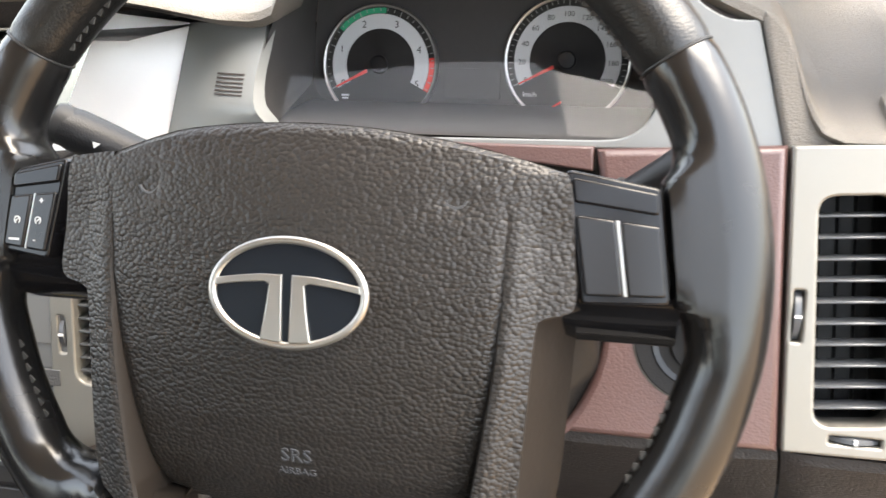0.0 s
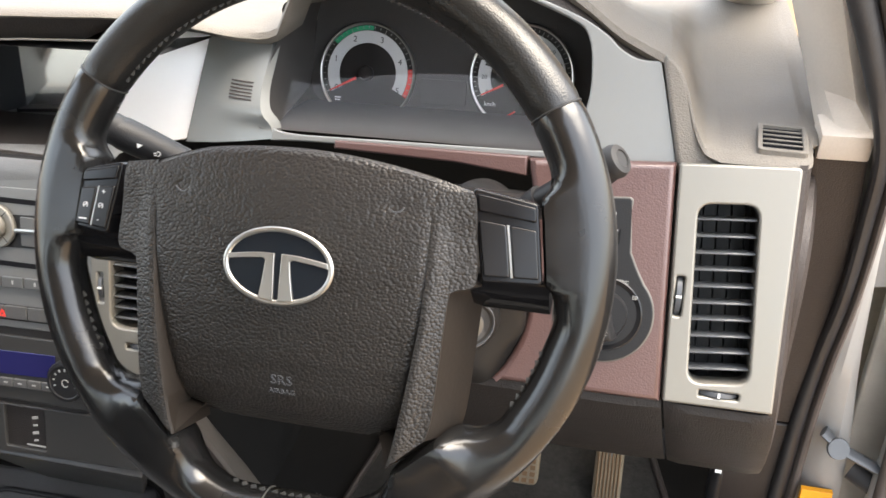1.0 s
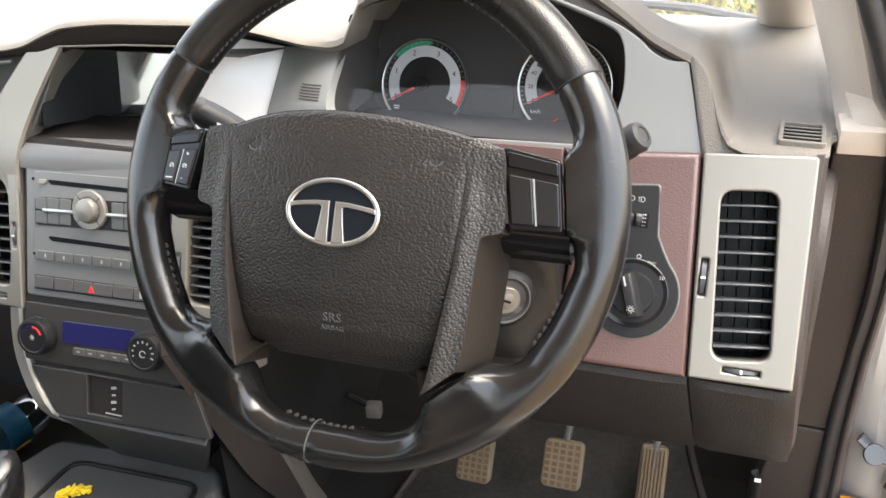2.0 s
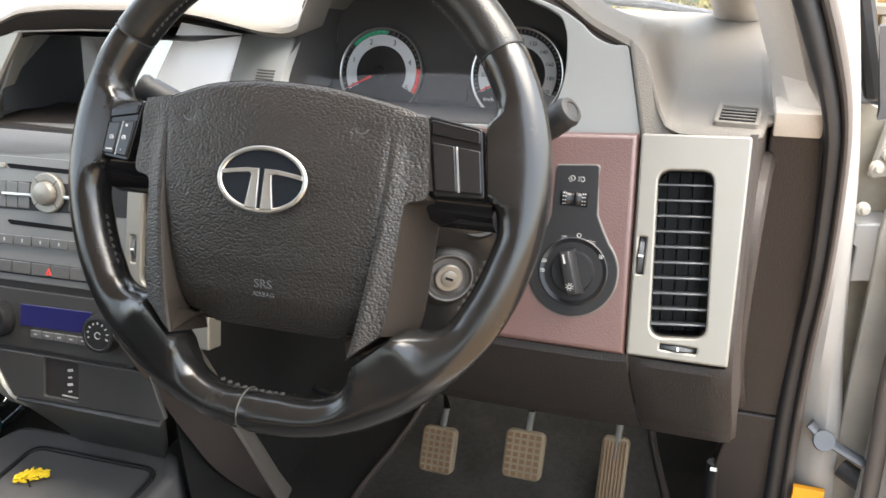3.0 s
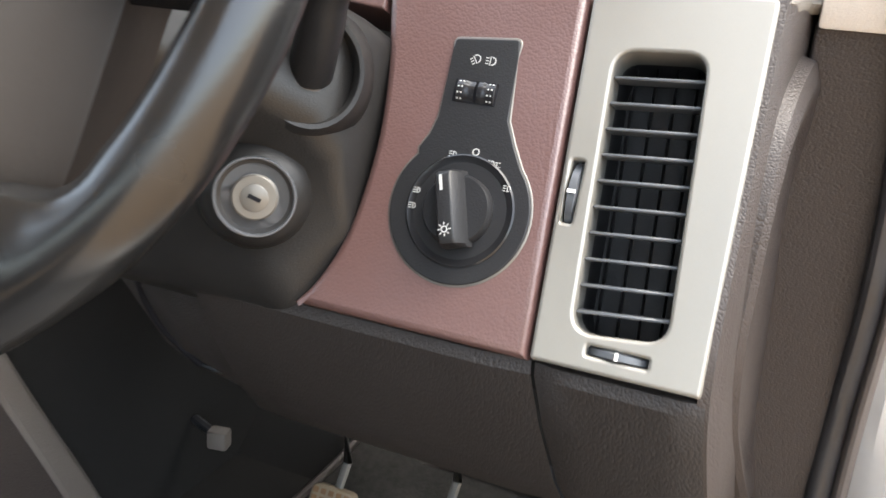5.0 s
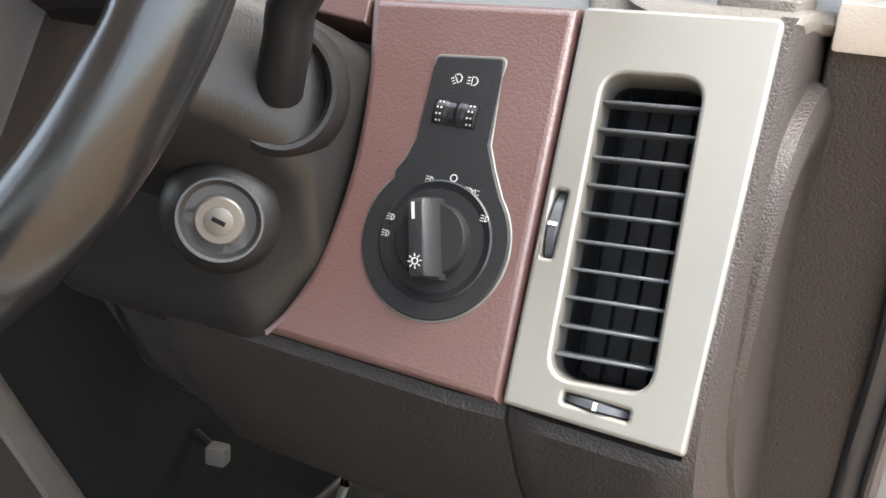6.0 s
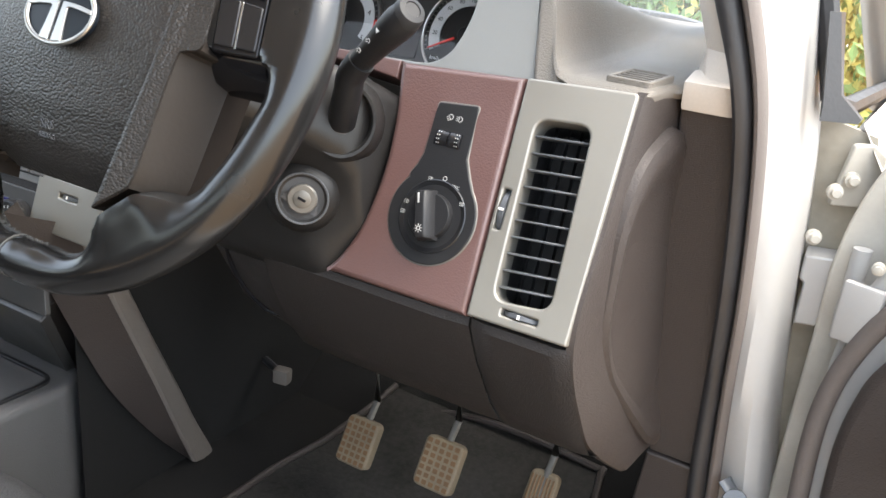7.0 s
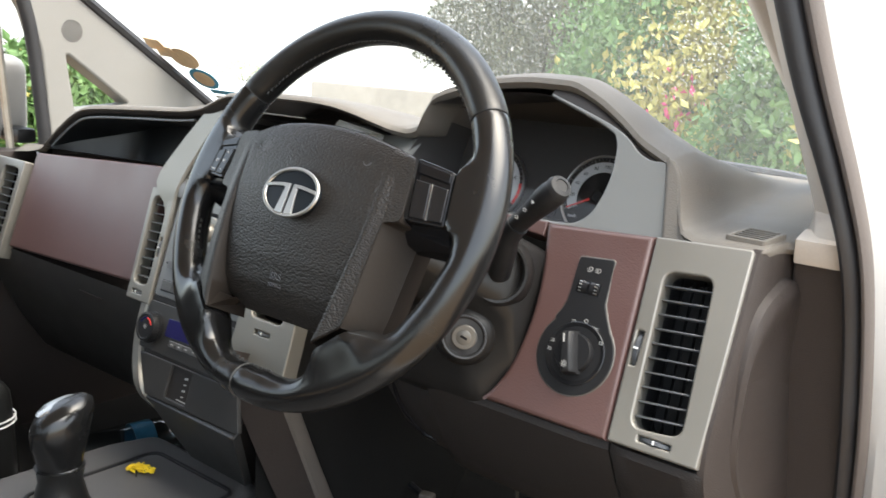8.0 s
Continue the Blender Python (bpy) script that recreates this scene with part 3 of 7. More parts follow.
def lip_at(x):
    """Smooth curve through the lip's points, with no overshoot."""
    i = min(max(int(np.searchsorted([t[0] for t in LIP], x)) - 1, 0), len(LIP) - 2)
    a, b = LIP[i], LIP[i + 1]
    h = b[0] - a[0]
    u = (x - a[0]) / h
    out = []
    for k in (1, 2):
        def grade(j):
            if j <= 0 or j >= len(LIP) - 1:
                return 0.0
            p = (LIP[j][k] - LIP[j - 1][k]) / (LIP[j][0] - LIP[j - 1][0])
            q = (LIP[j + 1][k] - LIP[j][k]) / (LIP[j + 1][0] - LIP[j][0])
            return 2 * p * q / (p + q) if p * q > 0 else 0.0
        out.append((2 * u ** 3 - 3 * u ** 2 + 1) * a[k] + (u ** 3 - 2 * u ** 2 + u) * h * grade(i) + (3 * u ** 2 - 2 * u ** 3) * b[k] + (u ** 3 - u ** 2) * h * grade(i + 1))
    return out


def build_top():
    xs = sorted(set([t[0] for t in LIP] + list(np.linspace(-1.08, 0.356, 150))))
    loops = []
    for x in xs:
        y, z = lip_at(x)
        hood = smooth01((x + 0.2) / 0.06) * smooth01((0.262 - x) / 0.02)
        drop = 0.010 + 0.004 * hood
        back = 0.735 - 0.05 * ((x + 0.36) / 0.70) ** 2
        col = [(x, y + 0.05 * hood + 0.012, z - drop - 0.002), (x, y + 0.006, z - drop - 0.001), (x, y + 0.0, z - drop * 0.6), (x, y + 0.003, z - 0.0025), (x, y + 0.010, z)]
        for s in (0.03, 0.06, 0.10, 0.16, 0.24, 0.33, 0.42, 0.5):
            w = smooth01(s / 0.5)
            yy = y + 0.010 + (back - y) * s / 0.5
            bump = 0.006 * math.sin(min(s / 0.12, 1) * math.pi) * hood
            col.append((x, yy, z * (1 - w) + 1.105 * w + bump))
        col.append((x, back + 0.02, 1.03))
        loops.append(col)
    b = bmesh.new()
    rings(b, loops, closed=False)
    part("top_pad", b, M_TOP, dashboard, "taupe grained dash top with cluster hood")


build_top()
b = bmesh.new()
rings(b, [[(x, lerp_table(LIP, x)[0] + dy, lerp_table(LIP, x)[1] - 0.008 + (dz + 0.008) * (0.35 + 0.65 * smooth01((x + 0.50) / 0.04)) * (1 - 0.85 * smooth01((x + 0.31) / 0.05))) for dy, dz in ((0.002, -0.008), (0.004, -0.020), (0.010, -0.030), (0.03, -0.030))] for x in np.linspace(-0.945, -0.15, 76)], closed=False)
part("hood_fascia", b, M_LOWER, dashboard, "dark fascia under the screen hood")
b = bmesh.new()
tube(b, [(-0.445, 0.256, 1.1365), (-0.36, 0.262, 1.1405), (-0.285, 0.272, 1.1400)], 0.0012, 6)
part("fascia_edge", b, M_SILVER, dashboard, "thin bright edge under the hood")


def build_dash_front():
    d = dashboard
    # mauve trim round the light switch, with a notch for the column
    notch = spline([(0.098, -0.010), (0.110, 0.006), (0.122, 0.035), (0.1275, 0.072), (0.128, 0.105), (0.124, 0.140), (0.118, 0.168), (0.1145, 0.186)], 5)
    slab("trim_panel", [(0.2435, -0.0095), (0.235, 0.1925)] + notch[::-1], -0.03, 0.003, M_PURPLE, d, DASH, bevel=0.0055, label="mauve grained trim panel")
    slab("trim_strip", [(0.113, 0.1875), (0.113, 0.171), (0.05, 0.177), (-0.06, 0.180), (-0.06, 0.187)], -0.05, 0.0, M_PURPLE, d, DASH, bevel=0.002, label="thin mauve trim strip above the column")
    # grey surround of the cluster
    ring = [(0.236, -0.004)] + spline([(0.2145, 0.081), (0.197, 0.0815), (0.181, 0.089), (0.167, 0.101), (0.137, 0.117), (0.057, 0.145)], 4) + spline([(0.056, 0.1425), (0.134, 0.113), (0.153, 0.097), (0.1585, 0.066), (0.157, 0.04), (0.149, 0.015), (0.134, 0.002), (0.115, -0.001)], 4) + spline([(-0.095, -0.004), (-0.115, -0.003), (-0.126, 0.0)], 4) + [(-0.128, -0.0115), (-0.10, -0.010), (0.1, -0.007)]
    slab("cluster_surround", ring, -0.008, 0.0, M_SURROUND, d, SURROUND, bevel=0.0015, label="satin grey instrument surround")
    # lip under the hood, in dark plastic that holds the shade there
    rim = spline([(0.2145, 0.081), (0.197, 0.0815), (0.181, 0.089), (0.167, 0.101), (0.137, 0.117), (0.057, 0.145)], 4)
    loops = []
    for x, y in rim:
        p = SURROUND @ Vector((x, y, -0.001))
        ly, lz = lip_at(x)
        loops.append([SURROUND @ Vector((x - 0.001, y - 0.001, -0.006)), p, ((x + p.x) / 2, p.y * 0.6 + ly * 0.4 + 0.002, p.z * 0.5 + (lz - 0.014) * 0.5), (x, ly + 0.006, lz - 0.0142)])
    b = bmesh.new()
    rings(b, loops, closed=False)
    part("hood_shade_lip", b, M_LOWER, d, "grained lip under the hood, shade in its dark colour")
    # the surround bends back beside the cluster and meets a pale facet next to the screen
    near = spline([SURROUND @ Vector((-0.126, -0.010, 0)), SURROUND @ Vector((-0.128, 0.001, 0)), SURROUND @ Vector((-0.1385, 0.013, 0)), (-0.1455, 0.300, 1.0920), (-0.1465, 0.322, 1.110), (-0.1470, 0.344, 1.1300)], 3)
    far = [Vector((-0.246, 0.320, 1.024)).lerp(Vector((-0.224, 0.363, 1.123)), k / (len(near) - 1)) for k in range(len(near))]
    b = bmesh.new()
    rings(b, [[Vector(p) + Vector((0.004, 0.012, 0)) for p in near]] + [[Vector(p).lerp(q, t) + Vector((0, -0.004 * math.sin(math.pi * t), 0)) for p, q in zip(near, far)] for t in (0.0, 0.06, 0.3, 0.6, 0.9, 1.0)], closed=False)
    part("surround_wing", b, M_SURROUND, d, "satin grey wing of the surround")
    tr, tl, br, bl = Vector((-0.224, 0.363, 1.123)), Vector((-0.278, 0.327, 1.140)), Vector((-0.246, 0.320, 1.024)), Vector((-0.335, 0.278, 1.020))
    out = Vector((0.603, -0.773, 0.2)).normalized()
    b = bmesh.new()
    loops = []
    for t in np.linspace(0, 1, 9):
        p, q = tl.lerp(tr, t), bl.lerp(br, t)
        e = 0.003 * (t < 0.01 or t > 0.99)
        loops.append([p - out * 0.012, p - out * (e + 0.001), p.lerp(q, 0.03) + out * (0.001 - e), p.lerp(q, 0.5) + out * (0.0015 - e), p.lerp(q, 0.97) + out * (0.001 - e), q - out * 0.012])
    rings(b, loops, closed=False)
    part("silver_facet", b, M_GLARE, d, "silver facet beside the screen, sky glare in its colour")
    slab("pad_band", [(0.2372, -0.010), (0.2158, 0.0815), (0.2175, 0.086)] + spline([(0.2250, 0.083), (0.236, 0.068), (0.245, 0.038), (0.254, 0.021), (0.268, 0.0135), (0.335, 0.0135)], 4) + [(0.337, -0.002)], -0.03, 0.0045, M_TOP, d, SURROUND, bevel=0.004, label="taupe grained pad edge")
    # small louvred sensor grille let into the wing
    def on_wing(u, t, lift):
        k = u * (len(near) - 1)
        a = min(int(k), len(near) - 2)
        p, q = Vector(near[a]).lerp(Vector(near[a + 1]), k - a), far[a].lerp(far[a + 1], k - a)
        return p.lerp(q, t) + Vector((0.05, -0.9, 0.42)) * lift + Vector((0, -0.004 * math.sin(math.pi * t), 0))

    for k in range(6):
        u = 0.508 + 0.030 * k
        b = bmesh.new()
        rings(b, [[on_wing(u + du, t, lift) for du, lift in ((-0.0065, -0.001), (-0.006, 0.0007), (0.006, 0.0007), (0.0065, -0.001))] for t in np.linspace(0.13, 0.46, 7)])
        part("sensor_slot", b, M_BROWN, d, "brown slot of a small grille")
    # lower knee panel and end section
    def lower(x0, x1, bx0, bx1, mat, name):
        b = bmesh.new()
        prof = [(0.205, 0.8835), (0.186, 0.883), (0.1835, 0.876), (0.196, 0.84), (0.222, 0.79), (0.243, 0.763), (0.262, 0.752), (0.30, 0.752)]
        loops = []
        for k in range(9):
            t = k / 8
            e = 0.003 * (max(0, 1 - k) + max(0, k - 7))
            loops.append([(x0 + (x1 - x0) * t + ((bx0 + (bx1 - bx0) * t) - (x0 + (x1 - x0) * t)) * (0.886 - z) / 0.13, y + e, z) for y, z in prof])
        rings(b, loops, closed=False)
        part(name, b, mat, d, "dark grey grained knee panel")
    lower(0.02, 0.2445, 0.03, 0.262, M_LOWER, "knee_panel")
    lower(0.2465, 0.336, 0.264, 0.350, M_LOWER, "fuse_cover")
    b = bmesh.new()
    prof = [(0.24, 0.862), (0.214, 0.858), (0.212, 0.850), (0.226, 0.80), (0.245, 0.775), (0.28, 0.768)]
    rings(b, [[(x + (0.835 - z) * 0.55, y + 0.02 * smooth01(-x / 0.08), z - 0.006 * smooth01(-x / 0.08)) for y, z in prof] for x in np.linspace(-0.075, 0.028, 7)], closed=False)
    part("knee_bolster", b, M_LOWER, d, "dark moulding under the column")
    b = bmesh.new()
    tube(b, spline([(-0.024, 0.248, 0.782), (-0.051, 0.240, 0.806), (-0.062, 0.232, 0.832), (-0.062, 0.224, 0.857), (-0.059, 0.218, 0.875)], 4), 0.0028, 8)
    part("knee_seam", b, M_CAVITY, d, "dark curved seam")
    # end face of the dash with a swelling cover
    b = bmesh.new()
    prof = spline([(0.335, 0.262, 1.078), (0.336, 0.225, 0.985), (0.338, 0.188, 0.888), (0.347, 0.222, 0.80), (0.350, 0.268, 0.752), (0.357, 0.338, 0.700)], 6)
    rear = spline([(0.349, 0.345, 1.075), (0.353, 0.36, 0.985), (0.358, 0.385, 0.888), (0.362, 0.41, 0.80), (0.364, 0.43, 0.74), (0.364, 0.43, 0.69)], 6)
    loops = []
    for p, q in zip(prof, rear):
        p, q = Vector(p), Vector(q)
        loops.append([p + Vector((-0.006, -0.001, 0)), p, p.lerp(q, 0.08) + Vector((0.003, 0, 0)), p.lerp(q, 0.35) + Vector((0.002, 0, 0)), p.lerp(q, 0.7), q])
    rings(b, loops, closed=False)
    part("end_panel", b, M_BROWN, d, "brown-grey dash end panel")
    b = bmesh.new()
    lens = spline([(0.326, 1.044), (0.280, 1.037), (0.250, 1.015), (0.234, 0.978), (0.230, 0.935), (0.231, 0.885), (0.252, 0.84), (0.283, 0.805), (0.335, 0.756), (0.390, 0.708), (0.425, 0.700), (0.425, 0.78), (0.400, 0.90), (0.360, 0.988)], 5, True)
    loops = []
    for s, dx in ((1.0, -0.004), (0.985, 0.004), (0.93, 0.0075), (0.84, 0.006), (0.74, 0.001), (0.4, 0.0), (0.03, 0.0)):
        row = []
        for p in lens:
            y, z = 0.315 + (p[0] - 0.315) * s, 0.88 + (p[1] - 0.88) * s
            row.append((0.3395 + 0.10 * (y - 0.22) + 0.03 * max(0, 0.9 - z) + dx, y, z))
        loops.append(row)
    rings(b, loops)
    part("end_cover", b, M_BROWN, d, "swelling end cover")
    # demister slots on the ledge
    b = bmesh.new()
    top = Matrix.Translation((0.318, 0.297, 1.0822)) @ pose(0, 0, 0, 3, 0, -4)
    plate(b, roundrect(-0.0195, -0.026, 0.0195, 0.026, 0.004), -0.01, 0.0042, [roundrect(-0.0155, -0.0215, 0.0155, 0.0215, 0.002)], 0.001, top)
    part("demister_frame", b, M_TOP, d)
    # black plate close under the slats stands in for the slots' shaded depth
    b = bmesh.new()
    plate(b, roundrect(-0.0155, -0.0215, 0.0155, 0.0215, 0.002), -0.012, 0.0010, (), 0, top)
    part("demister_dark", b, M_CAVITY, d)
    for k in range(4):
        b = bmesh.new()
        box(b, (0.0308, 0.0018, 0.0014), top @ pose(0, -0.0128 + 0.0085 * k, 0.0030, 0, 0, 0), 0.0004, 1)
        part("demister_slat", b, M_TOP, d)


build_dash_front()


def build_vent(corners, slot, thumb_side, thumb_low, m, n_slats, label):
    v = thing("air_vent", label, "air vent", "dashboard air vents")
    slot_out = fillet(slot, 0.012, 6)
    side = roundrect(*thumb_side, 0.0015)
    low = roundrect(*thumb_low, 0.0012)
    slab("bezel", fillet(corners, [0.003, 0.004, 0.002, 0.002], 3), -0.02, 0.0035, M_SILVER, v, m, [slot_out, side, low], 0.0020, "champagne silver painted bezel", roll=0.0022)
    xs, ys = [p[0] for p in slot], [p[1] for p in slot]
    b = bmesh.new()
    rings(b, [[m @ Vector((p[0], p[1], z)) for p in inset(slot_out if area2(slot_out) > 0 else slot_out[::-1], -0.0005)] for z in (0.0, -0.055)], True, (False, True))
    part("duct", b, M_BLACK, v, "black duct")
    (ax, ay), (bx, by), (cx, cy), (dx, dy) = slot  # top left, top right, bottom right, bottom left
    for k in range(n_slats):
        t = (k + 0.9) / (n_slats + 0.75)
        l = Vector((ax + (dx - ax) * t, ay + (dy - ay) * t, 0))
        r = Vector((bx + (cx - bx) * t, by + (cy - by) * t, 0))
        mid, ang = (l + r) / 2, math.atan2(r.y - l.y, r.x - l.x)
        b = bmesh.new()
        box(b, ((r - l).length, 0.0019, 0.015), m @ Matrix.Translation((mid.x, mid.y, -0.0095)) @ Matrix.Rotation(ang, 4, "Z") @ Matrix.Rotation(radians(4), 4, "X"), 0.0007, 1)
        part("slat", b, M_SLAT, v)
    for k in range(4):
        t = (k + 0.6) / 4.2
        p, q = Vector((ax + (bx - ax) * t, ay + (by - ay) * t, -0.030)), Vector((dx + (cx - dx) * t, dy + (cy - dy) * t, -0.030))
        b = bmesh.new()
        tube(b, [m @ p, m @ q], 0.004, 6, 0.2, up=tuple((m.to_3x3() @ Vector((1, 0, 0)))))
        part("vane", b, M_BLACK, v)
    for r, turn in ((thumb_side, 0), (thumb_low, 90)):
        cx0, cy0 = (r[0] + r[2]) / 2, (r[1] + r[3]) / 2
        w, h = abs(r[2] - r[0]), abs(r[3] - r[1])
        if turn:
            w, h = h, w
        R = h * 0.62
        mm = m @ Matrix.Translation((cx0, cy0, -R + 0.0045)) @ Matrix.Rotation(radians(turn), 4, "Z") @ Matrix.Rotation(radians(90), 4, "Y")
        b = bmesh.new()
        lathe(b, [(R * 0.9, -w * 0.42), (R, -w * 0.3), (R, w * 0.3), (R * 0.9, w * 0.42)], mm, 48)
        wheel = part("thumb_wheel", b, M_SLAT, v, "grey ribbed thumb wheel")
        b = bmesh.new()
        box(b, (w * 0.7, 0.0018, 0.001), m @ Matrix.Translation((cx0, cy0, 0.0049)) @ Matrix.Rotation(radians(turn), 4, "Z"))
        part("mark", b, M_WHITE, wheel)
    return v


build_vent([(0.2372, 0.1925), (0.3315, 0.1965), (0.3338, -0.0070), (0.2455, -0.0080)], [(0.2555, 0.1610), (0.3030, 0.1640), (0.3125, 0.0155), (0.2640, 0.0105)],
           (0.2455, 0.066, 0.2520, 0.1), (0.274, 0.0008, 0.306, 0.0062), DASH, 10, "driver's air vent with champagne silver bezel and black slats")
build_vent([(-0.296, 0.195), (-0.196, 0.195), (-0.190, 0.005), (-0.302, 0.005)], [(-0.276, 0.170), (-0.215, 0.170), (-0.215, 0.066), (-0.278, 0.066)],
           (-0.291, 0.09, -0.285, 0.12), (-0.262, 0.046, -0.232, 0.0515), STACK, 9, "centre air vent with silver bezel beside the radio")
build_vent([(-0.562, 0.20), (-0.502, 0.205), (-0.497, 0.03), (-0.556, 0.03)], [(-0.552, 0.188), (-0.516, 0.190), (-0.512, 0.055), (-0.549, 0.055)],
           (-0.5095, 0.10, -0.5045, 0.13), (-0.545, 0.040, -0.520, 0.045), STACK, 9, "centre air vent with silver bezel beside the mauve panel")
build_vent([(-1.06, 0.19), (-0.958, 0.19), (-0.965, 0.01), (-1.06, 0.01)], [(-1.03, 0.175), (-0.972, 0.175), (-0.978, 0.04), (-1.03, 0.04)],
           (-1.043, 0.09, -1.037, 0.12), (-1.02, 0.02, -0.99, 0.026), STACK, 9, "far air vent with silver bezel and black slats")
# ---- light switch ----


def build_light_switch():
    s = thing("light_switch", "black rotary headlamp switch panel with thumb rollers", "switch")
    cx, cy, r = 0.1885, 0.0615, 0.0415
    out = [(0.1645, 0.150), (0.1645, 0.112)] + spline([(0.1635, 0.105), (0.157, 0.093)], 3)[1:] + circle(cx, cy, r, 44, 138, 402) + spline([(0.2145, 0.097), (0.206, 0.115)], 3)[1:] + [(0.2035, 0.150)]
    top = fillet([(0.1645, 0.150), (0.1645, 0.1575), (0.2030, 0.1605), (0.2035, 0.150)], [0, 0.003, 0.003, 0], 4)
    outline = out + top[::-1]
    # metal strip round the plate stands in for a highlight on its edge
    slab("rim", inset(outline if area2(outline) > 0 else outline[::-1], -0.0012), -0.004, 0.0036, M_BARREL, s, DASH, bevel=0.0008, label="thin bright edge")
    slab("plate", outline, -0.004, 0.0046, M_BLACK, s, DASH, bevel=0.001, label="matt black plate")
    b = bmesh.new()
    C = DASH @ Matrix.Translation((cx + 0.001, cy, 0.0046))
    lathe(b, [(0.0318, -0.001), (0.0318, 0.0006), (0.0308, 0.0012), (0.0265, -0.0002), (0.0215, -0.0006), (0.0205, -0.001)], C, 64)
    part("collar", b, M_KEY, s, "dished satin collar")
    b = bmesh.new()
    lathe(b, [(0.0198, -0.001), (0.0198, 0.005), (0.0186, 0.0072), (0.0, 0.0074)], C, 56)
    knob = part("knob", b, M_BLACK, s, "black rotary knob")
    b = bmesh.new()
    H = C @ Matrix.Rotation(radians(17), 4, "Z")
    for y0, y1 in ((-0.0215, 0.0205),):
        loops = []
        for y, k in ((y0, 0.6), (y0 + 0.0015, 0.9), (y0 + 0.004, 1.0), (y1 - 0.004, 1.0), (y1 - 0.0015, 0.9), (y1, 0.6)):
            loops.append([H @ Vector((x, y, 0.004 + (z - 0.004) * k)) for x, z in ((-0.0072, 0.003), (-0.0066, 0.0178), (-0.0058, 0.0187), (0.0012, 0.0191), (0.0020, 0.0189), (0.0028, 0.0180), (0.0060, 0.0115), (0.0074, 0.003))])
        rings(b, loops)
    part("grip", b, M_BLACK, knob, "raised grip bar")
    b = bmesh.new()
    box(b, (0.0016, 0.0085, 0.0006), H @ pose(-0.0030, 0.0130, 0.0189))
    part("mark", b, M_PRINT, knob)
    b = bmesh.new()
    S = H @ Matrix.Translation((-0.0026, -0.0125, 0.0189))
    plate(b, circle(0, 0, 0.0019, 18), 0, 0.0004, [circle(0, 0, 0.0013, 18)], 0, S)
    for k in range(8):
        box(b, (0.0014, 0.0005, 0.0004), S @ Matrix.Rotation(2 * math.pi * k / 8, 4, "Z") @ pose(0.0031, 0, 0.0002))
    part("lamp_symbol", b, M_PRINT, knob)
    # printed symbols round the knob: small lamp glyphs of arcs and strokes

    def lamp(x, y, sx, rays, size=0.0017):
        b = bmesh.new()
        P = C @ Matrix.Translation((x, y, 0.0009 if math.hypot(x, y) < 0.0315 else 0.0003))
        plate(b, arc_band(0, 0, size * 0.72, size, -90 if sx > 0 else 90, 90 if sx > 0 else 270, 10), 0, 0.0002, (), 0, P)
        box(b, (size * 0.3, size * 2, 0.0002), P @ pose(-sx * size * 0.1, 0, 0.0001))
        for k in range(rays):
            box(b, (size * 1.1, size * 0.26, 0.0002), P @ pose(-sx * size * 1.15, size * (0.8 - 1.6 * k / max(rays - 1, 1)), 0.0001))
        part("symbol", b, M_PRINT, s)

    lamp(-0.0105, 0.0305, 1, 3)
    lamp(0.0250, 0.0165, 1, 3)
    lamp(0.0125, 0.0290, 1, 2, 0.0014)
    lamp(0.0155, 0.0285, -1, 2, 0.0014)
    lamp(-0.0268, 0.0070, 1, 3)
    lamp(-0.0275, -0.0020, 1, 3)
    b = bmesh.new()
    plate(b, circle(0, 0, 0.0021, 20), 0, 0.0002, [circle(0, 0, 0.0015, 20)], 0, C @ Matrix.Translation((0.0022, 0.0335, 0.0003)))
    part("symbol", b, M_PRINT, s)
    for x, tilt in ((0.1795, 35), (0.1885, 0)):
        b = bmesh.new()
        P = DASH @ Matrix.Translation((x, 0.1465, 0.0047)) @ Matrix.Rotation(radians(tilt), 4, "Z")
        plate(b, arc_band(0.0006, 0, 0.0019, 0.0025, -95, 95, 12), 0, 0.0002, (), 0, P)
        box(b, (0.0005, 0.005, 0.0002), P @ pose(-0.0004, 0, 0.0001))
        for k in range(3):
            box(b, (0.0018, 0.0005, 0.0002), P @ pose(-0.0022, 0.0016 - 0.0016 * k, 0.0001))
        part("symbol", b, M_PRINT, s)
    # two thumb rollers side by side, each with a printed scale on its outer half
    b = bmesh.new()
    plate(b, roundrect(0.1705, 0.1215, 0.1965, 0.1345, 0.001), 0, 0.0049, (), 0.0002, DASH)
    part("roller_slot", b, M_CAVITY, s)
    for x, sg in ((0.1775, -1), (0.1900, 1)):
        b = bmesh.new()
        n = 44
        rows = []
        for q, r, kn in ((-0.0056, 0.0082, 0), (-0.0050, 0.0090, 0), (-0.0008 * sg - 0.0006, 0.0090, 0), (-0.0008 * sg + 0.0006, 0.0086, 1), (0.0050, 0.0086 if sg < 0 else 0.0090, 1 if sg < 0 else 0), (0.0056, 0.0082, 0)):
            rows.append([DASH @ (Matrix.Translation((x, 0.1280, -0.0015)) @ Vector((q, (r - 0.0006 * (j % 2) * kn) * math.cos(2 * math.pi * j / n), (r - 0.0006 * (j % 2) * kn) * math.sin(2 * math.pi * j / n)))) for j in range(n)])
        rings(b, rows)
        roller = part("roller", b, M_KEY, s, "dark ribbed thumb roller")
        b = bmesh.new()
        for i in range(2):
            for k in range(4):
                a = radians(56 + 22 * k)
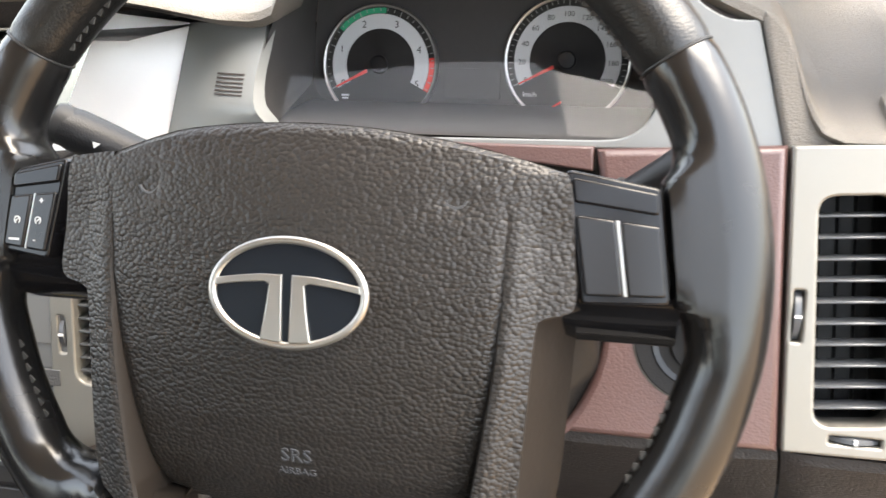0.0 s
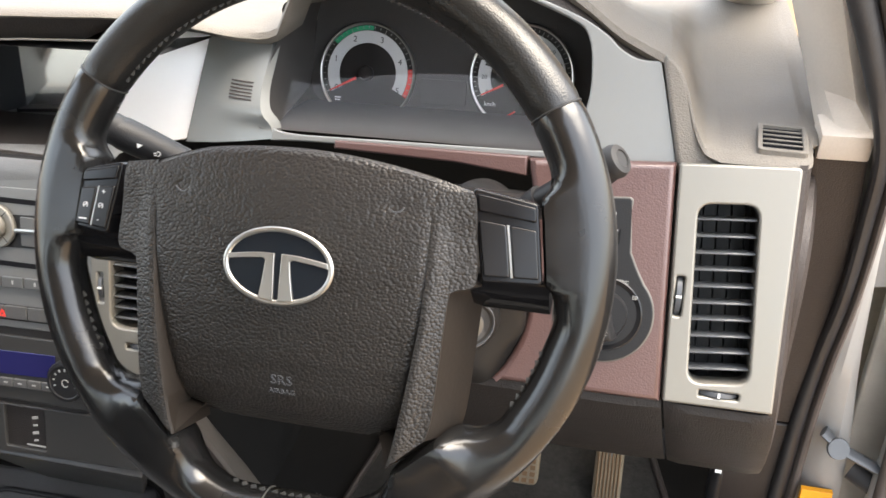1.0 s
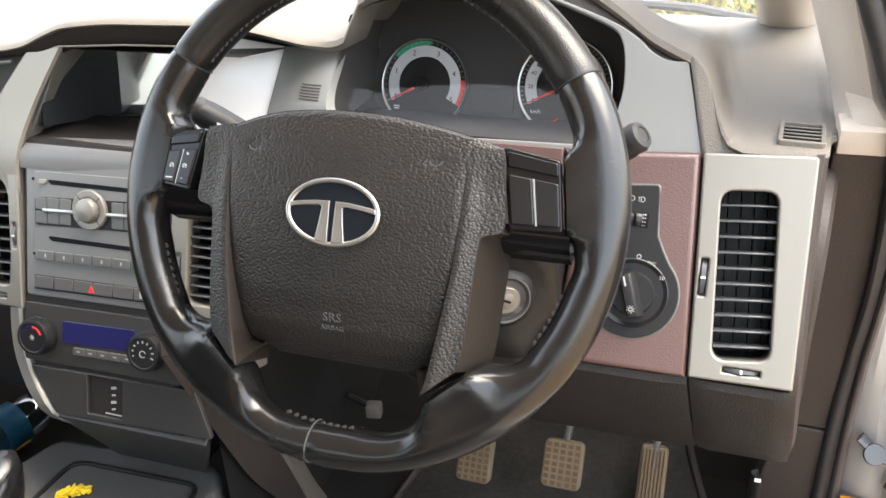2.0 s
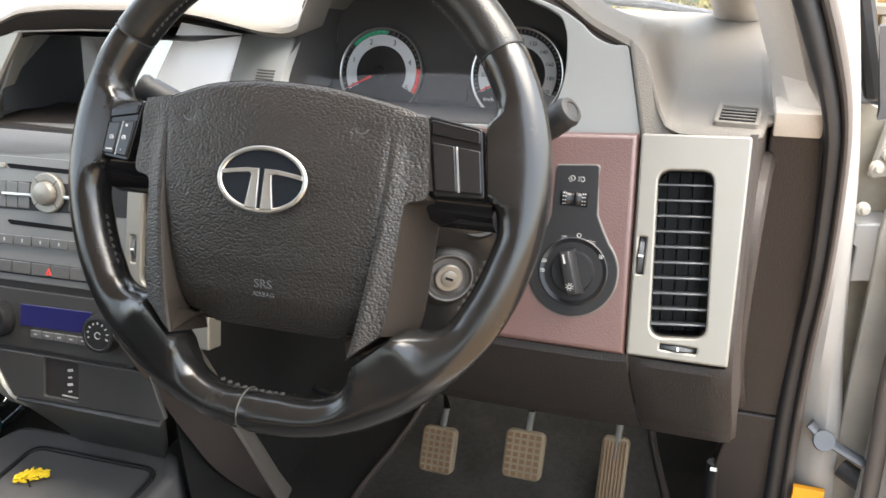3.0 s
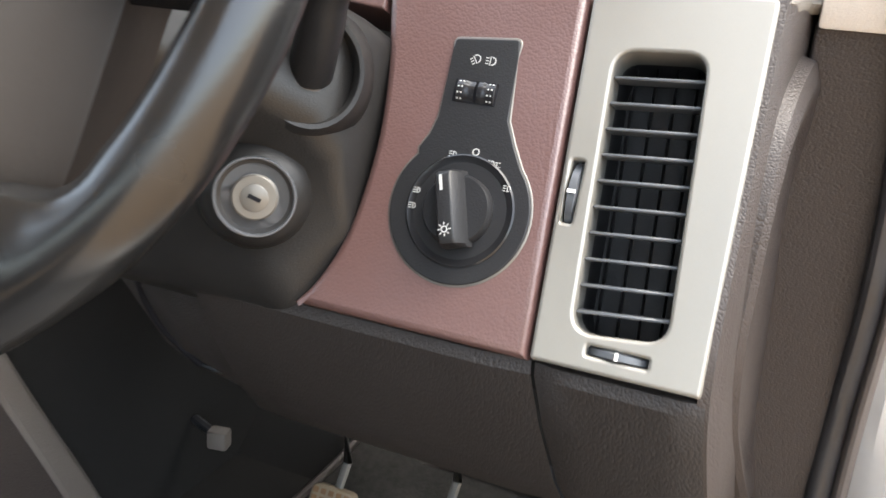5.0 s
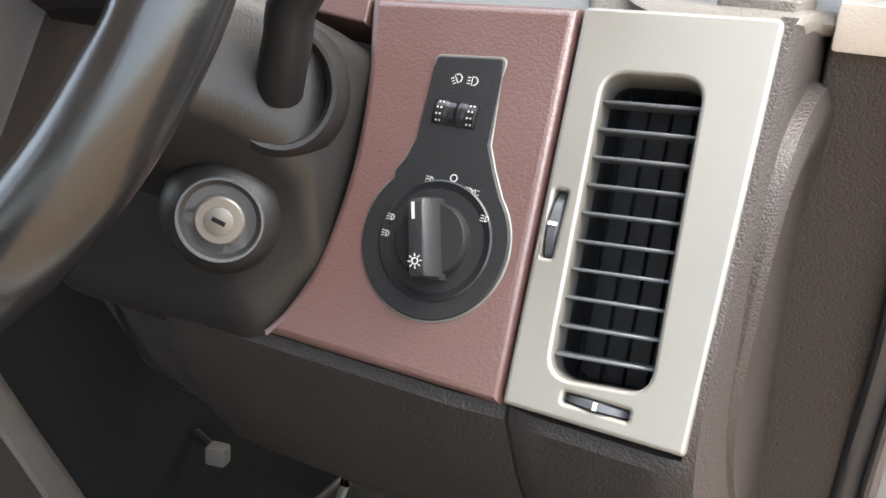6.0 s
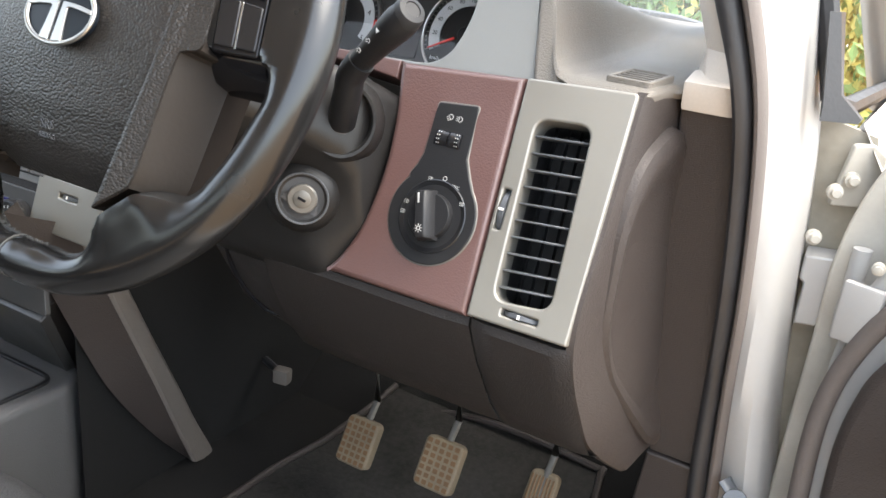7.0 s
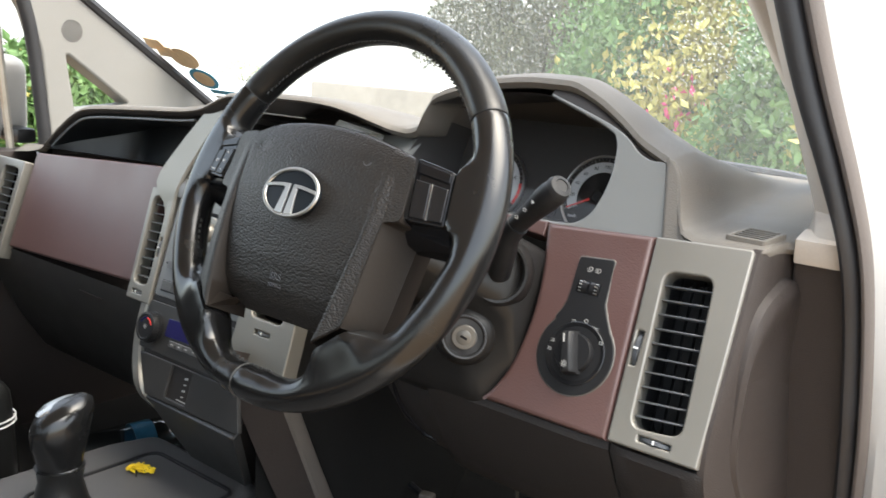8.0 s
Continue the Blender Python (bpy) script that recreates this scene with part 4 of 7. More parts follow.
                box(b, (0.0009, 0.0009, 0.0003), DASH @ Matrix.Translation((x + sg * (0.0016 + 0.0020 * i), 0.1280, -0.0015)) @ Matrix.Rotation(a, 4, "X") @ pose(0, 0.00905, 0, 90, 0, 0))
        part("pips", b, M_PRINT, roller, "pale pips")


build_light_switch()

# ---- steering wheel ----


def build_wheel():
    w = thing("steering_wheel", "black leather steering wheel with worn shiny grips", "steering wheel")
    R, cx, cy, cz = 0.1806, 0.0010, 0.0065, -0.041
    rw, rt = 0.0166, 0.0175

    # inner edge of the leather from the crown of the wheel down one side: outer angle, inner x and u, edge radius, share of the lift to the hub
    def free(*angles):
        return [(a, (R - rw) * math.cos(radians(a)), cy + (R - rw) * math.sin(radians(a)), rw, 0.0) for a in angles]

    edge = free(90, 84, 78, 72, 66, 60, 54, 48, 42, 36, 31.5) + [
        (28, 0.1490, 0.0750, 0.0168, 0), (24.5, 0.1525, 0.0655, 0.0168, 0), (21.5, 0.1520, 0.0580, 0.016, 0), (18.8, 0.1490, 0.0530, 0.010, 0.1), (16.5, 0.1485, 0.0500, 0.005, 0.1),
        (12, 0.1500, 0.040, 0.003, 0.1), (7.5, 0.1515, 0.028, 0.003, 0.1), (3, 0.1535, 0.014, 0.003, 0.1), (-1.5, 0.1550, 0.0015, 0.005, 0.1),
        (-4.0, 0.1570, -0.0010, 0.012, 0), (-6.3, 0.1595, -0.0045, 0.0165, 0), (-8.5, 0.1615, -0.0105, 0.0168, 0), (-11, 0.1625, -0.0220, 0.0168, 0)] + free(-16, -21, -26, -30.5) + [
        (-34, 0.1360, -0.0862, 0.0168, 0), (-37, 0.1285, -0.0922, 0.0168, 0), (-40, 0.1205, -0.0946, 0.0168, 0.05), (-43, 0.1125, -0.0945, 0.016, 0.15), (-45.5, 0.1055, -0.0960, 0.012, 0.5),
        (-48, 0.0985, -0.1010, 0.005, 1), (-53, 0.0870, -0.1110, 0.004, 1), (-58, 0.0765, -0.1205, 0.004, 1), (-62, 0.0715, -0.1265, 0.006, 0.8), (-65, 0.0680, -0.1340, 0.010, 0.4),
        (-68.5, 0.0630, -0.1430, 0.0145, 0.1), (-72, 0.0545, -0.1505, 0.0165, 0), (-76, 0.0420, -0.1560, 0.0168, 0), (-80.5, 0.0270, -0.1575, 0.0168, 0)] + free(-85, -90)
    fine = spline(edge, 3)

    def rim_loop(row, sg, n=13):
        """Cross-section from the outer edge to the inner one, over the front and back behind."""
        a, x, u, re, h = row
        o = Vector(((R + rw) * math.cos(radians(a)), cy + (R + rw) * math.sin(radians(a))))
        i = Vector((x, u))
        w0 = (o - i).length
        wide = smooth01((w0 - 0.040) / 0.03)
        front, back = [], []
        for k in range(n):
            d = w0 * (1 - math.cos(math.pi * k / (n - 1))) / 2
            e = w0 - d
            f = math.sqrt(max(0.0, 1 - max(0.0, 1 - d / rw) ** 2)) * math.sqrt(max(0.0, 1 - max(0.0, 1 - e / max(re, 0.003)) ** 2))
            p = o.lerp(i, d / w0)
            lift = 0.0085 * h * smooth01((d / w0 - 0.2) / 0.8) if h > 0 else 0.0
            front.append(WHEEL @ Vector((cx + sg * p.x, p.y, cz + rt * f + lift)))
            back.append(WHEEL @ Vector((cx + sg * p.x, p.y, cz - rt * f * (1 - 0.35 * wide) + 0.6 * lift)))
        return front + back[-2:0:-1]

    sides = {sg: [rim_loop(r, sg) for r in fine] for sg in (-1, 1)}
    top_at = min(range(len(fine)), key=lambda k: abs(fine[k][0] - 33.5))
    low_at = min(range(len(fine)), key=lambda k: abs(fine[k][0] + 86.5))
    # mirrored loops run the other way round, so they are turned to match
    around = sides[1] + [sides[-1][k] for k in range(len(fine) - 2, -1, -1)]
    total = len(around)
    cuts = [top_at, len(fine) + (len(fine) - 1 - low_at), total - 1 - top_at]
    segs = [(around[cuts[2]:] + around[1:cuts[0] + 1], M_RIM, "black leather upper rim"), (around[cuts[0]:cuts[1] + 1], M_WORN, "worn shiny leather rim grip with its spokes"), (around[cuts[1]:cuts[2] + 1], M_WORN, "worn shiny leather rim grip with its spokes")]
    for loops, mat, label in segs:
        loops = [list(l) for l in loops]
        # slightly sunk ends where the leather meets
        for e in (0, -1):
            mid = sum(loops[e], Vector()) / len(loops[e])
            loops[e] = [mid + (p - mid) * 0.95 for p in loops[e]]
        b = bmesh.new()
        rings(b, loops)
        part("rim", b, mat, w, label)
    # sewn seams where the leather pieces meet
    for at in (top_at, cuts[1], cuts[2]):
        mid = sum(around[at], Vector()) / len(around[at])
        b = bmesh.new()
        tube(b, [mid + (q - mid) * 0.972 for q in around[at]], 0.0007, 6, closed=True)
        part("seam", b, M_CAP if at != cuts[1] else M_SEAMTHREAD, w, "sewn leather seam")
    # stitching on the inner side
    for a0, a1 in ((36, 144), (196, 211), (266, 276), (256, 265), (329, 344)):
        b = bmesh.new()
        k = int((a1 - a0) / 1.9)
        for j in range(k):
            a = radians(a0 + (a1 - a0) * (j + 0.5) / k)
            q = WHEEL @ Matrix.Translation((cx + (R - rw * 0.97) * math.cos(a), cy + (R - rw * 0.97) * math.sin(a), cz + 0.0045)) @ Matrix.Rotation(a + 0.5, 4, "Z")
            box(b, (0.0022, 0.0036, 0.0012), q)
        part("stitching", b, M_STITCH, w, "grey thread stitches")

    # airbag cover: a domed lid between two wings that run down into the lower spokes
    crease = [(-0.125, 0.0715), (-0.118, 0.073), (-0.10, 0.077), (-0.07, 0.082), (-0.03, 0.087), (0.0, 0.089), (0.03, 0.089), (0.07, 0.090)]
    sink = [(-0.125, 0.048), (-0.112, 0.036), (-0.10, 0.024), (-0.085, 0.0165), (-0.06, 0.010), (-0.03, 0.005), (0.0, 0.0016), (0.03, 0.0), (0.08, 0.0)]

    def dome(x, u):
        n = -0.0015 - 0.75 * x * x - 0.55 * (u + 0.01) ** 2
        return n - 0.9 * max(0, u - 0.045) ** 1.6

    def wing_n(x, u):
        e = abs(x) - lerp_table(crease, u)[0]
        return dome(x, u) - 0.003 * smooth01(e / 0.016) * smooth01((0.052 - u) / 0.03) - 0.0012 * math.exp(-(e / 0.0018) ** 2) * smooth01((0.05 - u) / 0.03)

    def surf(x, u):
        n = dome(x, u) - lerp_table(sink, u)[0]
        e = lerp_table(crease, max(u, -0.12))[0] - abs(x)
        n -= (0.0012 + 0.10 * lerp_table(sink, u)[0]) * math.exp(-(e / 0.0022) ** 2) * smooth01((0.05 - u) / 0.03)
        for dx in (-0.070, 0.068):
            q = ((x - dx) / 0.006) ** 2 + ((u - 0.0405) / 0.0035) ** 2
            n -= 0.0012 * math.exp(-q * 0.7)
        return n

    def top_edge(x):
        return 0.0705 - 1.35 * x * x - (0.006 if x < 0 else 0.0) * smooth01((abs(x) - 0.05) / 0.06)

    b = bmesh.new()
    loops = []
    us = [-0.1115, -0.111, -0.109, -0.106, -0.102, -0.097] + list(np.linspace(-0.09, 1.0, 60))
    for k, u0 in enumerate(us):
        row = []
        low = u0 if u0 <= -0.09 else -0.09
        t = 0.0 if u0 <= -0.09 else (u0 + 0.09) / 1.09
        hw = lerp_table(crease, low)[0] * (1 - 0.30 * smooth01((-0.094 - low) / 0.0175) ** 2)
        for j in range(61):
            c = -1 + 2 * j / 60
            x = hw * c
            u = low
            if t > 0:
                x = c * lerp_table(crease, -0.09 + t * 0.15)[0]
                u = -0.09 + (top_edge(x) + 0.09) * t
            row.append(WHEEL @ Vector((x, u, surf(x, u) - (0.0025 if k == len(us) - 1 else 0))))
        loops.append(row)
    rings(b, loops, closed=False)
    pad = part("airbag_cover", b, M_PAD, w, "dark brown-grey grained airbag cover")
    outer = [(0.0945, -0.101), (0.098, -0.085), (0.1005, -0.045), (0.1025, -0.012), (0.106, -0.006), (0.1175, -0.001), (0.1165, 0.02), (0.1145, 0.045), (0.112, 0.053)]
    inner = [(0.072, -0.121), (0.076, -0.105), (0.081, -0.075), (0.0865, -0.035), (0.0882, -0.012), (0.0886, -0.006), (0.089, 0.003), (0.089, 0.022), (0.0895, 0.045), (0.0895, 0.0585)]
    side = {}
    for sg in (-1, 1):
        O, I = spline(outer, 8), spline(inner[:8] + inner[9:], 8)
        O[-1] = np.array((0.112, top_edge(sg * 0.112)))
        I[-1] = np.array((0.0895, top_edge(sg * 0.0895)))
        side[sg] = [tuple(p) for p in O]
        b = bmesh.new()
        loops = []
        for k, (p, q) in enumerate(zip(O, I)):
            row = []
            for v in [-0.02] + list(np.linspace(0, 1, 12)):
                x, u = q[0] + (p[0] - q[0]) * (1 - max(v, 0)), q[1] + (p[1] - q[1]) * (1 - max(v, 0))
                row.append(WHEEL @ Vector((sg * x, u, wing_n(x, u) - (0.002 if v < 0 or k in (0, len(O) - 1) else 0))))
            loops.append(row)
        rings(b, loops, closed=False)
        part("pad_wing", b, M_PAD, w, "grained wing of the airbag cover")
        # inner flank of the wing, down to the sunken lid
        b = bmesh.new()
        loops = []
        for q in I:
            if q[1] < 0.03:
                x, u = q
                deep = surf(x - 0.003, u) - 0.004 if u > -0.098 else -0.062
                loops.append([WHEEL @ Vector((sg * (x + 0.0006), u, wing_n(x, u) - 0.0004)), WHEEL @ Vector((sg * (x - 0.0008), u, wing_n(x, u) - 0.002)), WHEEL @ Vector((sg * (x - 0.0022), u, min(deep, wing_n(x, u) - 0.003)))])
        rings(b, loops, closed=False)
        part("wing_flank", b, M_HUBSIDE, w, "brown-grey inner flank")
    b = bmesh.new()
    low = [(0.072, -0.121), (0.070, -0.112), (0.062, -0.1105), (0.03, -0.111), (0.0, -0.1115), (-0.03, -0.111), (-0.062, -0.1105), (-0.070, -0.112), (-0.072, -0.121)]
    top = [(x, top_edge(x)) for x in np.linspace(0.10, -0.10, 21)]
    ccw = side[1] + top + [(-x, u) for x, u in side[-1][::-1]] + low[::-1]
    first = [wing_n(*p) - 0.002 if abs(p[0]) > 0.0705 or p[1] > 0 else -0.046 for p in ccw]
    sk = [[WHEEL @ Vector((p[0], p[1], n)) for p, n in zip(ccw, first)]]
    for d, n in ((0.5, -0.032), (1.0, -0.049), (1.1, -0.051), (0.7, -0.070), (0.4, -0.085)):
        row = []
        for p, n0 in zip(ccw, first):
            f = smooth01((abs(p[0]) - 0.082) / 0.012) * smooth01((0.012 - p[1]) / 0.02)
            g = 0.86 + 0.14 * f
            row.append(WHEEL @ Vector((p[0] * g + math.copysign(0.014, p[0]) * d * f, -0.02 + (p[1] + 0.02) * g, min(n, n0 - 0.002))))
        sk.append(row)
    rings(b, sk, True, (False, True))
    part("hub_side", b, M_HUBSIDE, w, "brown-grey hub side")
    # the two small moulded dimples, each with a pale crescent for its lit lower edge
    for dx in (-0.070, 0.068):
        b = bmesh.new()
        q = WHEEL @ Matrix.Translation((dx, 0.0405, surf(dx, 0.0405) + 0.0006))
        plate(b, arc_band(0, 0.002, 0.0044, 0.0054, 200, 340, 12), -0.001, 0.0003, (), 0, q)
        part("dimple_glint", b, M_SLAT, pad)
    # raised words low on the pad
    for word, size, u in (("SRS", 0.0098, -0.0765), ("AIRBAG", 0.0052, -0.0842)):
        part("lettering", lettering(word, size, WHEEL @ Matrix.Translation((-0.001, u, surf(0, u) + 0.0003)) @ Matrix.Rotation(math.atan((surf(0, u + 0.004) - surf(0, u - 0.004)) / 0.008), 4, "X"), 0.0003), M_SLAT, pad, smooth=False)

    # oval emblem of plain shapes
    E = WHEEL @ Matrix.Translation((0.0, -0.0012, 0.0006))
    b = bmesh.new()
    loops = []
    for t in [2 * math.pi * j / 10 for j in range(10)]:
        loops.append([E @ Vector(((0.0338 + 0.0018 * math.cos(t)) * math.cos(q), (0.0222 + 0.0018 * math.cos(t)) * math.sin(q), 0.001 + 0.0016 * math.sin(t))) for q in [2 * math.pi * k / 64 for k in range(64)]])
    loops.append(loops[0])
    rings(b, loops, True, (False, False))
    emb = part("emblem", b, M_CHROME, w, "oval badge with satin chrome edge")
    b = bmesh.new()
    lathe(b, [(0.0335, -0.004), (0.0335, 0.0006), (0.0, 0.0016)], E @ Matrix.Diagonal((1, 0.0222 / 0.0338, 1, 1)), 64)
    part("emblem_field", b, M_EMBLEM, emb, "dark blue enamel")
    for sg in (-1, 1):
        b = bmesh.new()
        pts = [(0.0022, 0.0078), (0.012, 0.0076), (0.022, 0.0064), (0.0318, 0.0048), (0.0322, 0.0016), (0.022, 0.0032), (0.0100, 0.0044), (0.0078, 0.0034), (0.0092, -0.008), (0.0112, -0.0200), (0.0016, -0.0208)]
        plate(b, [(sg * x, y) for x, y in pts], 0.0, 0.0026, (), 0.0006, E)
        part("emblem_bar", b, M_CHROME, emb, "satin chrome bar")

    # switch blocks on the side spokes
    for sg in (-1, 1):
        block = [(0.1095, 0.056), (0.149, 0.0495), (0.156, 0.0015), (0.1195, 0.0)] if sg > 0 else [(0.120, 0.052), (0.151, 0.0455), (0.158, 0.006), (0.131, 0.003)]
        B = WHEEL @ Matrix.Translation((sg * 0.135, 0.02, -0.0265)) @ Matrix.Rotation(radians(sg * 6), 4, "Y")
        loc = [((x - 0.135) * sg, u - 0.02) for x, u in block]
        b = bmesh.new()
        plate(b, fillet(loc, 0.003, 3), -0.014, 0.004, (), 0.0015, B)
        sw = part("switch_block", b, M_PIANO, w, "piano black switch block")
        b = bmesh.new()
        rings(b, [[WHEEL @ Vector((sg * x, u, n)) for u, n in ((0.004, -0.03), (-0.004, -0.032), (-0.016, -0.042), (-0.020, -0.055), (-0.01, -0.066), (0.004, -0.066))] for x in (0.108, 0.125, 0.145, 0.160)])
        part("spoke_underside", b, M_PIANO, w, "black underside of the spoke")

        def cell(s0, s1, t0, t1):
            out = []
            for s, t in ((s0, t0), (s1, t0), (s1, t1), (s0, t1)):
                p = (1 - t) * ((1 - s) * np.array(block[0]) + s * np.array(block[1])) + t * ((1 - s) * np.array(block[3]) + s * np.array(block[2]))
                out.append(((p[0] - 0.135) * sg, p[1] - 0.02))
            return out

        for s0, s1, t0, t1, mm in ((0.06, 0.96, 0.05, 0.24, M_PIANO), (0.05, 0.48, 0.33, 0.93, M_KEY), (0.53, 0.95, 0.33, 0.93, M_KEY)):
            b = bmesh.new()
            plate(b, fillet(cell(s0, s1, t0, t1), 0.0018, 3), 0.002, 0.0055, (), 0.0012, B)
            part("key", b, mm, sw)
        b = bmesh.new()
        plate(b, cell(0.485, 0.525, 0.33, 0.93), 0.002, 0.0044, (), 0.0003, B)
        part("divider", b, M_CHROME, sw, "bright strip between the keys")
        if sg < 0:
            for s, t, ch in ((0.3, 0.42, "+"), (0.3, 0.82, "-")):
                q = cell(s, s, t, t)[0]
                part("symbol", lettering(ch, 0.005, B @ Matrix.Translation((q[0], q[1], 0.0056))), M_DIAL, sw, smooth=False)
            for s, t in ((0.3, 0.62), (0.73, 0.62)):
                q = cell(s, s, t, t)[0]
                b = bmesh.new()
                P = B @ Matrix.Translation((q[0], q[1], 0.0056))
                plate(b, arc_band(0, 0, 0.0014, 0.0019, -60, 240, 12), 0, 0.0002, (), 0, P)
                box(b, (0.0030, 0.0005, 0.0002), P @ pose(0.0005, 0.0004, 0.0001, 0, 0, 35))
                part("symbol", b, M_DIAL, sw)
            q = cell(0.73, 0.73, 0.84, 0.84)[0]
            b = bmesh.new()
            box(b, (0.0060, 0.0010, 0.0003), B @ Matrix.Translation((q[0], q[1], 0.0057)))
            part("symbol", b, M_DIAL, sw)

    return w


build_wheel()

# ---- column shroud, ignition and stalks ----


def build_column():
    c = thing("steering_column", "black plastic steering column shroud", "steering column")
    b = bmesh.new()
    loops = []
    for n, x0, xb, x1, mid, up, lo in ((-0.085, -0.036, 0.030, 0.036, -0.010, 0.030, -0.034), (-0.10, -0.044, 0.034, 0.046, -0.012, 0.038, -0.038), (-0.15, -0.060, 0.038, 0.066, -0.014, 0.046, -0.042), (-0.185, -0.072, 0.042, 0.096, -0.016, 0.050, -0.044), (-0.205, -0.078, 0.044, 0.112, -0.022, 0.050, -0.048), (-0.228, -0.080, 0.054, 0.121, -0.034, 0.050, -0.060), (-0.245, -0.082, 0.080, 0.124, -0.062, 0.050, -0.105), (-0.258, -0.086, 0.096, 0.125, -0.075, 0.050, -0.124), (-0.275, -0.088, 0.100, 0.125, -0.082, 0.050, -0.131), (-0.32, -0.088, 0.100, 0.125, -0.082, 0.048, -0.130)):
        q = fillet([(x0, lo), (xb, lo), (x1, mid), (x1, up), (x0, up)], [0.030, 0.03, 0.02, 0.015, 0.02], 7)
        loops.append([WHEEL @ Vector((x, u, n)) for x, u in q])
    rings(b, loops)
    part("shroud", b, M_SHROUD, c, "black grained shroud")
    # ignition lock on the shroud's door side
    axis = Vector((0.50, -0.84, 0.06)).normalized()
    K = Matrix.Translation(Vector((0.0745, 0.1785, 0.949)) + axis * 0.014) @ axis.to_track_quat("Z", "Y").to_matrix().to_4x4()
    b = bmesh.new()
    lathe(b, [(0.040, -0.06), (0.036, -0.02), (0.031, -0.008), (0.0265, -0.003), (0.0235, -0.001), (0.0205, -0.0015), (0.0165, -0.003), (0.0, -0.003)], K, 44)
    lock = part("ignition_lock", b, M_SHROUD, c, "round ignition lock surround")
    b = bmesh.new()
    lathe(b, [(0.0132, -0.004), (0.0132, 0.000), (0.0122, 0.0010), (0.0, 0.0012)], K, 40)
    cyl = part("lock_barrel", b, M_BARREL, lock, "satin steel key barrel")
    b = bmesh.new()
    box(b, (0.0075, 0.0024, 0.001), K @ pose(0, 0, 0.0021, 0, 0, -25))
    part("keyway", b, M_CAVITY, cyl)
    b = bmesh.new()
    lathe(b, [(0.0078, 0.0008), (0.0078, 0.0018), (0.0072, 0.0022), (0.0, 0.0022)], K, 32)
    part("key_insert", b, M_BARREL, cyl, "brighter key insert")
    b = bmesh.new()
    lathe(b, [(0.0212, -0.002), (0.0220, 0.0002), (0.0230, 0.0002), (0.0238, -0.002)], K, 44)
    part("lock_ring", b, M_SLAT, lock, "worn bright ring")
    # stalks: root, tapering arm and cap
    for side, root, tip, label in ((1, (0.124, 0.166, 1.066), (0.1885, 0.1440, 1.1205), "black lamp stalk with white symbols"), (-1, (-0.085, 0.155, 1.058), (-0.181, 0.120, 1.124), "black wiper stalk with white symbols")):
        root, tip = Vector(root), Vector(tip)
        d = (tip - root).normalized()
        b = bmesh.new()
        if side > 0:
            tube(b, spline([(0.104, 0.186, 1.020), (0.113, 0.177, 1.036), (0.120, 0.171, 1.050), (0.126, 0.165, 1.064), (0.138, 0.161, 1.078)], 4), lambda t: 0.0125 - 0.001 * t, 16)
        tube(b, [root, root + d * 0.02, root + d * 0.045, tip - d * 0.02, tip - d * 0.008, tip], lambda t: 0.0105 + 0.004 * smooth01((t - 0.25) / 0.4) - 0.002 * max(0, (t - 0.85) / 0.15), 20, 0.85)
        st = part("stalk", b, M_BLACK, c, label)
        b = bmesh.new()
        M = Matrix.Translation(tip) @ d.to_track_quat("Z", "Y").to_matrix().to_4x4()
        lathe(b, [(0.0118, -0.004), (0.0122, 0.001), (0.0105, 0.005), (0.0065, 0.0062), (0.006, 0.0052), (0.0, 0.0052)], M, 30)
        part("stalk_cap", b, M_CAP, st, "dark grey end button")
        for k, dd in enumerate((0.022, 0.036, 0.050)):
            b = bmesh.new()
            side_n = Vector((0.25, -1, 0.35))
            side_n = (side_n - d * side_n.dot(d)).normalized()
            at = tip - d * dd + side_n * 0.0139
            P = Matrix.Translation(at) @ side_n.to_track_quat("Z", "Y").to_matrix().to_4x4()
            if k == 0:
                plate(b, [(-0.002, -0.002), (0.002, 0.0), (-0.002, 0.002)], 0, 0.0003, (), 0, P)
            else:
                plate(b, arc_band(0, 0, 0.0014, 0.002, -100, 100, 8), 0, 0.0003, (), 0, P)
                box(b, (0.0022, 0.0006, 0.0003), P @ pose(-0.0018, 0.0008, 0.0002))
                box(b, (0.0022, 0.0006, 0.0003), P @ pose(-0.0018, -0.0008, 0.0002))
            part("symbol", b, M_WHITE, st)
    S = Matrix.Translation((0.106, 0.184, 1.022)) @ Vector((0.58, -0.78, 0.22)).to_track_quat("Z", "Y").to_matrix().to_4x4() @ Matrix.Diagonal((1.0, 1.12, 1, 1))
    b = bmesh.new()
    lathe(b, [(0.041, -0.045), (0.036, -0.014), (0.0315, -0.003), (0.0285, 0.0008), (0.0262, 0.0004), (0.0248, -0.003), (0.0235, -0.014), (0.021, -0.028)], S, 40)
    socket = part("stalk_socket", b, M_SHROUD, c, "rounded lip of the stalk opening")
    b = bmesh.new()
    lathe(b, [(0.0245, -0.012), (0.0, -0.0125)], S, 40)
    part("socket_floor", b, M_CAVITY, socket)
    b = bmesh.new()
    lathe(b, [(0.0175, -0.014), (0.0172, -0.006), (0.0145, 0.001), (0.0085, 0.0045), (0.0, 0.005)], S @ Matrix.Translation((-0.005, 0.001, 0)), 32)
    part("stalk_boot", b, M_SLAT, socket, "grey rounded stalk boot")
    b = bmesh.new()
    tube(b, spline([(-0.031, 0.254, 0.783), (-0.024, 0.250, 0.7825), (0.008, 0.2475, 0.7835), (0.037, 0.246, 0.7855)], 4), lambda t: 0.0058 - 0.0040 * t, 10, 0.7)
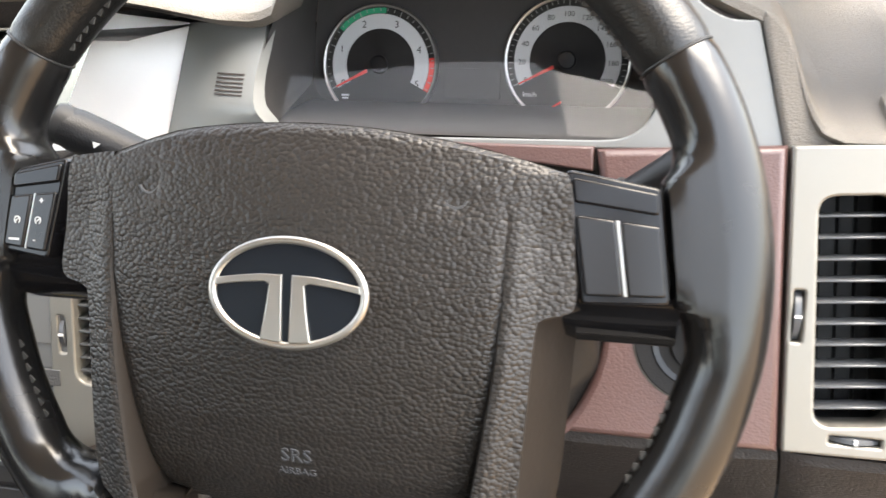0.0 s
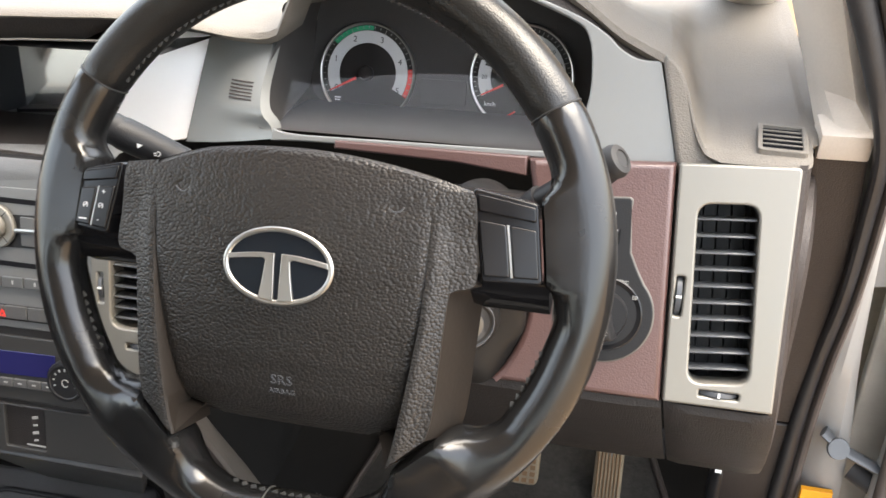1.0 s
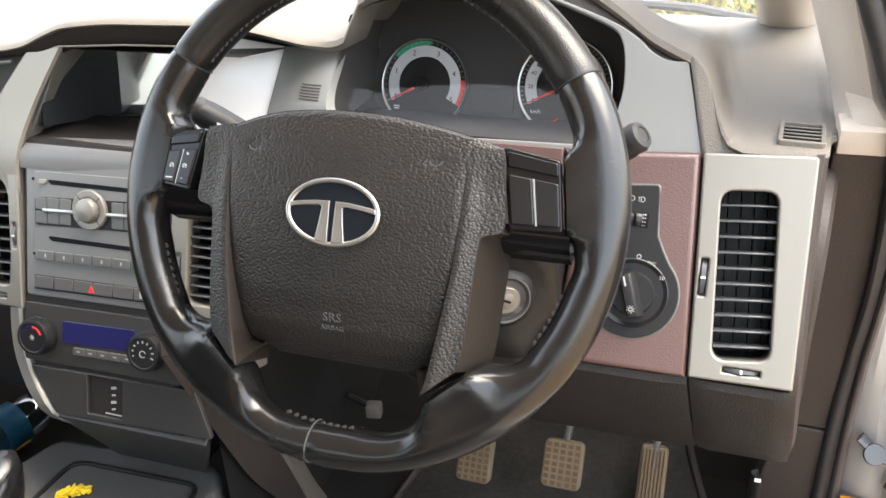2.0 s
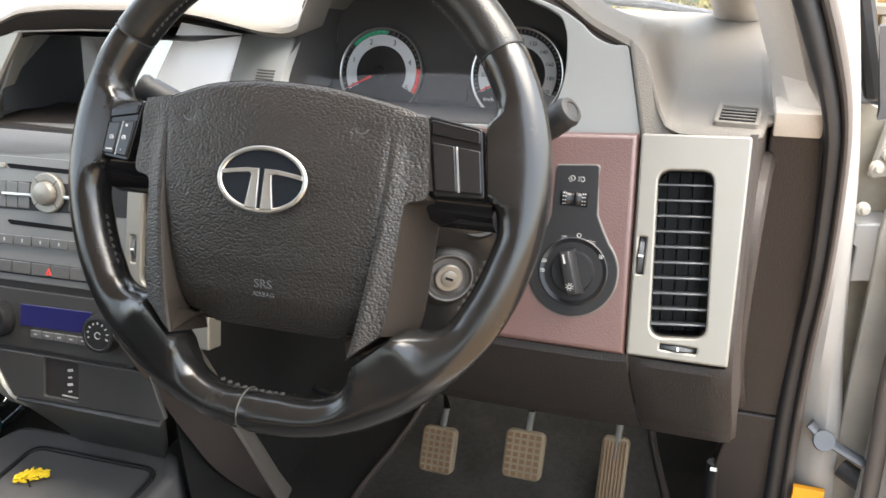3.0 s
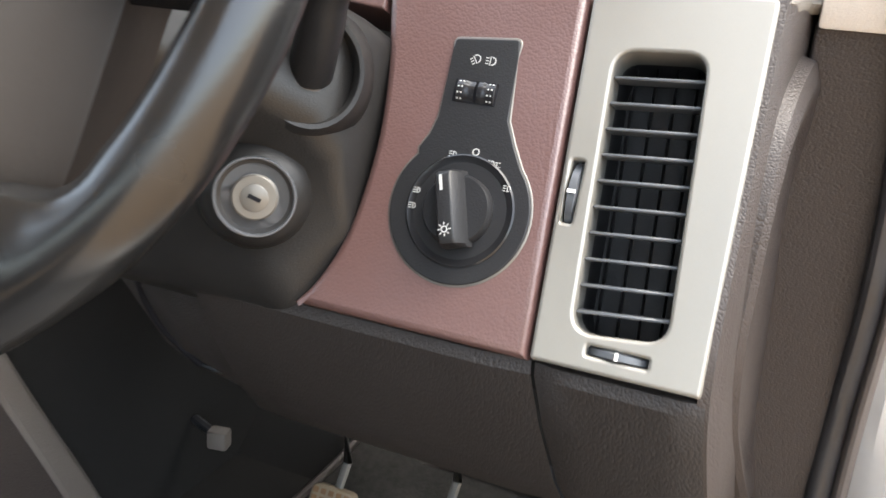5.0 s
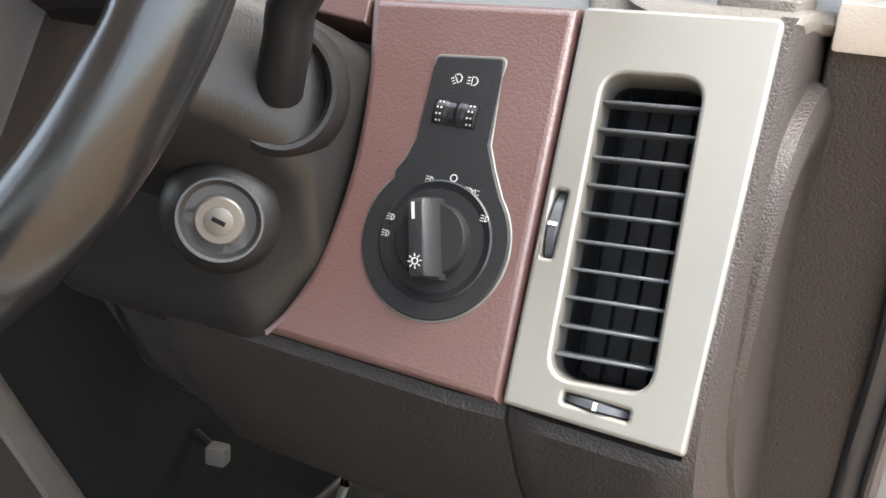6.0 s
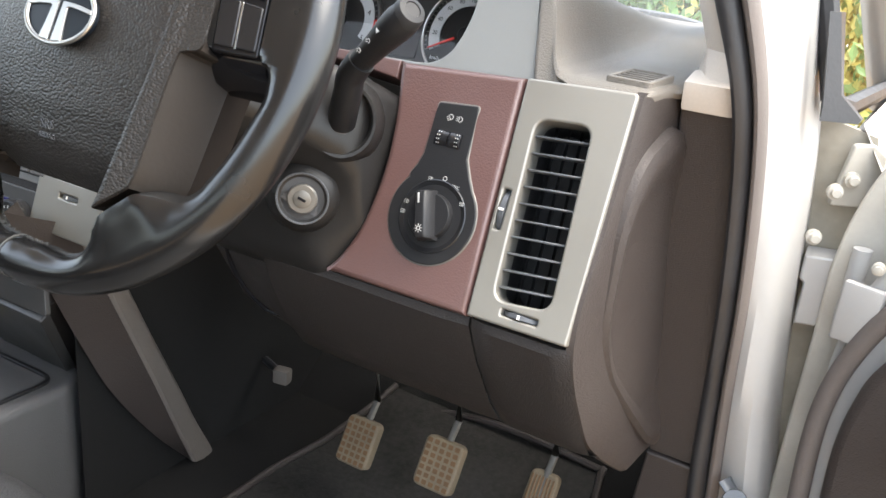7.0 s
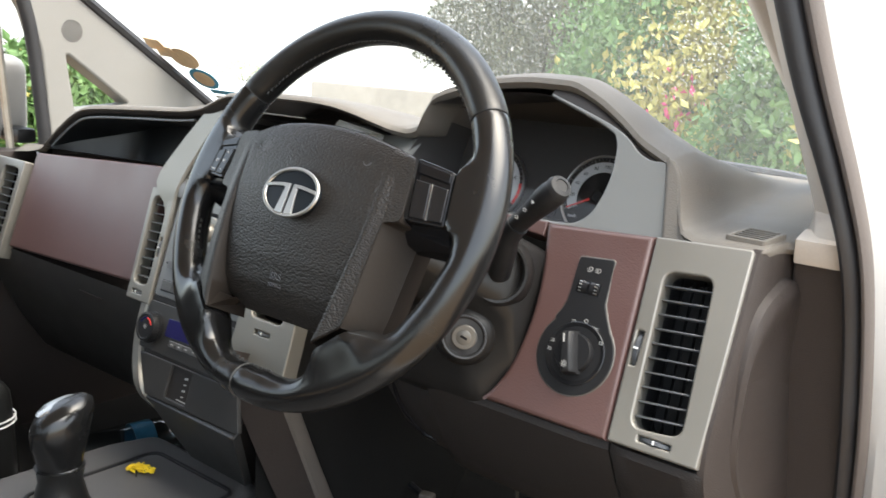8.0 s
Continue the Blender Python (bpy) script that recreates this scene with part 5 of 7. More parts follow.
    part("tilt_lever", b, M_KEY, c, "grey column lever")


build_column()

# ---- instruments ----


M_LENS = glass("cluster_lens", gloss=0.5)


def build_cluster():
    c = thing("instrument_cluster", "dark instrument cluster with two round dials", "instrument cluster")
    b = bmesh.new()
    plate(b, fillet([(-0.150, -0.03), (0.160, -0.03), (0.160, 0.10), (-0.140, 0.10)], 0.03), -0.02, -0.004, (), 0, CLUSTER)
    part("face", b, M_DULL, c, "black dial face")
    b = bmesh.new()
    rim_pts = [(0.165, 0.0), (0.172, 0.04), (0.168, 0.085), (0.135, 0.115), (0.056, 0.143), (-0.02, 0.141), (-0.118, 0.122), (-0.126, 0.09), (-0.136, 0.03), (-0.142, 0.0)]
    front = [SURROUND @ Vector((x, y, -0.004)) for x, y in rim_pts[:6]] + [Vector(p) for p in ((-0.118, 0.328, 1.172), (-0.135, 0.342, 1.142), (-0.1455, 0.326, 1.112), (-0.1450, 0.302, 1.092), (-0.137, 0.283, 1.076), (-0.127, 0.274, 1.064))]
    rear = [CLUSTER @ Vector((x * 1.05, y - 0.012, -0.003)) for x, y in rim_pts[:6] + [(-0.118, 0.122), (-0.132, 0.09), (-0.138, 0.06), (-0.138, 0.03), (-0.14, 0.01), (-0.142, 0.0)]]
    rings(b, [spline(front, 5), spline(rear, 5)], closed=False)
    part("tunnel", b, M_DULL, c, "black hood lining")
    b = bmesh.new()
    rings(b, [[SURROUND @ Vector((x, -0.001, -0.003)) for x in (-0.142, 0, 0.165)], [CLUSTER @ Vector((x * 1.05, -0.026, -0.003)) for x in (-0.142, 0, 0.165)]], closed=False)
    part("tunnel_floor", b, M_DULL, c)
    for cx, cy, r, labels, red, green, needle in ((-0.0835, 0.0055, 0.0515, "012345", True, True, 207), (0.0805, 0.0115, 0.0525, ("0", "20", "40", "60", "80", "100", "120", "140", "160", "180", "200"), False, False, 207)):
        D = CLUSTER @ Matrix.Translation((cx, cy, 0))
        b = bmesh.new()
        lathe(b, [(r - 0.0016, -0.0035), (r - 0.0014, 0.0024), (r, 0.003), (r + 0.0012, 0.0016), (r + 0.0012, -0.0035)], D, 72)
        dial = part("dial", b, M_CHROME, c, "round dial with pale ring")
        b = bmesh.new()
        lathe(b, [(r - 0.001, -0.0012), (0.0, -0.0012)], D, 48)
        part("dial_face", b, M_DULL, dial, "matt black dial centre")
        b = bmesh.new()
        plate(b, arc_band(0, 0, r * 0.61, r * 0.855, -28, 208, 60), -0.001, 0.0005, (), 0, D)
        part("scale_ring", b, M_DIAL, dial, "pale grey scale ring")
        if green:
            b = bmesh.new()
            plate(b, arc_band(0, 0, r * 0.865, r * 0.955, 84, 140, 20), 0, 0.0008, (), 0, D)
            part("green_band", b, M_GREEN, dial)
            b = bmesh.new()
            plate(b, arc_band(0, 0, r * 0.865, r * 0.955, -28, 8, 16), 0, 0.0008, (), 0, D)
            part("red_band", b, M_RED, dial)
        b = bmesh.new()
        ticks = 30 if green else 40
        for k in range(ticks + 1):
            a = radians(206 - 232 * k / ticks)
            ln = 0.10 if k % (6 if green else 4) == 0 else 0.05
            box(b, (r * ln, 0.0007, 0.0003), D @ Matrix.Rotation(a, 4, "Z") @ pose(r * (0.95 - ln / 2), 0, 0.0009))
        part("ticks", b, M_PRINT, dial)
        for k, s in enumerate(labels):
            a = radians(206 - 232 * k / (len(labels) - 1))
            part("numeral", lettering(s, r * (0.17 if len(labels) < 8 else 0.12), D @ Matrix.Translation((r * 0.73 * math.cos(a), r * 0.73 * math.sin(a), 0.0007)), 0.0001), M_BLACK, dial, smooth=False)
        b = bmesh.new()
        a = radians(needle)
        plate(b, [(0.012, -0.0014), (r * 0.85, -0.0006), (r * 0.85, 0.0006), (0.012, 0.0014)], 0.004, 0.0055, (), 0, D @ Matrix.Rotation(a, 4, "Z"))
        part("needle", b, M_RED, dial, "red needle")
        b = bmesh.new()
        lathe(b, [(0.008, 0.002), (0.008, 0.006), (0.0065, 0.0075), (0, 0.008)], D, 32)
        part("needle_hub", b, M_BLACK, dial)
        # small lower gauge
        b = bmesh.new()
        G = D @ Matrix.Translation((0.0, -r * 0.62, 0))
        plate(b, [(0.004, -0.0008), (0.019, -0.0005), (0.019, 0.0005), (0.004, 0.0008)], 0.003, 0.004, (), 0, G @ Matrix.Rotation(radians(212), 4, "Z"))
        part("small_needle", b, M_RED, dial, "short red needle")
        b = bmesh.new()
        for k in range(7):
            aa = radians(215 + 110 * k / 6)
            box(b, (0.0035, 0.0009, 0.0003), G @ Matrix.Rotation(aa, 4, "Z") @ pose(0.0185, 0, 0.0006))
        part("small_scale", b, M_DIAL, dial)
        if green:
            b = bmesh.new()
            box(b, (0.007, 0.0016, 0.0003), D @ pose(-r * 0.62, -r * 0.52, 0.0006))
            box(b, (0.006, 0.0014, 0.0003), D @ pose(-r * 0.62, -r * 0.57, 0.0006))
            part("caption", b, M_DIAL, dial)
        else:
            part("caption", lettering("km/h", 0.006, D @ Matrix.Translation((-r * 0.58, -r * 0.55, 0.0007)), 0.0001), M_WHITE, dial, smooth=False)
    b = bmesh.new()
    rings(b, [[SURROUND @ Vector((x, -0.004, -0.012)) for x in np.linspace(-0.125, 0.15, 9)], [CLUSTER @ Vector((x, 0.10, 0.028 + 0.4 * 0.01 * (1 - (x / 0.16) ** 2))) for x in np.linspace(-0.13, 0.155, 9)]], closed=False)
    ln = part("lens", b, M_LENS, c, "clear cluster lens")
    ln.visible_shadow = False
    b = bmesh.new()
    plate(b, roundrect(-0.026, -0.022, 0.024, 0.004, 0.002), -0.003, -0.001, (), 0.0005, CLUSTER)
    part("display", b, M_DULL, c, "unlit information display")


build_cluster()
# ---- centre stack ----


def build_stack():
    s = thing("centre_stack", "grey and dark plastic centre stack with silver edging", "centre console")
    # body of the stack, from the screen shelf down to the tray
    b = bmesh.new()
    face = [(1.036, -0.500, -0.278), (0.86, -0.503, -0.268), (0.79, -0.492, -0.262), (0.735, -0.455, -0.245), (0.69, -0.435, -0.270), (0.65, -0.425, -0.290), (0.60, -0.42, -0.310)]
    loops = []
    for z, x0, x1 in face:
        y = 0.165 + (max(z, 0.735) - 0.82) * 0.3057 + max(0, 0.735 - z) * 0.66
        loops.append([(x0, y + 0.10, z), (x0, y + 0.008, z), (x0 + 0.006, y + 0.002, z), (x1 - 0.036, y + 0.002, z), (x1 - 0.03, y + 0.008, z), (x1 - 0.03, y + 0.10, z)])
    rings(b, loops)
    part("stack_body", b, M_LOWER, s, "dark grey stack body")
    # screen recess: shelf, sides and lintel
    b = bmesh.new()
    rows = []
    for x0, x1, y, z in ((-0.497, -0.276, 0.220, 1.006), (-0.497, -0.276, 0.222, 1.018), (-0.497, -0.276, 0.226, 1.027), (-0.496, -0.275, 0.233, 1.033), (-0.496, -0.274, 0.244, 1.0355), (-0.485, -0.255, 0.39, 1.014), (-0.48, -0.24, 0.44, 1.007)):
        rows.append([(x0, y, z), (x1, y + 0.004, z + 0.004)])
    rings(b, rows, closed=False)
    part("screen_shelf", b, M_SHELF, s, "grey shelf with a rounded front below the screen")
    b = bmesh.new()
    rings(b, [[(-0.500, 0.230, 1.02), (-0.438, 0.262, 1.138)], [(-0.487, 0.395, 1.0), (-0.487, 0.402, 1.125)]], closed=False)
    part("recess_side", b, M_SHELF, s)
    b = bmesh.new()
    rings(b, [[(-0.336, 0.280, 1.02), (-0.281, 0.330, 1.138)], [(-0.285, 0.415, 1.0), (-0.262, 0.42, 1.125)]], closed=False)
    part("recess_side", b, M_SHELF, s)
    b = bmesh.new()
    rings(b, [[(-0.49, 0.258, 1.134), (-0.22, 0.262, 1.134)], [(-0.49, 0.44, 1.110), (-0.22, 0.44, 1.112)], [(-0.49, 0.45, 1.0), (-0.22, 0.45, 1.0)]], closed=False)
    part("recess_top", b, M_BLACK, s)
    # silver edging either side, running from the shelf hood to the tray
    def strip(name, pts, mat, label):
        b = bmesh.new()
        loops = []
        for (x0, x1, y, z) in pts:
            loops.append([(x0, y + 0.03, z), (x0, y + 0.002, z), (x0 + 0.003, y - 0.001, z), (x1 - 0.003, y - 0.001, z), (x1, y + 0.002, z), (x1, y + 0.03, z)])
        rings(b, loops)
        part(name, b, mat, s, label)
    fine = lambda pts: spline(pts, 4)
    strip("silver_edge", fine([(-0.474, -0.432, 0.258, 1.142), (-0.530, -0.474, 0.240, 1.075), (-0.556, -0.496, 0.222, 1.022), (-0.522, -0.5005, 0.214, 0.985), (-0.518, -0.5005, 0.20, 0.93), (-0.520, -0.503, 0.176, 0.855), (-0.512, -0.492, 0.155, 0.79), (-0.475, -0.455, 0.137, 0.735), (-0.452, -0.435, 0.168, 0.69), (-0.438, -0.42, 0.215, 0.615)]), M_SILVER, "champagne silver edging")
    b = bmesh.new()
    left = spline([(0.115, 0.86), (0.162, 0.755), (0.198, 0.675), (0.242, 0.587), (0.309, 0.491), (0.377, 0.414)], 5)
    ridge = spline([(0.190, 0.83), (0.231, 0.739), (0.269, 0.654), (0.309, 0.563), (0.339, 0.491), (0.368, 0.425)], 5)
    right = spline([(0.228, 0.815), (0.268, 0.725), (0.308, 0.636), (0.355, 0.540), (0.388, 0.469), (0.421, 0.410)], 5)
    loops = []
    for p, q, r in zip(left, ridge, right):
        loops.append([(-0.290, p[0] + 0.03, p[1]), (-0.270, p[0] + 0.004, p[1]), (-0.268, p[0], p[1]), (-0.2550, q[0] - 0.006, q[1] + 0.003), (-0.256, q[0] + 0.004, q[1])])
    rings(b, loops, closed=False)
    part("side_trim", b, M_BROWN, s, "brown side trim running down to the floor")
    b = bmesh.new()
    rings(b, [[(-0.262, q[0] - 0.002, q[1] + 0.001), (-0.2545, q[0] - 0.006, q[1] + 0.003), (-0.252, q[0], q[1]), (-0.2535, q[0] + 0.006, q[1] - 0.002), (-0.258, r[0], r[1]), (-0.262, r[0] + 0.006, r[1]), (-0.285, r[0] + 0.02, r[1])] for q, r in zip(ridge, [np.array(q) + (np.array(r) - np.array(q)) * 0.72 for q, r in zip(ridge, right)])], closed=False)
    part("trim_ridge", b, M_TRIM, s, "paler taupe edge of the side trim")
    # dark tunnel side behind the trim
    b = bmesh.new()
    rings(b, [[(-0.285, 0.20, 0.86), (-0.285, 0.66, 0.86)], [(-0.275, 0.20, 0.42), (-0.275, 0.70, 0.42)]], closed=False)
    part("tunnel_side", b, M_CARPET, s)
    return s


build_stack()


def build_screen():
    s = thing("display_screen", "glossy unlit display screen in its recess", "screen")
    P = Matrix.Translation((-0.494, 0.385, 1.102)) @ Matrix.Rotation(radians(14), 4, "Z") @ plane((0, 0, 0), 9)
    slab("frame", roundrect(0.0, -0.09, 0.256, 0.012, 0.003), -0.02, -0.003, M_BLACK, s, P, bevel=0.001)
    slab("pane", roundrect(0.005, -0.083, 0.248, 0.004, 0.002), -0.004, -0.001, M_SCREEN, s, P, bevel=0.0006, label="glossy glass pane")


build_screen()


def build_radio():
    r = thing("radio", "grey car radio with round silver volume knob", "radio")
    T = STACK
    slab("faceplate", fillet([(-0.492, 0.048), (-0.282, 0.052), (-0.282, 0.207), (-0.490, 0.203)], 0.006), -0.01, 0.001, M_GREY, r, T, bevel=0.0012, label="satin grey faceplate")
    slab("inner_plate", fillet([(-0.480, 0.092), (-0.290, 0.096), (-0.290, 0.196), (-0.478, 0.192)], 0.004), -0.004, 0.0022, M_GREY, r, T, bevel=0.0008)
    for v in (0.1815, 0.1175):
        b = bmesh.new()
        plate(b, [(-0.459, v + 0.0005), (-0.454, v - 0.0030), (-0.330, v - 0.0026), (-0.322, v + 0.0005), (-0.325, v + 0.0024), (-0.457, v + 0.0024)], 0, 0.0027, (), 0.0002, T)
        part("disc_slot", b, M_CAVITY, r, "dark disc slot")
    slab("key_field", fillet([(-0.477, 0.131), (-0.295, 0.138), (-0.295, 0.172), (-0.477, 0.163)], 0.005), 0, 0.0030, M_BLACK, r, T, bevel=0.0004)
    for side in (0, 1):
        for row in (0, 1):
            for k in range(3):
                x0 = (-0.475 + 0.0165 * k) if side == 0 else (-0.3725 + 0.0165 * k)
                y0 = 0.134 + 0.0155 * row + (x0 + 0.475) * 0.035
                slab("button", fillet([(x0, y0), (x0 + 0.0155, y0), (x0 + 0.0155, y0 + 0.0135), (x0, y0 + 0.0135)], 0.0012, 2), 0.002, 0.0045, M_RADIOKEY, r, T, bevel=0.0007)
    for x0, x1 in ((-0.464, -0.42), (-0.383, -0.335)):
        b = bmesh.new()
        box(b, (x1 - x0, 0.0042, 0.003), T @ pose((x0 + x1) / 2, 0.1495 + (x0 + 0.475) * 0.04, 0.005, 0, 0, 2), 0.001)
        part("bright_bar", b, M_CHROME, r, "silver bar")
    K = T @ Matrix.Translation((-0.4005, 0.1555, 0.003))
    b = bmesh.new()
    lathe(b, [(0.0225, 0), (0.0225, 0.0034), (0.0212, 0.0046), (0.0150, 0.0044), (0.0142, 0.003)], K, 56)
    ring = part("knob_ring", b, M_SILVER, r, "silver ring")
    b = bmesh.new()
    lathe(b, [(0.0135, 0.002), (0.0132, 0.0085), (0.0118, 0.0112), (0.006, 0.0126), (0.0, 0.0130)], K, 56)
    part("knob", b, M_SILVER, ring, "round silver knob")
    for a in (45, 135, 225, 315):
        b = bmesh.new()
        box(b, (0.0070, 0.0006, 0.0004), K @ Matrix.Rotation(radians(a), 4, "Z") @ pose(0.0182, 0, 0.0046))
        part("ring_joint", b, M_CAVITY, ring)
    for k in range(6):
        x0 = -0.474 + 0.0255 * k
        slab("preset_button", fillet([(x0, 0.091 + 0.0006 * k), (x0 + 0.0235, 0.0915 + 0.0006 * k), (x0 + 0.0235, 0.1025 + 0.0006 * k), (x0, 0.102 + 0.0006 * k)], 0.001, 2), 0.0, 0.0045, M_RADIOKEY, r, T, bevel=0.0008)
        b = bmesh.new()
        box(b, (0.002, 0.004, 0.0002), T @ pose(x0 + 0.012, 0.097 + 0.0006 * k, 0.0046))
        part("symbol", b, M_PRINT, r)
    slab("eject_button", roundrect(-0.470, 0.178, -0.4605, 0.184, 0.002), 0, 0.005, M_SILVER, r, T, bevel=0.001)
    for v in (0.183, 0.0975):
        b = bmesh.new()
        lathe(b, [(0.0016, 0.0), (0.0016, 0.0026)], T @ Matrix.Translation((-0.4795, v, 0)), 14)
        part("hole", b, M_CAVITY, r)
    # switch row with the hazard button
    slab("row_field", fillet([(-0.480, 0.056), (-0.290, 0.060), (-0.290, 0.076), (-0.480, 0.073)], 0.002), 0, 0.0020, M_BLACK, r, T, bevel=0.0004)
    for k in range(7):
        x0 = -0.478 + 0.0268 * k
        slab("row_button", fillet([(x0, 0.0585 + 0.0005 * k), (x0 + 0.0255, 0.059 + 0.0005 * k), (x0 + 0.0255, 0.0725 + 0.0005 * k), (x0, 0.072 + 0.0005 * k)], 0.001, 2), 0.001, 0.0040, M_CONSOLE, r, T, bevel=0.0007)
    b = bmesh.new()
    plate(b, [(-0.404, 0.0620), (-0.396, 0.0620), (-0.400, 0.0700)], 0.003, 0.0046, [[(-0.4017, 0.0634), (-0.3983, 0.0634), (-0.400, 0.0668)]], 0, T)
    part("hazard_mark", b, M_RED, r, "red warning triangle")
    b = bmesh.new()
    box(b, (0.003, 0.007, 0.0003), T @ pose(-0.3345, 0.0672, 0.0042))
    part("symbol", b, M_PRINT, r)


build_radio()


def build_climate():
    c = thing("climate_control", "dark climate panel with blue display and two knobs", "climate control")
    T = STACK
    slab("panel", fillet([(-0.497, -0.030), (-0.27, -0.028), (-0.268, 0.043), (-0.495, 0.039)], 0.004), -0.004, 0.0012, M_PANEL, c, T, bevel=0.001)
    slab("display", fillet([(-0.443, -0.003), (-0.344, 0.001), (-0.344, 0.026), (-0.441, 0.023)], 0.0015), 0, 0.0022, M_LCD, c, T, bevel=0.0004, label="unlit deep blue display")
    for k in range(5):
        x0 = -0.426 + 0.0165 * k
        slab("button", fillet([(x0, -0.0145 + 0.0004 * k), (x0 + 0.0155, -0.0142 + 0.0004 * k), (x0 + 0.0155, -0.0055 + 0.0004 * k), (x0, -0.0058 + 0.0004 * k)], 0.001, 2), 0, 0.0042, M_CONSOLE, c, T, bevel=0.0008)
        b = bmesh.new()
        box(b, (0.0045, 0.0014, 0.0002), T @ pose(x0 + 0.0078, -0.0098 + 0.0004 * k, 0.0043))
        part("symbol", b, M_PRINT, c)
    for cx, cy in ((-0.4715, 0.0025), (-0.3225, 0.0065)):
        K = T @ Matrix.Translation((cx, cy, 0.001))
        b = bmesh.new()
        n = 60
        loops = []
        for r, z, kn in ((0.0225, 0, 0), (0.0225, 0.006, 0), (0.0222, 0.0065, 1), (0.0216, 0.014, 1), (0.0205, 0.016, 0), (0.0175, 0.0165, 0), (0.0165, 0.0155, 0), (0.0001, 0.0155, 0)):
            loops.append([K @ Vector(((r - (0.0009 * (j % 2) if kn else 0)) * math.cos(2 * math.pi * j / n), (r - (0.0009 * (j % 2) if kn else 0)) * math.sin(2 * math.pi * j / n), z)) for j in range(n)])
        rings(b, loops, True, (True, False))
        k = part("knob", b, M_BLACK, c, "black knurled knob")
        if cx < -0.4:
            for a0, a1, mm in ((20, 88, M_RED), (92, 160, M_LCD)):
                b = bmesh.new()
                plate(b, arc_band(0, 0, 0.0115, 0.0140, a0, a1, 14), 0.0150, 0.0158, (), 0, K)
                part("temperature_band", b, mm, k)
            b = bmesh.new()
            for q in range(3):
                box(b, (0.007, 0.0008, 0.0003), K @ Matrix.Rotation(math.pi * q / 3, 4, "Z") @ pose(0, 0, 0.0157))
            part("symbol", b, M_PRINT, k)
        else:
            b = bmesh.new()
            for q in range(9):
                a = radians(200 - 220 * q / 8)
                box(b, (0.002 + 0.0002 * q, 0.0016, 0.0003), K @ Matrix.Rotation(a, 4, "Z") @ pose(0.0128, 0, 0.0157))
            plate(b, arc_band(0, -0.001, 0.0032, 0.0042, 20, 320, 16), 0.0155, 0.0158, (), 0, K)
            part("symbol", b, M_PRINT, k)


build_climate()


def build_lower_panel():
    p = thing("lower_panel", "dark flat panel with a socket row under the climate controls", "panel")
    T = STACK
    slab("panel", fillet([(-0.488, -0.036), (-0.266, -0.032), (-0.243, -0.084), (-0.452, -0.090)], 0.003), -0.004, 0.0022, M_PANEL, p, T, [roundrect(-0.408, -0.082, -0.360, -0.036, 0.002)], bevel=0.001)
    slab("drawer", fillet([(-0.453, -0.003), (-0.250, 0.001), (-0.325, -0.152), (-0.452, -0.152)], 0.003), -0.01, 0.003, M_PANEL, p, plane((0, 0.139, 0.733), -33.4), bevel=0.0015, label="dark drawer front")
    slab("socket_recess", roundrect(-0.408, -0.082, -0.360, -0.036, 0.002), -0.012, -0.006, M_CAVITY, p, T, bevel=0)
    slab("socket_plate", fillet([(-0.386, -0.080), (-0.363, -0.079), (-0.365, -0.040), (-0.386, -0.041)], 0.001), -0.006, -0.002, M_BLACK, p, T, bevel=0.0005)
    for k in range(4):
        b = bmesh.new()
        box(b, (0.007 - 0.002 * (k % 2), 0.0030 - 0.001 * (k % 2), 0.0008), T @ pose(-0.3745, -0.0475 - 0.0085 * k, -0.0018, 0, 0, 12))
        part("symbol", b, M_PRINT, p)
    b = bmesh.new()
    box(b, (0.022, 0.0016, 0.0008), T @ pose(-0.3745, -0.079, -0.0015))
    part("symbol", b, M_PRINT, p)


build_lower_panel()

# ---- passenger side of the dash ----


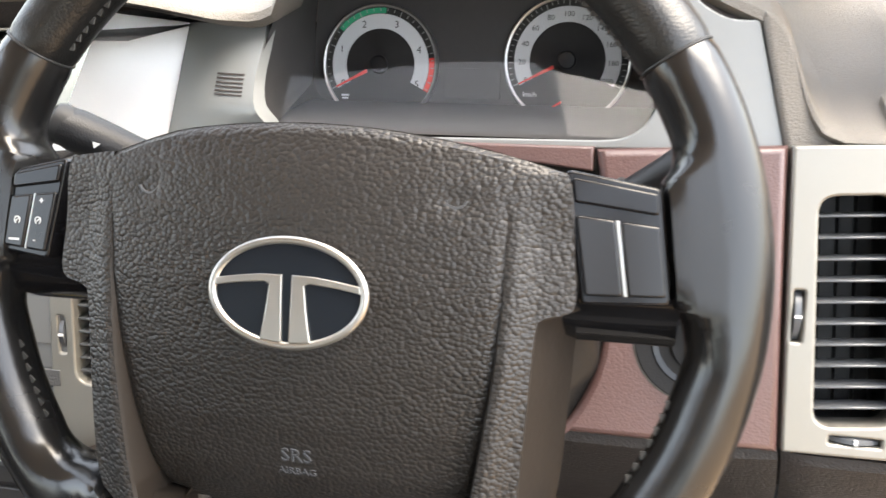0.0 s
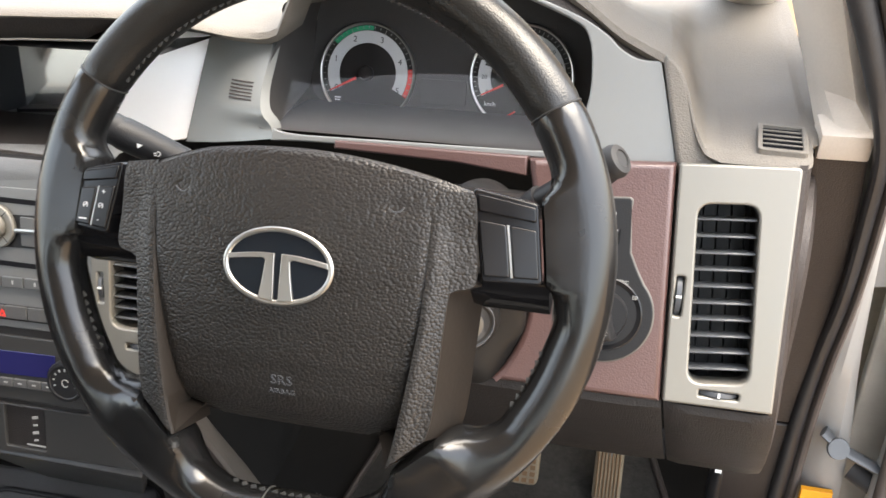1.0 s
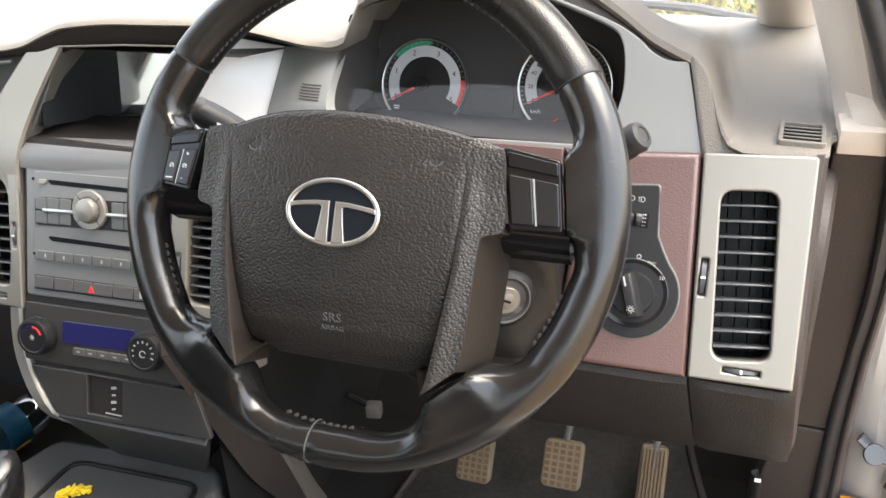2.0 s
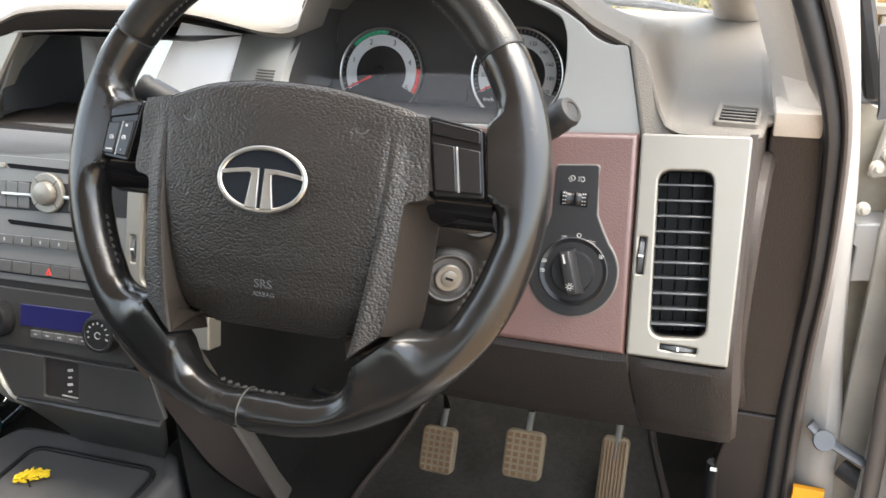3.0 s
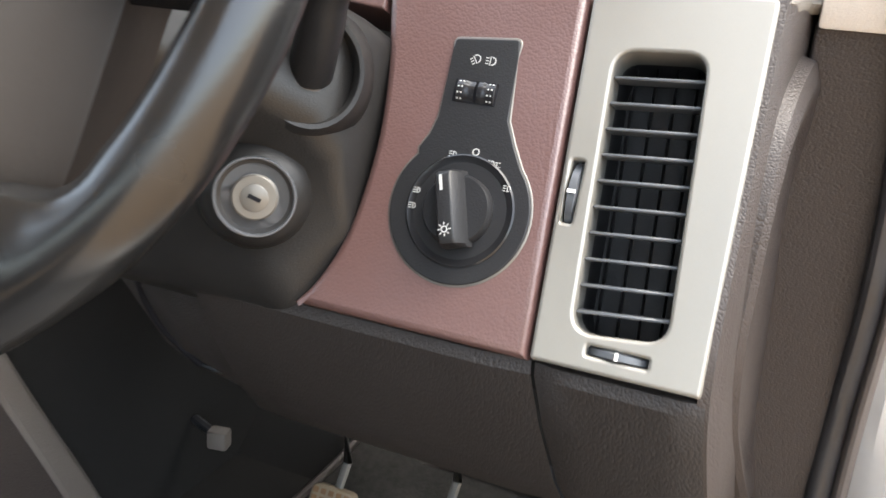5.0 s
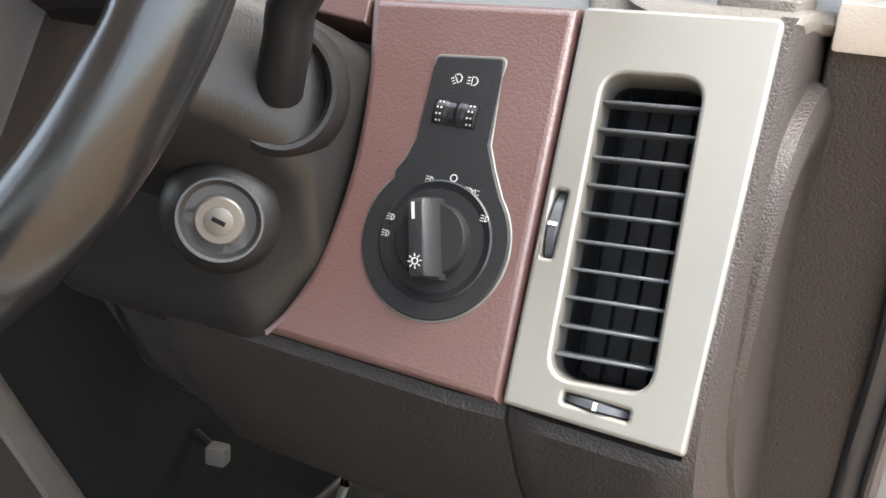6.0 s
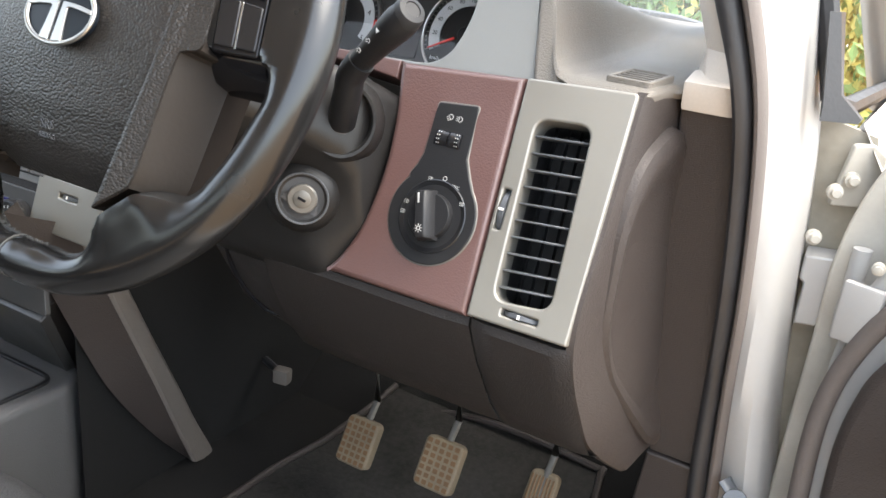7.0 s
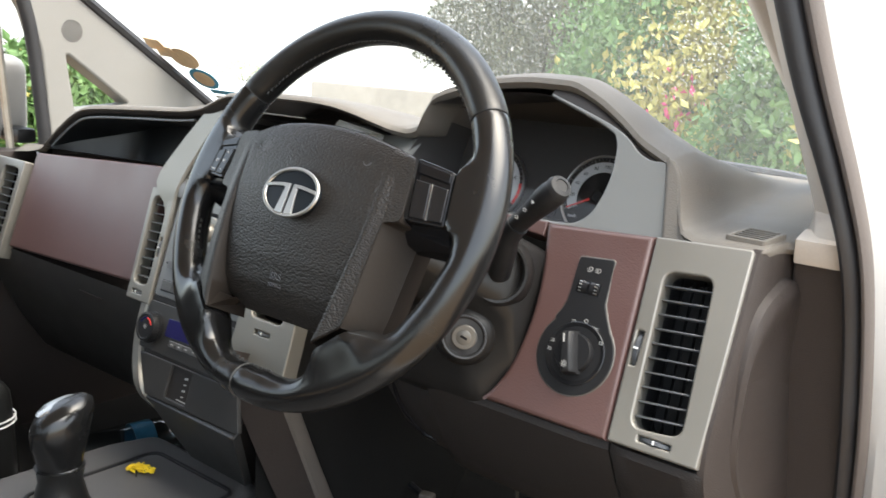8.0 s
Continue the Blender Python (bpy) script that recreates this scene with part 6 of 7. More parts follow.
def build_passenger_side():
    p = thing("passenger_dash", "mauve passenger dash panel under an open storage shelf", "dashboard panel")
    T = plane((0, 0.202, 0.911), 17)
    slab("trim_panel", fillet([(-0.957, -0.063), (-0.556, -0.046), (-0.548, 0.138), (-0.946, 0.113)], 0.004), -0.02, 0.002, M_PURPLE, p, T, bevel=0.004, label="mauve grained trim panel")
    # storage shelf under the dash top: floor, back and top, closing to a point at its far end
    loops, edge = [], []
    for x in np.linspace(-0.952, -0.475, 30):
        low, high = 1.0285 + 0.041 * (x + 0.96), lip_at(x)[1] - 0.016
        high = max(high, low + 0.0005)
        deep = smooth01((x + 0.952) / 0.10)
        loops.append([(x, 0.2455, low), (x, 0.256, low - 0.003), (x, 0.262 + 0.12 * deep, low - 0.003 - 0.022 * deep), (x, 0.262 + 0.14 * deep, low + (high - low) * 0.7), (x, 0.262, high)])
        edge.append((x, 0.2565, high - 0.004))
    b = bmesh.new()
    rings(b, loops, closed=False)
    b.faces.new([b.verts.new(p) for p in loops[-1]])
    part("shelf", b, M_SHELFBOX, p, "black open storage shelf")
    b = bmesh.new()
    tube(b, edge[1:-2], 0.0022, 8)
    part("shelf_rim", b, M_SHELF, p, "grey rolled rim of the shelf")
    b = bmesh.new()
    rings(b, [[(-1.07, 0.25, 1.008), (-1.01, 0.248, 1.014), (-0.958, 0.245, 1.024)], [(-1.08, 0.272, 1.016), (-1.01, 0.260, 1.022), (-0.957, 0.252, 1.031)], [(-1.08, 0.30, 1.018), (-1.0, 0.30, 1.025), (-0.955, 0.30, 1.033)]], closed=False)
    part("corner_pad", b, M_TOP, p)
    b = bmesh.new()
    prof = [(0.19, 0.85), (0.192, 0.83), (0.21, 0.78), (0.25, 0.70), (0.30, 0.62), (0.36, 0.58)]
    rings(b, [[(x, y, z - 0.012 * (-x - 0.5)) for y, z in prof] for x in (-1.07, -0.9, -0.7, -0.5)], closed=False)
    part("glovebox", b, M_PANEL, p, "dark glovebox lid")
    b = bmesh.new()
    box(b, (0.07, 0.004, 0.003), pose(-0.70, 0.196, 0.815, 0, 0, 0))
    part("glovebox_slot", b, M_BROWN, p)


build_passenger_side()

# ---- tunnel console ----


def build_console():
    c = thing("tunnel_console", "black console with a lidded tray and gear lever base", "console")
    b = bmesh.new()
    out = [(-0.555, 0.225), (-0.31, 0.235), (-0.288, 0.19), (-0.286, -0.60), (-0.58, -0.60), (-0.575, 0.15)]
    o = fillet(out[::-1], 0.03, 5)
    plate(b, o, 0.42, 0.612, (), 0.012, Matrix())
    part("console_body", b, M_CONSOLE, c, "black grained console")
    tray = fillet([(-0.497, 0.185), (-0.313, 0.190), (-0.313, -0.02), (-0.497, -0.02)], 0.02, 5)
    b = bmesh.new()
    ring = inset(tray if area2(tray) > 0 else tray[::-1], -0.004)
    inner = inset(tray if area2(tray) > 0 else tray[::-1], 0.002)
    plate(b, ring, 0.60, 0.6155, [inner], 0.0015)
    part("tray_rim", b, M_BLACK, c)
    b = bmesh.new()
    plate(b, inner, 0.60, 0.6125, (), 0.001)
    part("tray_lid", b, M_CONSOLE, c, "dark flat tray lid")
    return c


build_console()


def build_gear_lever():
    g = thing("gear_lever", "black leather gear lever with worn silver-topped knob", "gear lever")
    x, y, up = -0.410, -0.010, 0.014
    b = bmesh.new()
    lathe(b, [(0.055, 0.612), (0.045, 0.62), (0.034, 0.64), (0.027, 0.668), (0.029, 0.684), (0.031, 0.688)], Matrix.Translation((x, y, 0)), 28)
    part("boot", b, M_RIM, g, "black leather boot")
    b = bmesh.new()
    loops = []
    for z, rx, ry, dy in ((0.660, 0.022, 0.024, 0), (0.672, 0.024, 0.027, 0), (0.690, 0.025, 0.031, 0.0), (0.715, 0.0275, 0.038, 0.002), (0.735, 0.0275, 0.041, 0.004), (0.748, 0.024, 0.038, 0.006), (0.756, 0.017, 0.028, 0.008), (0.759, 0.007, 0.012, 0.009)):
        loops.append([(x + rx * math.cos(a), y + dy + ry * math.sin(a), z + up + 0.25 * (ry * math.sin(a)) * (z > 0.71)) for a in [2 * math.pi * j / 24 for j in range(24)]])
    rings(b, loops)
    part("knob", b, M_WORN, g, "worn black knob")
    b = bmesh.new()
    loops = []
    for s, dz in ((1.0, 0.0), (0.9, 0.0025), (0.4, 0.004)):
        loops.append([(x - 0.006 + 0.0165 * s * math.cos(a), y + 0.002 + 0.028 * s * math.sin(a), 0.7525 + up + dz + 0.25 * 0.028 * s * math.sin(a)) for a in [2 * math.pi * j / 24 for j in range(24)]])
    rings(b, loops)
    part("knob_top", b, M_CHROME, g, "silver knob cap")
    b = bmesh.new()
    lathe(b, [(0.0235, 0.66), (0.0275, 0.668), (0.0275, 0.672), (0.0225, 0.676)], Matrix.Translation((x, y, up)), 28)
    part("collar", b, M_SLAT, g, "worn grey rolled boot edge")


build_gear_lever()


def build_flower():
    f = thing("yellow_flower", "small wilted yellow flower on the tray lid", "flower")
    rnd = random.Random(4)
    for k in range(150):
        b = bmesh.new()
        along = rnd.uniform(-0.5, 0.5)
        thick = math.cos(along * 2.6)
        m = Matrix.Translation((-0.458 + along * 0.030, 0.131 + along * 0.020 + rnd.uniform(-0.0045, 0.0045) * thick, 0.6155 + rnd.uniform(0, 0.0085) * thick)) @ Euler((rnd.uniform(-0.5, 0.5), rnd.uniform(-0.5, 0.3), rnd.gauss(0.5, 0.5))).to_matrix().to_4x4()
        rows = [[m @ Vector((x, sgn * w, 0.0012 * math.sin(x * 380) - 0.0006 * abs(sgn))) for sgn in (-1, 0, 1)] for x, w in ((-0.001, 0.0006), (0.002, 0.0016), (0.0055, 0.0019), (0.0082, 0.0006))]
        rings(b, rows, closed=False)
        part("petal", b, M_YELLOW, f)
    b = bmesh.new()
    tube(b, [(-0.460, 0.129, 0.6165), (-0.446, 0.119, 0.6145)], 0.0013, 6)
    part("stalk", b, M_BLACK, f)


build_flower()

# ---- pedals, mat and floor ----


def build_pedal(name, corners, y, lean, label, grid):
    p = thing(name, label, "pedal", "foot pedals")
    x0, x1, z0, z1 = corners
    P = plane(((x0 + x1) / 2, y, (z0 + z1) / 2), lean)
    w, h = (x1 - x0) / 2, (z1 - z0) / 2 / math.cos(radians(lean))
    out = fillet([(-w, -h), (w, -h), (w * 1.02, h), (-w * 0.98, h)], 0.010, 5)
    slab("pad", out, -0.016, 0.0, M_PEDAL, p, P, bevel=0.004, label="worn grey rubber pad", back=True)
    if grid:
        nx, ny = 5, 7
        for i in range(nx):
            for j in range(ny):
                b = bmesh.new()
                cx, cyy = -w + 2 * w * (i + 0.75) / (nx + 0.5), -h + 2 * h * (j + 0.75) / (ny + 0.5)
                a, c = 2 * w / (nx + 0.5) * 0.34, 2 * h / (ny + 0.5) * 0.34
                plate(b, roundrect(cx - a, cyy - c, cx + a, cyy + c, 0.001, 2), -0.002, 0.0006, (), 0.0002, P)
                part("tread", b, M_PEDALHOLE, p)
    else:
        for i in range(7):
            b = bmesh.new()
            cx = -w + 2 * w * (i + 1) / 8
            box(b, (0.0022, 2 * h * 0.86, 0.003), P @ pose(cx, 0, 0.0008), 0.0008, 1)
            part("tread", b, M_PEDALHOLE, p)
    b = bmesh.new()
    xc = (x0 + x1) / 2
    tube(b, [(xc, y + 0.012, z1 - 0.03), (xc + 0.004, y + 0.04, z1 + 0.02), (xc + 0.004, y + 0.03, z1 + 0.10), (xc, y + 0.02, z1 + 0.22)], 0.0055, 8, 0.8)
    part("arm", b, M_BARREL, p, "worn steel arm")


build_pedal("clutch_pedal", (-0.066, -0.014, 0.472, 0.532), 0.461, 28, "worn clutch pedal with a chequered rubber pad", True)
build_pedal("brake_pedal", (0.061, 0.118, 0.490, 0.551), 0.463, 28, "worn brake pedal with a chequered rubber pad", True)
build_pedal("accelerator_pedal", (0.192, 0.232, 0.434, 0.522), 0.516, 30, "ribbed accelerator pedal with grey rubber pad", False)


def build_floor_mat():
    m = thing("floor_mat", "dusty dark rubber mat with a raised taupe edge", "floor mat")
    b = bmesh.new()
    out = fillet([(-0.155, -0.20), (0.32, -0.20), (0.315, 0.45), (0.24, 0.66), (-0.10, 0.66), (-0.15, 0.45)], 0.04, 5)
    loops = []
    prof = lambda y: 0.424 + max(0, y - 0.50) * 0.3
    rows = np.linspace(-0.2, 0.665, 19)
    for y in rows:
        t = smooth01((y - 0.40) / 0.3)
        x0, x1 = -0.155 + 0.05 * t, 0.32 - 0.07 * t
        loops.append([(x0 + (x1 - x0) * k / 14, y, prof(y) + 0.001 * math.sin(k * 2.1 + y * 30)) for k in range(15)])
    rings(b, loops, closed=False)
    part("sheet", b, M_MAT, m, "dusty rubber sheet")
    b = bmesh.new()
    tube(b, spline([(-0.108, 0.625, 0.440), (-0.06, 0.65, 0.452), (0.0, 0.66, 0.470), (0.08, 0.662, 0.482), (0.16, 0.662, 0.482), (0.26, 0.662, 0.476)], 4), 0.0055, 8)
    part("edge", b, M_BROWN, m, "raised taupe edge")
    for sx in (0, 1):
        b = bmesh.new()
        tube(b, [(lp[0][0] if sx == 0 else lp[-1][0], lp[0][1], lp[0][2] + 0.004) for lp in loops], 0.0055, 8)
        part("edge", b, M_BROWN, m, "raised taupe edge")


build_floor_mat()


def build_stop():
    o = thing("pedal_stop", "small dull grey stop on the tunnel side", "bracket")
    b = bmesh.new()
    box(b, (0.025, 0.019, 0.024), pose(-0.217, 0.509, 0.521, 0, 0, 12), 0.004)
    part("block", b, M_TRIM, o)
    b = bmesh.new()
    tube(b, [(-0.27, 0.53, 0.521), (-0.222, 0.512, 0.521)], 0.006, 8)
    part("pin", b, M_SEAL, o)


build_stop()


def build_release():
    r = thing("bonnet_release", "black bonnet release lever on the kick panel", "lever")
    b = bmesh.new()
    tube(b, [(0.347, 0.455, 0.575), (0.347, 0.462, 0.53), (0.350, 0.468, 0.46)], 0.009, 10, 0.8)
    part("handle", b, M_BLACK, r)
    b = bmesh.new()
    box(b, (0.008, 0.001, 0.005), pose(0.347, 0.4475, 0.569, -10, 0, 0))
    part("symbol", b, M_WHITE, r)


build_release()


def build_bottle():
    o = thing("water_bottle", "clear plastic bottle with blue label lying in the footwell", "bottle")
    M = Matrix.Translation((-0.815, 0.35, 0.468)) @ Vector((0.20, 0.9, 0.02)).to_track_quat("Z", "Y").to_matrix().to_4x4()
    b = bmesh.new()
    lathe(b, [(0.030, -0.11), (0.038, -0.105), (0.038, -0.02), (0.036, -0.01), (0.038, 0.0), (0.038, 0.05), (0.030, 0.085), (0.014, 0.11), (0.014, 0.125)], M, 28)
    part("bottle_body", b, M_PET, o, "clear crinkled plastic")
    b = bmesh.new()
    lathe(b, [(0.0386, -0.012), (0.0386, 0.028)], M, 28)
    part("bottle_label", b, M_LABEL, o, "blue wrap label")
    b = bmesh.new()
    plate(b, circle(0, 0, 0.013, 20, ry=0.010), -0.001, 0.0012, (), 0, M @ pose(-0.0275, -0.0275, 0.012, 0, 90, 45) @ Matrix.Rotation(radians(180), 4, "X"))
    part("label_patch", b, M_ORANGE, o)
    b = bmesh.new()
    lathe(b, [(0.016, 0.115), (0.016, 0.135), (0.0, 0.136)], M, 20)
    part("bottle_cap", b, M_BLUE, o)


M_PET = glass("clear_plastic", (0.72, 0.78, 0.80), 4.0)
M_LABEL = material("bottle_label", (0.012, 0.09, 0.16), 0.35, vary=0.3, stain=0.5, stain_scale=40)
M_BLUE = material("blue_label", (0.015, 0.20, 0.33), 0.35, vary=0.2, stain=0.4, stain_scale=40)
build_bottle()


def build_wrapper():
    o = thing("plastic_wrapper", "crumpled clear plastic bottle beside the gear lever", "plastic bottle")
    rnd = random.Random(12)
    b = bmesh.new()
    loops = []
    for k in range(15):
        z = -0.09 + 0.18 * k / 14
        loops.append([Vector((-0.675, 0.075, 0.52)) + Vector(((0.030 + rnd.uniform(-0.009, 0.006)) * math.cos(a), z + rnd.uniform(-0.004, 0.004), (0.030 + rnd.uniform(-0.009, 0.006)) * math.sin(a))) for a in [2 * math.pi * j / 14 for j in range(14)]])
    rings(b, loops)
    part("bottle_body", b, M_PET, o, smooth=False)


build_wrapper()


def fillet3(c, half, r, z):
    """A rounded rectangle as a closed line at height z."""
    q = fillet([(-half[0], -half[1]), (half[0], -half[1]), (half[0], half[1]), (-half[0], half[1])], r, 5)
    return [(c[0] + x, c[1] + y, z + 0.05 * y) for x, y in q + q[:1]]


def build_seat():
    s = thing("front_seat", "black passenger seat with pale stitched edges", "seat")
    b = bmesh.new()
    box(b, (0.42, 0.54, 0.20), pose(-0.865, -0.21, 0.605, 3, 0, 0), 0.045, 4)
    part("cushion", b, M_RIM, s, "black seat cushion")
    for z in (0.634, 0.642):
        b = bmesh.new()
        tube(b, fillet3((-0.865, -0.21), (0.2115, 0.2715), 0.045, z), 0.0014, 6)
        part("stitching", b, M_DIAL, s, "pale seam thread")
    b = bmesh.new()
    box(b, (0.40, 0.14, 0.62), pose(-0.86, -0.68, 0.86, -52, 0, 0), 0.05, 4)
    part("backrest", b, M_RIM, s)


build_seat()


def build_driver_seat():
    s = thing("driver_seat", "dark grey leather driver's seat cushion", "seat")
    b = bmesh.new()
    box(b, (0.48, 0.52, 0.17), pose(0.03, -0.205, 0.535, 3, 0, 0), 0.05, 4)
    part("cushion", b, M_SEAT, s)
    b = bmesh.new()
    box(b, (0.40, 0.40, 0.05), pose(0.03, -0.22, 0.435), 0.01)
    part("seat_base", b, M_SEAL, s, "black seat base")


build_driver_seat()

# ---- driver's door, swung open ----


def build_door():
    d = thing("driver_door", "silver-white driver's door swung open, brown trim inside", "car door")
    # s runs from the hinge to the lock, z up, and the third axis faces the cabin side
    a = radians(70)
    along, face = Vector((math.sin(a), -math.cos(a), 0)), Vector((-math.cos(a), -math.sin(a), 0))
    HG = Matrix.Translation((0.490, 0.400, 0)) @ Matrix(((along.x, 0, face.x, 0), (along.y, 0, face.y, 0), (0, 1, 0, 0), (0, 0, 0, 1)))

    def at(s, z, n):
        return HG @ Vector((s, z, n))

    skin = spline([(0.012, 0.40), (0.014, 0.70), (0.013, 0.80), (0.016, 0.88), (0.028, 0.93), (0.060, 0.985), (0.13, 1.02), (0.22, 1.03)], 5) + [(0.95, 1.035), (0.95, 0.40)]
    slab("door_shell", skin, -0.11, -0.006, M_BODY, d, HG, bevel=0.006, label="silver-white painted door shell", back=True)
    line = spline([(0.95, 0.47, 0), (0.20, 0.44, 0), (0.06, 0.47, 0), (0.034, 0.56, 0), (0.027, 0.68, 0), (0.022, 0.765, 0), (0.024, 0.82, 0), (0.034, 0.865, 0), (0.054, 0.912, 0), (0.09, 0.96, 0), (0.16, 1.0, 0), (0.95, 1.02, 0)], 6)
    b = bmesh.new()
    tube(b, [at(p[0], p[1], 0.0) for p in line], 0.0095, 10, up=tuple(face))
    part("door_seal", b, M_SEAL2, d, "dark brown rubber seal")
    trim = spline([(0.075, 0.50), (0.056, 0.60), (0.050, 0.70), (0.046, 0.785), (0.052, 0.838), (0.064, 0.875), (0.10, 0.93), (0.17, 0.975)], 5) + [(0.92, 1.0), (0.92, 0.50)]
    slab("door_trim", trim, -0.01, 0.022, M_BROWN, d, HG, bevel=0.012, label="brown-grey inner trim")
    b = bmesh.new()
    plate(b, fillet([(0.10, 0.80), (0.60, 0.82), (0.60, 0.86), (0.11, 0.84)], 0.01), 0.02, 0.045, (), 0.008, HG)
    part("arm_pull", b, M_LOWER, d)
    # sill of the window and mirror foot
    b = bmesh.new()
    tube(b, [at(0.03, 1.0, -0.06), at(0.10, 1.045, -0.06), at(0.30, 1.05, -0.06)], 0.022, 10)
    part("mirror_foot", b, M_BLACK, d, "black mirror foot")
    g = bmesh.new()
    rings(g, [[at(0.25, 1.04, -0.05), at(0.93, 1.04, -0.05)], [at(0.35, 1.45, 0.03), at(0.85, 1.5, 0.03)]], closed=False)
    g = part("window_pane", g, M_GLASS, d, "door window glass")
    g.visible_shadow = False
    # hinge: body leaf, knuckle, door leaf with bolts
    b = bmesh.new()
    plate(b, fillet([(-0.013, -0.037), (0.021, -0.033), (0.016, 0.037), (-0.018, 0.034), (-0.018, 0.010), (-0.013, 0.006)], 0.002, 2), -0.035, 0.0, (), 0.0025, Matrix.Translation((0.476, 0.462, 0.8905)) @ plane((0, 0, 0), 0, 4))
    hinge = part("hinge", b, M_BODY, d, "painted steel hinge")
    b = bmesh.new()
    tube(b, [(0.506, 0.438, 0.862), (0.506, 0.438, 0.950)], 0.0085, 14, up=(1, 0, 0))
    part("hinge_pin", b, M_BODY, hinge)
    b = bmesh.new()
    box(b, (0.035, 0.055, 0.010), HG @ pose(0.030, 0.905, 0.0), 0.003)
    part("hinge_leaf", b, M_BODY, hinge)
    for x, y, z in ((0.523, 0.392, 0.948), (0.519, 0.392, 0.868)):
        b = bmesh.new()
        lathe(b, [(0.0055, -0.006), (0.0055, 0.001), (0.0036, 0.0015), (0.0036, 0.0035), (0, 0.004)], Matrix.Translation((x, y, z)) @ pose(0, 0, 0, 90, 0, 0), 12)
        part("bolt", b, M_POST, hinge)
    # check strap
    b = bmesh.new()
    tube(b, [(0.444, 0.410, 0.690), (0.462, 0.403, 0.675), (0.50, 0.402, 0.656), (0.56, 0.402, 0.632)], 0.0095, 10, 0.5)
    lathe(b, [(0.004, -0.003), (0.012, -0.003), (0.013, 0.0), (0.012, 0.003), (0.004, 0.003)], plane((0.460, 0.398, 0.677), 30, 10), 20)
    part("check_strap", b, M_SLAT, d, "steel door check strap")
    b = bmesh.new()
    tube(b, [(0.49, 0.43, 0.62), (0.52, 0.41, 0.612), (0.56, 0.40, 0.60)], 0.012, 12)
    part("cable_boot", b, M_SEAL, d, "black cable boot")
    b = bmesh.new()
    plate(b, [(-0.018, -0.04), (0.018, -0.04), (0.018, 0.004), (-0.018, 0.004)], -0.004, 0.003, (), 0.001, plane((0.460, 0.428, 0.578), 0))
    part("sticker", b, M_ORANGE, d, "orange sticker on the jamb")


build_door()

def build_stickers():
    W = Matrix.Translation((0, 0.766, 1.035)) @ Matrix(((1, 0, 0, 0), (0, -0.733, -0.680, 0), (0, 0.680, -0.733, 0), (0, 0, 0, 1)))
    up = lambda z: (z - 1.035) / 0.680
    for x, z, rx, ry, ring, label in ((-1.008, 1.204, 0.044, 0.029, M_TAN, "round tan paper sticker"), (-0.997, 1.164, 0.044, 0.030, M_BLUE, "round sticker with a blue border")):
        t = thing("sticker", label + " on the windscreen", "sticker", "windscreen stickers")
        b = bmesh.new()
        plate(b, circle(x, up(z), rx, 32, ry=ry), 0.004, 0.0046, (), 0, W)
        part("border", b, ring, t)
        b = bmesh.new()
        plate(b, circle(x, up(z), rx * 0.72, 32, ry=ry * 0.72), 0.0046, 0.0052, (), 0, W)
        part("centre", b, M_TAN, t)
    t = thing("sticker", "blue and white strip sticker on the windscreen", "sticker", "windscreen stickers")
    for z, mat in ((1.138, M_BLUE), (1.126, M_WHITE), (1.111, M_BLUE)):
        b = bmesh.new()
        plate(b, [(-1.005, up(z) - 0.006), (-0.905, up(z) - 0.006), (-0.905, up(z) + 0.006), (-1.010, up(z) + 0.006)], 0.004, 0.0046, (), 0, W)
        part("band", b, mat, t)
    for k in range(2):
        t = thing("sticker", "folded tan paper slip on the windscreen", "sticker", "windscreen stickers")
        b = bmesh.new()
        plate(b, [(-1.105 + 0.02 * k, up(1.222 - 0.014 * k)), (-1.040 + 0.02 * k, up(1.218 - 0.014 * k)), (-1.047 + 0.02 * k, up(1.238 - 0.014 * k)), (-1.096 + 0.02 * k, up(1.243 - 0.014 * k))], 0.004, 0.006, (), 0, W)
        part("slip", b, M_TAN, t)


M_TAN = material("tan_paper", (0.50, 0.36, 0.22), 0.8, vary=0.2, stain=0.2, stain_scale=60)
build_stickers()


def build_mirror():
    m = thing("side_mirror", "silver-white mirror housing outside the far window", "mirror")
    b = bmesh.new()
    box(b, (0.20, 0.10, 0.17), pose(-1.28, 0.30, 1.10, 0, 0, -8), 0.04, 4)
    part("housing", b, M_BODY, m, "silver-white rounded housing")
    b = bmesh.new()
    box(b, (0.08, 0.04, 0.03), pose(-1.16, 0.30, 1.03), 0.01)
    part("arm", b, M_BLACK, m)


build_mirror()

# ---- outside ----
M_EARTH = material("ochre_ground", (0.25, 0.165, 0.090), 0.9, grain=0.4, scale=40, vary=0.2, stain=0.2, stain_scale=1.5)
M_LEAF = material("leaf_green", (0.10, 0.19, 0.055), 0.55, vary=0.3, stain=0.3, stain_scale=3)
M_LEAFY = material("leaf_yellow", (0.38, 0.35, 0.10), 0.55, vary=0.3, stain=0.3, stain_scale=3)
M_OLIVE = material("leaf_olive", (0.10, 0.11, 0.06), 0.6, vary=0.3, stain=0.3, stain_scale=3)
M_OCHRE = material("ochre_plaster", (0.62, 0.36, 0.14), 0.85, grain=0.3, scale=60, vary=0.1, stain=0.15, stain_scale=1.5)
M_PALE = material("pale_concrete", (0.48, 0.46, 0.42), 0.85, grain=0.3, scale=40, vary=0.1, stain=0.15, stain_scale=1.0)
M_PINK = material("pink_bloom", (0.60, 0.08, 0.20), 0.6, vary=0.3)
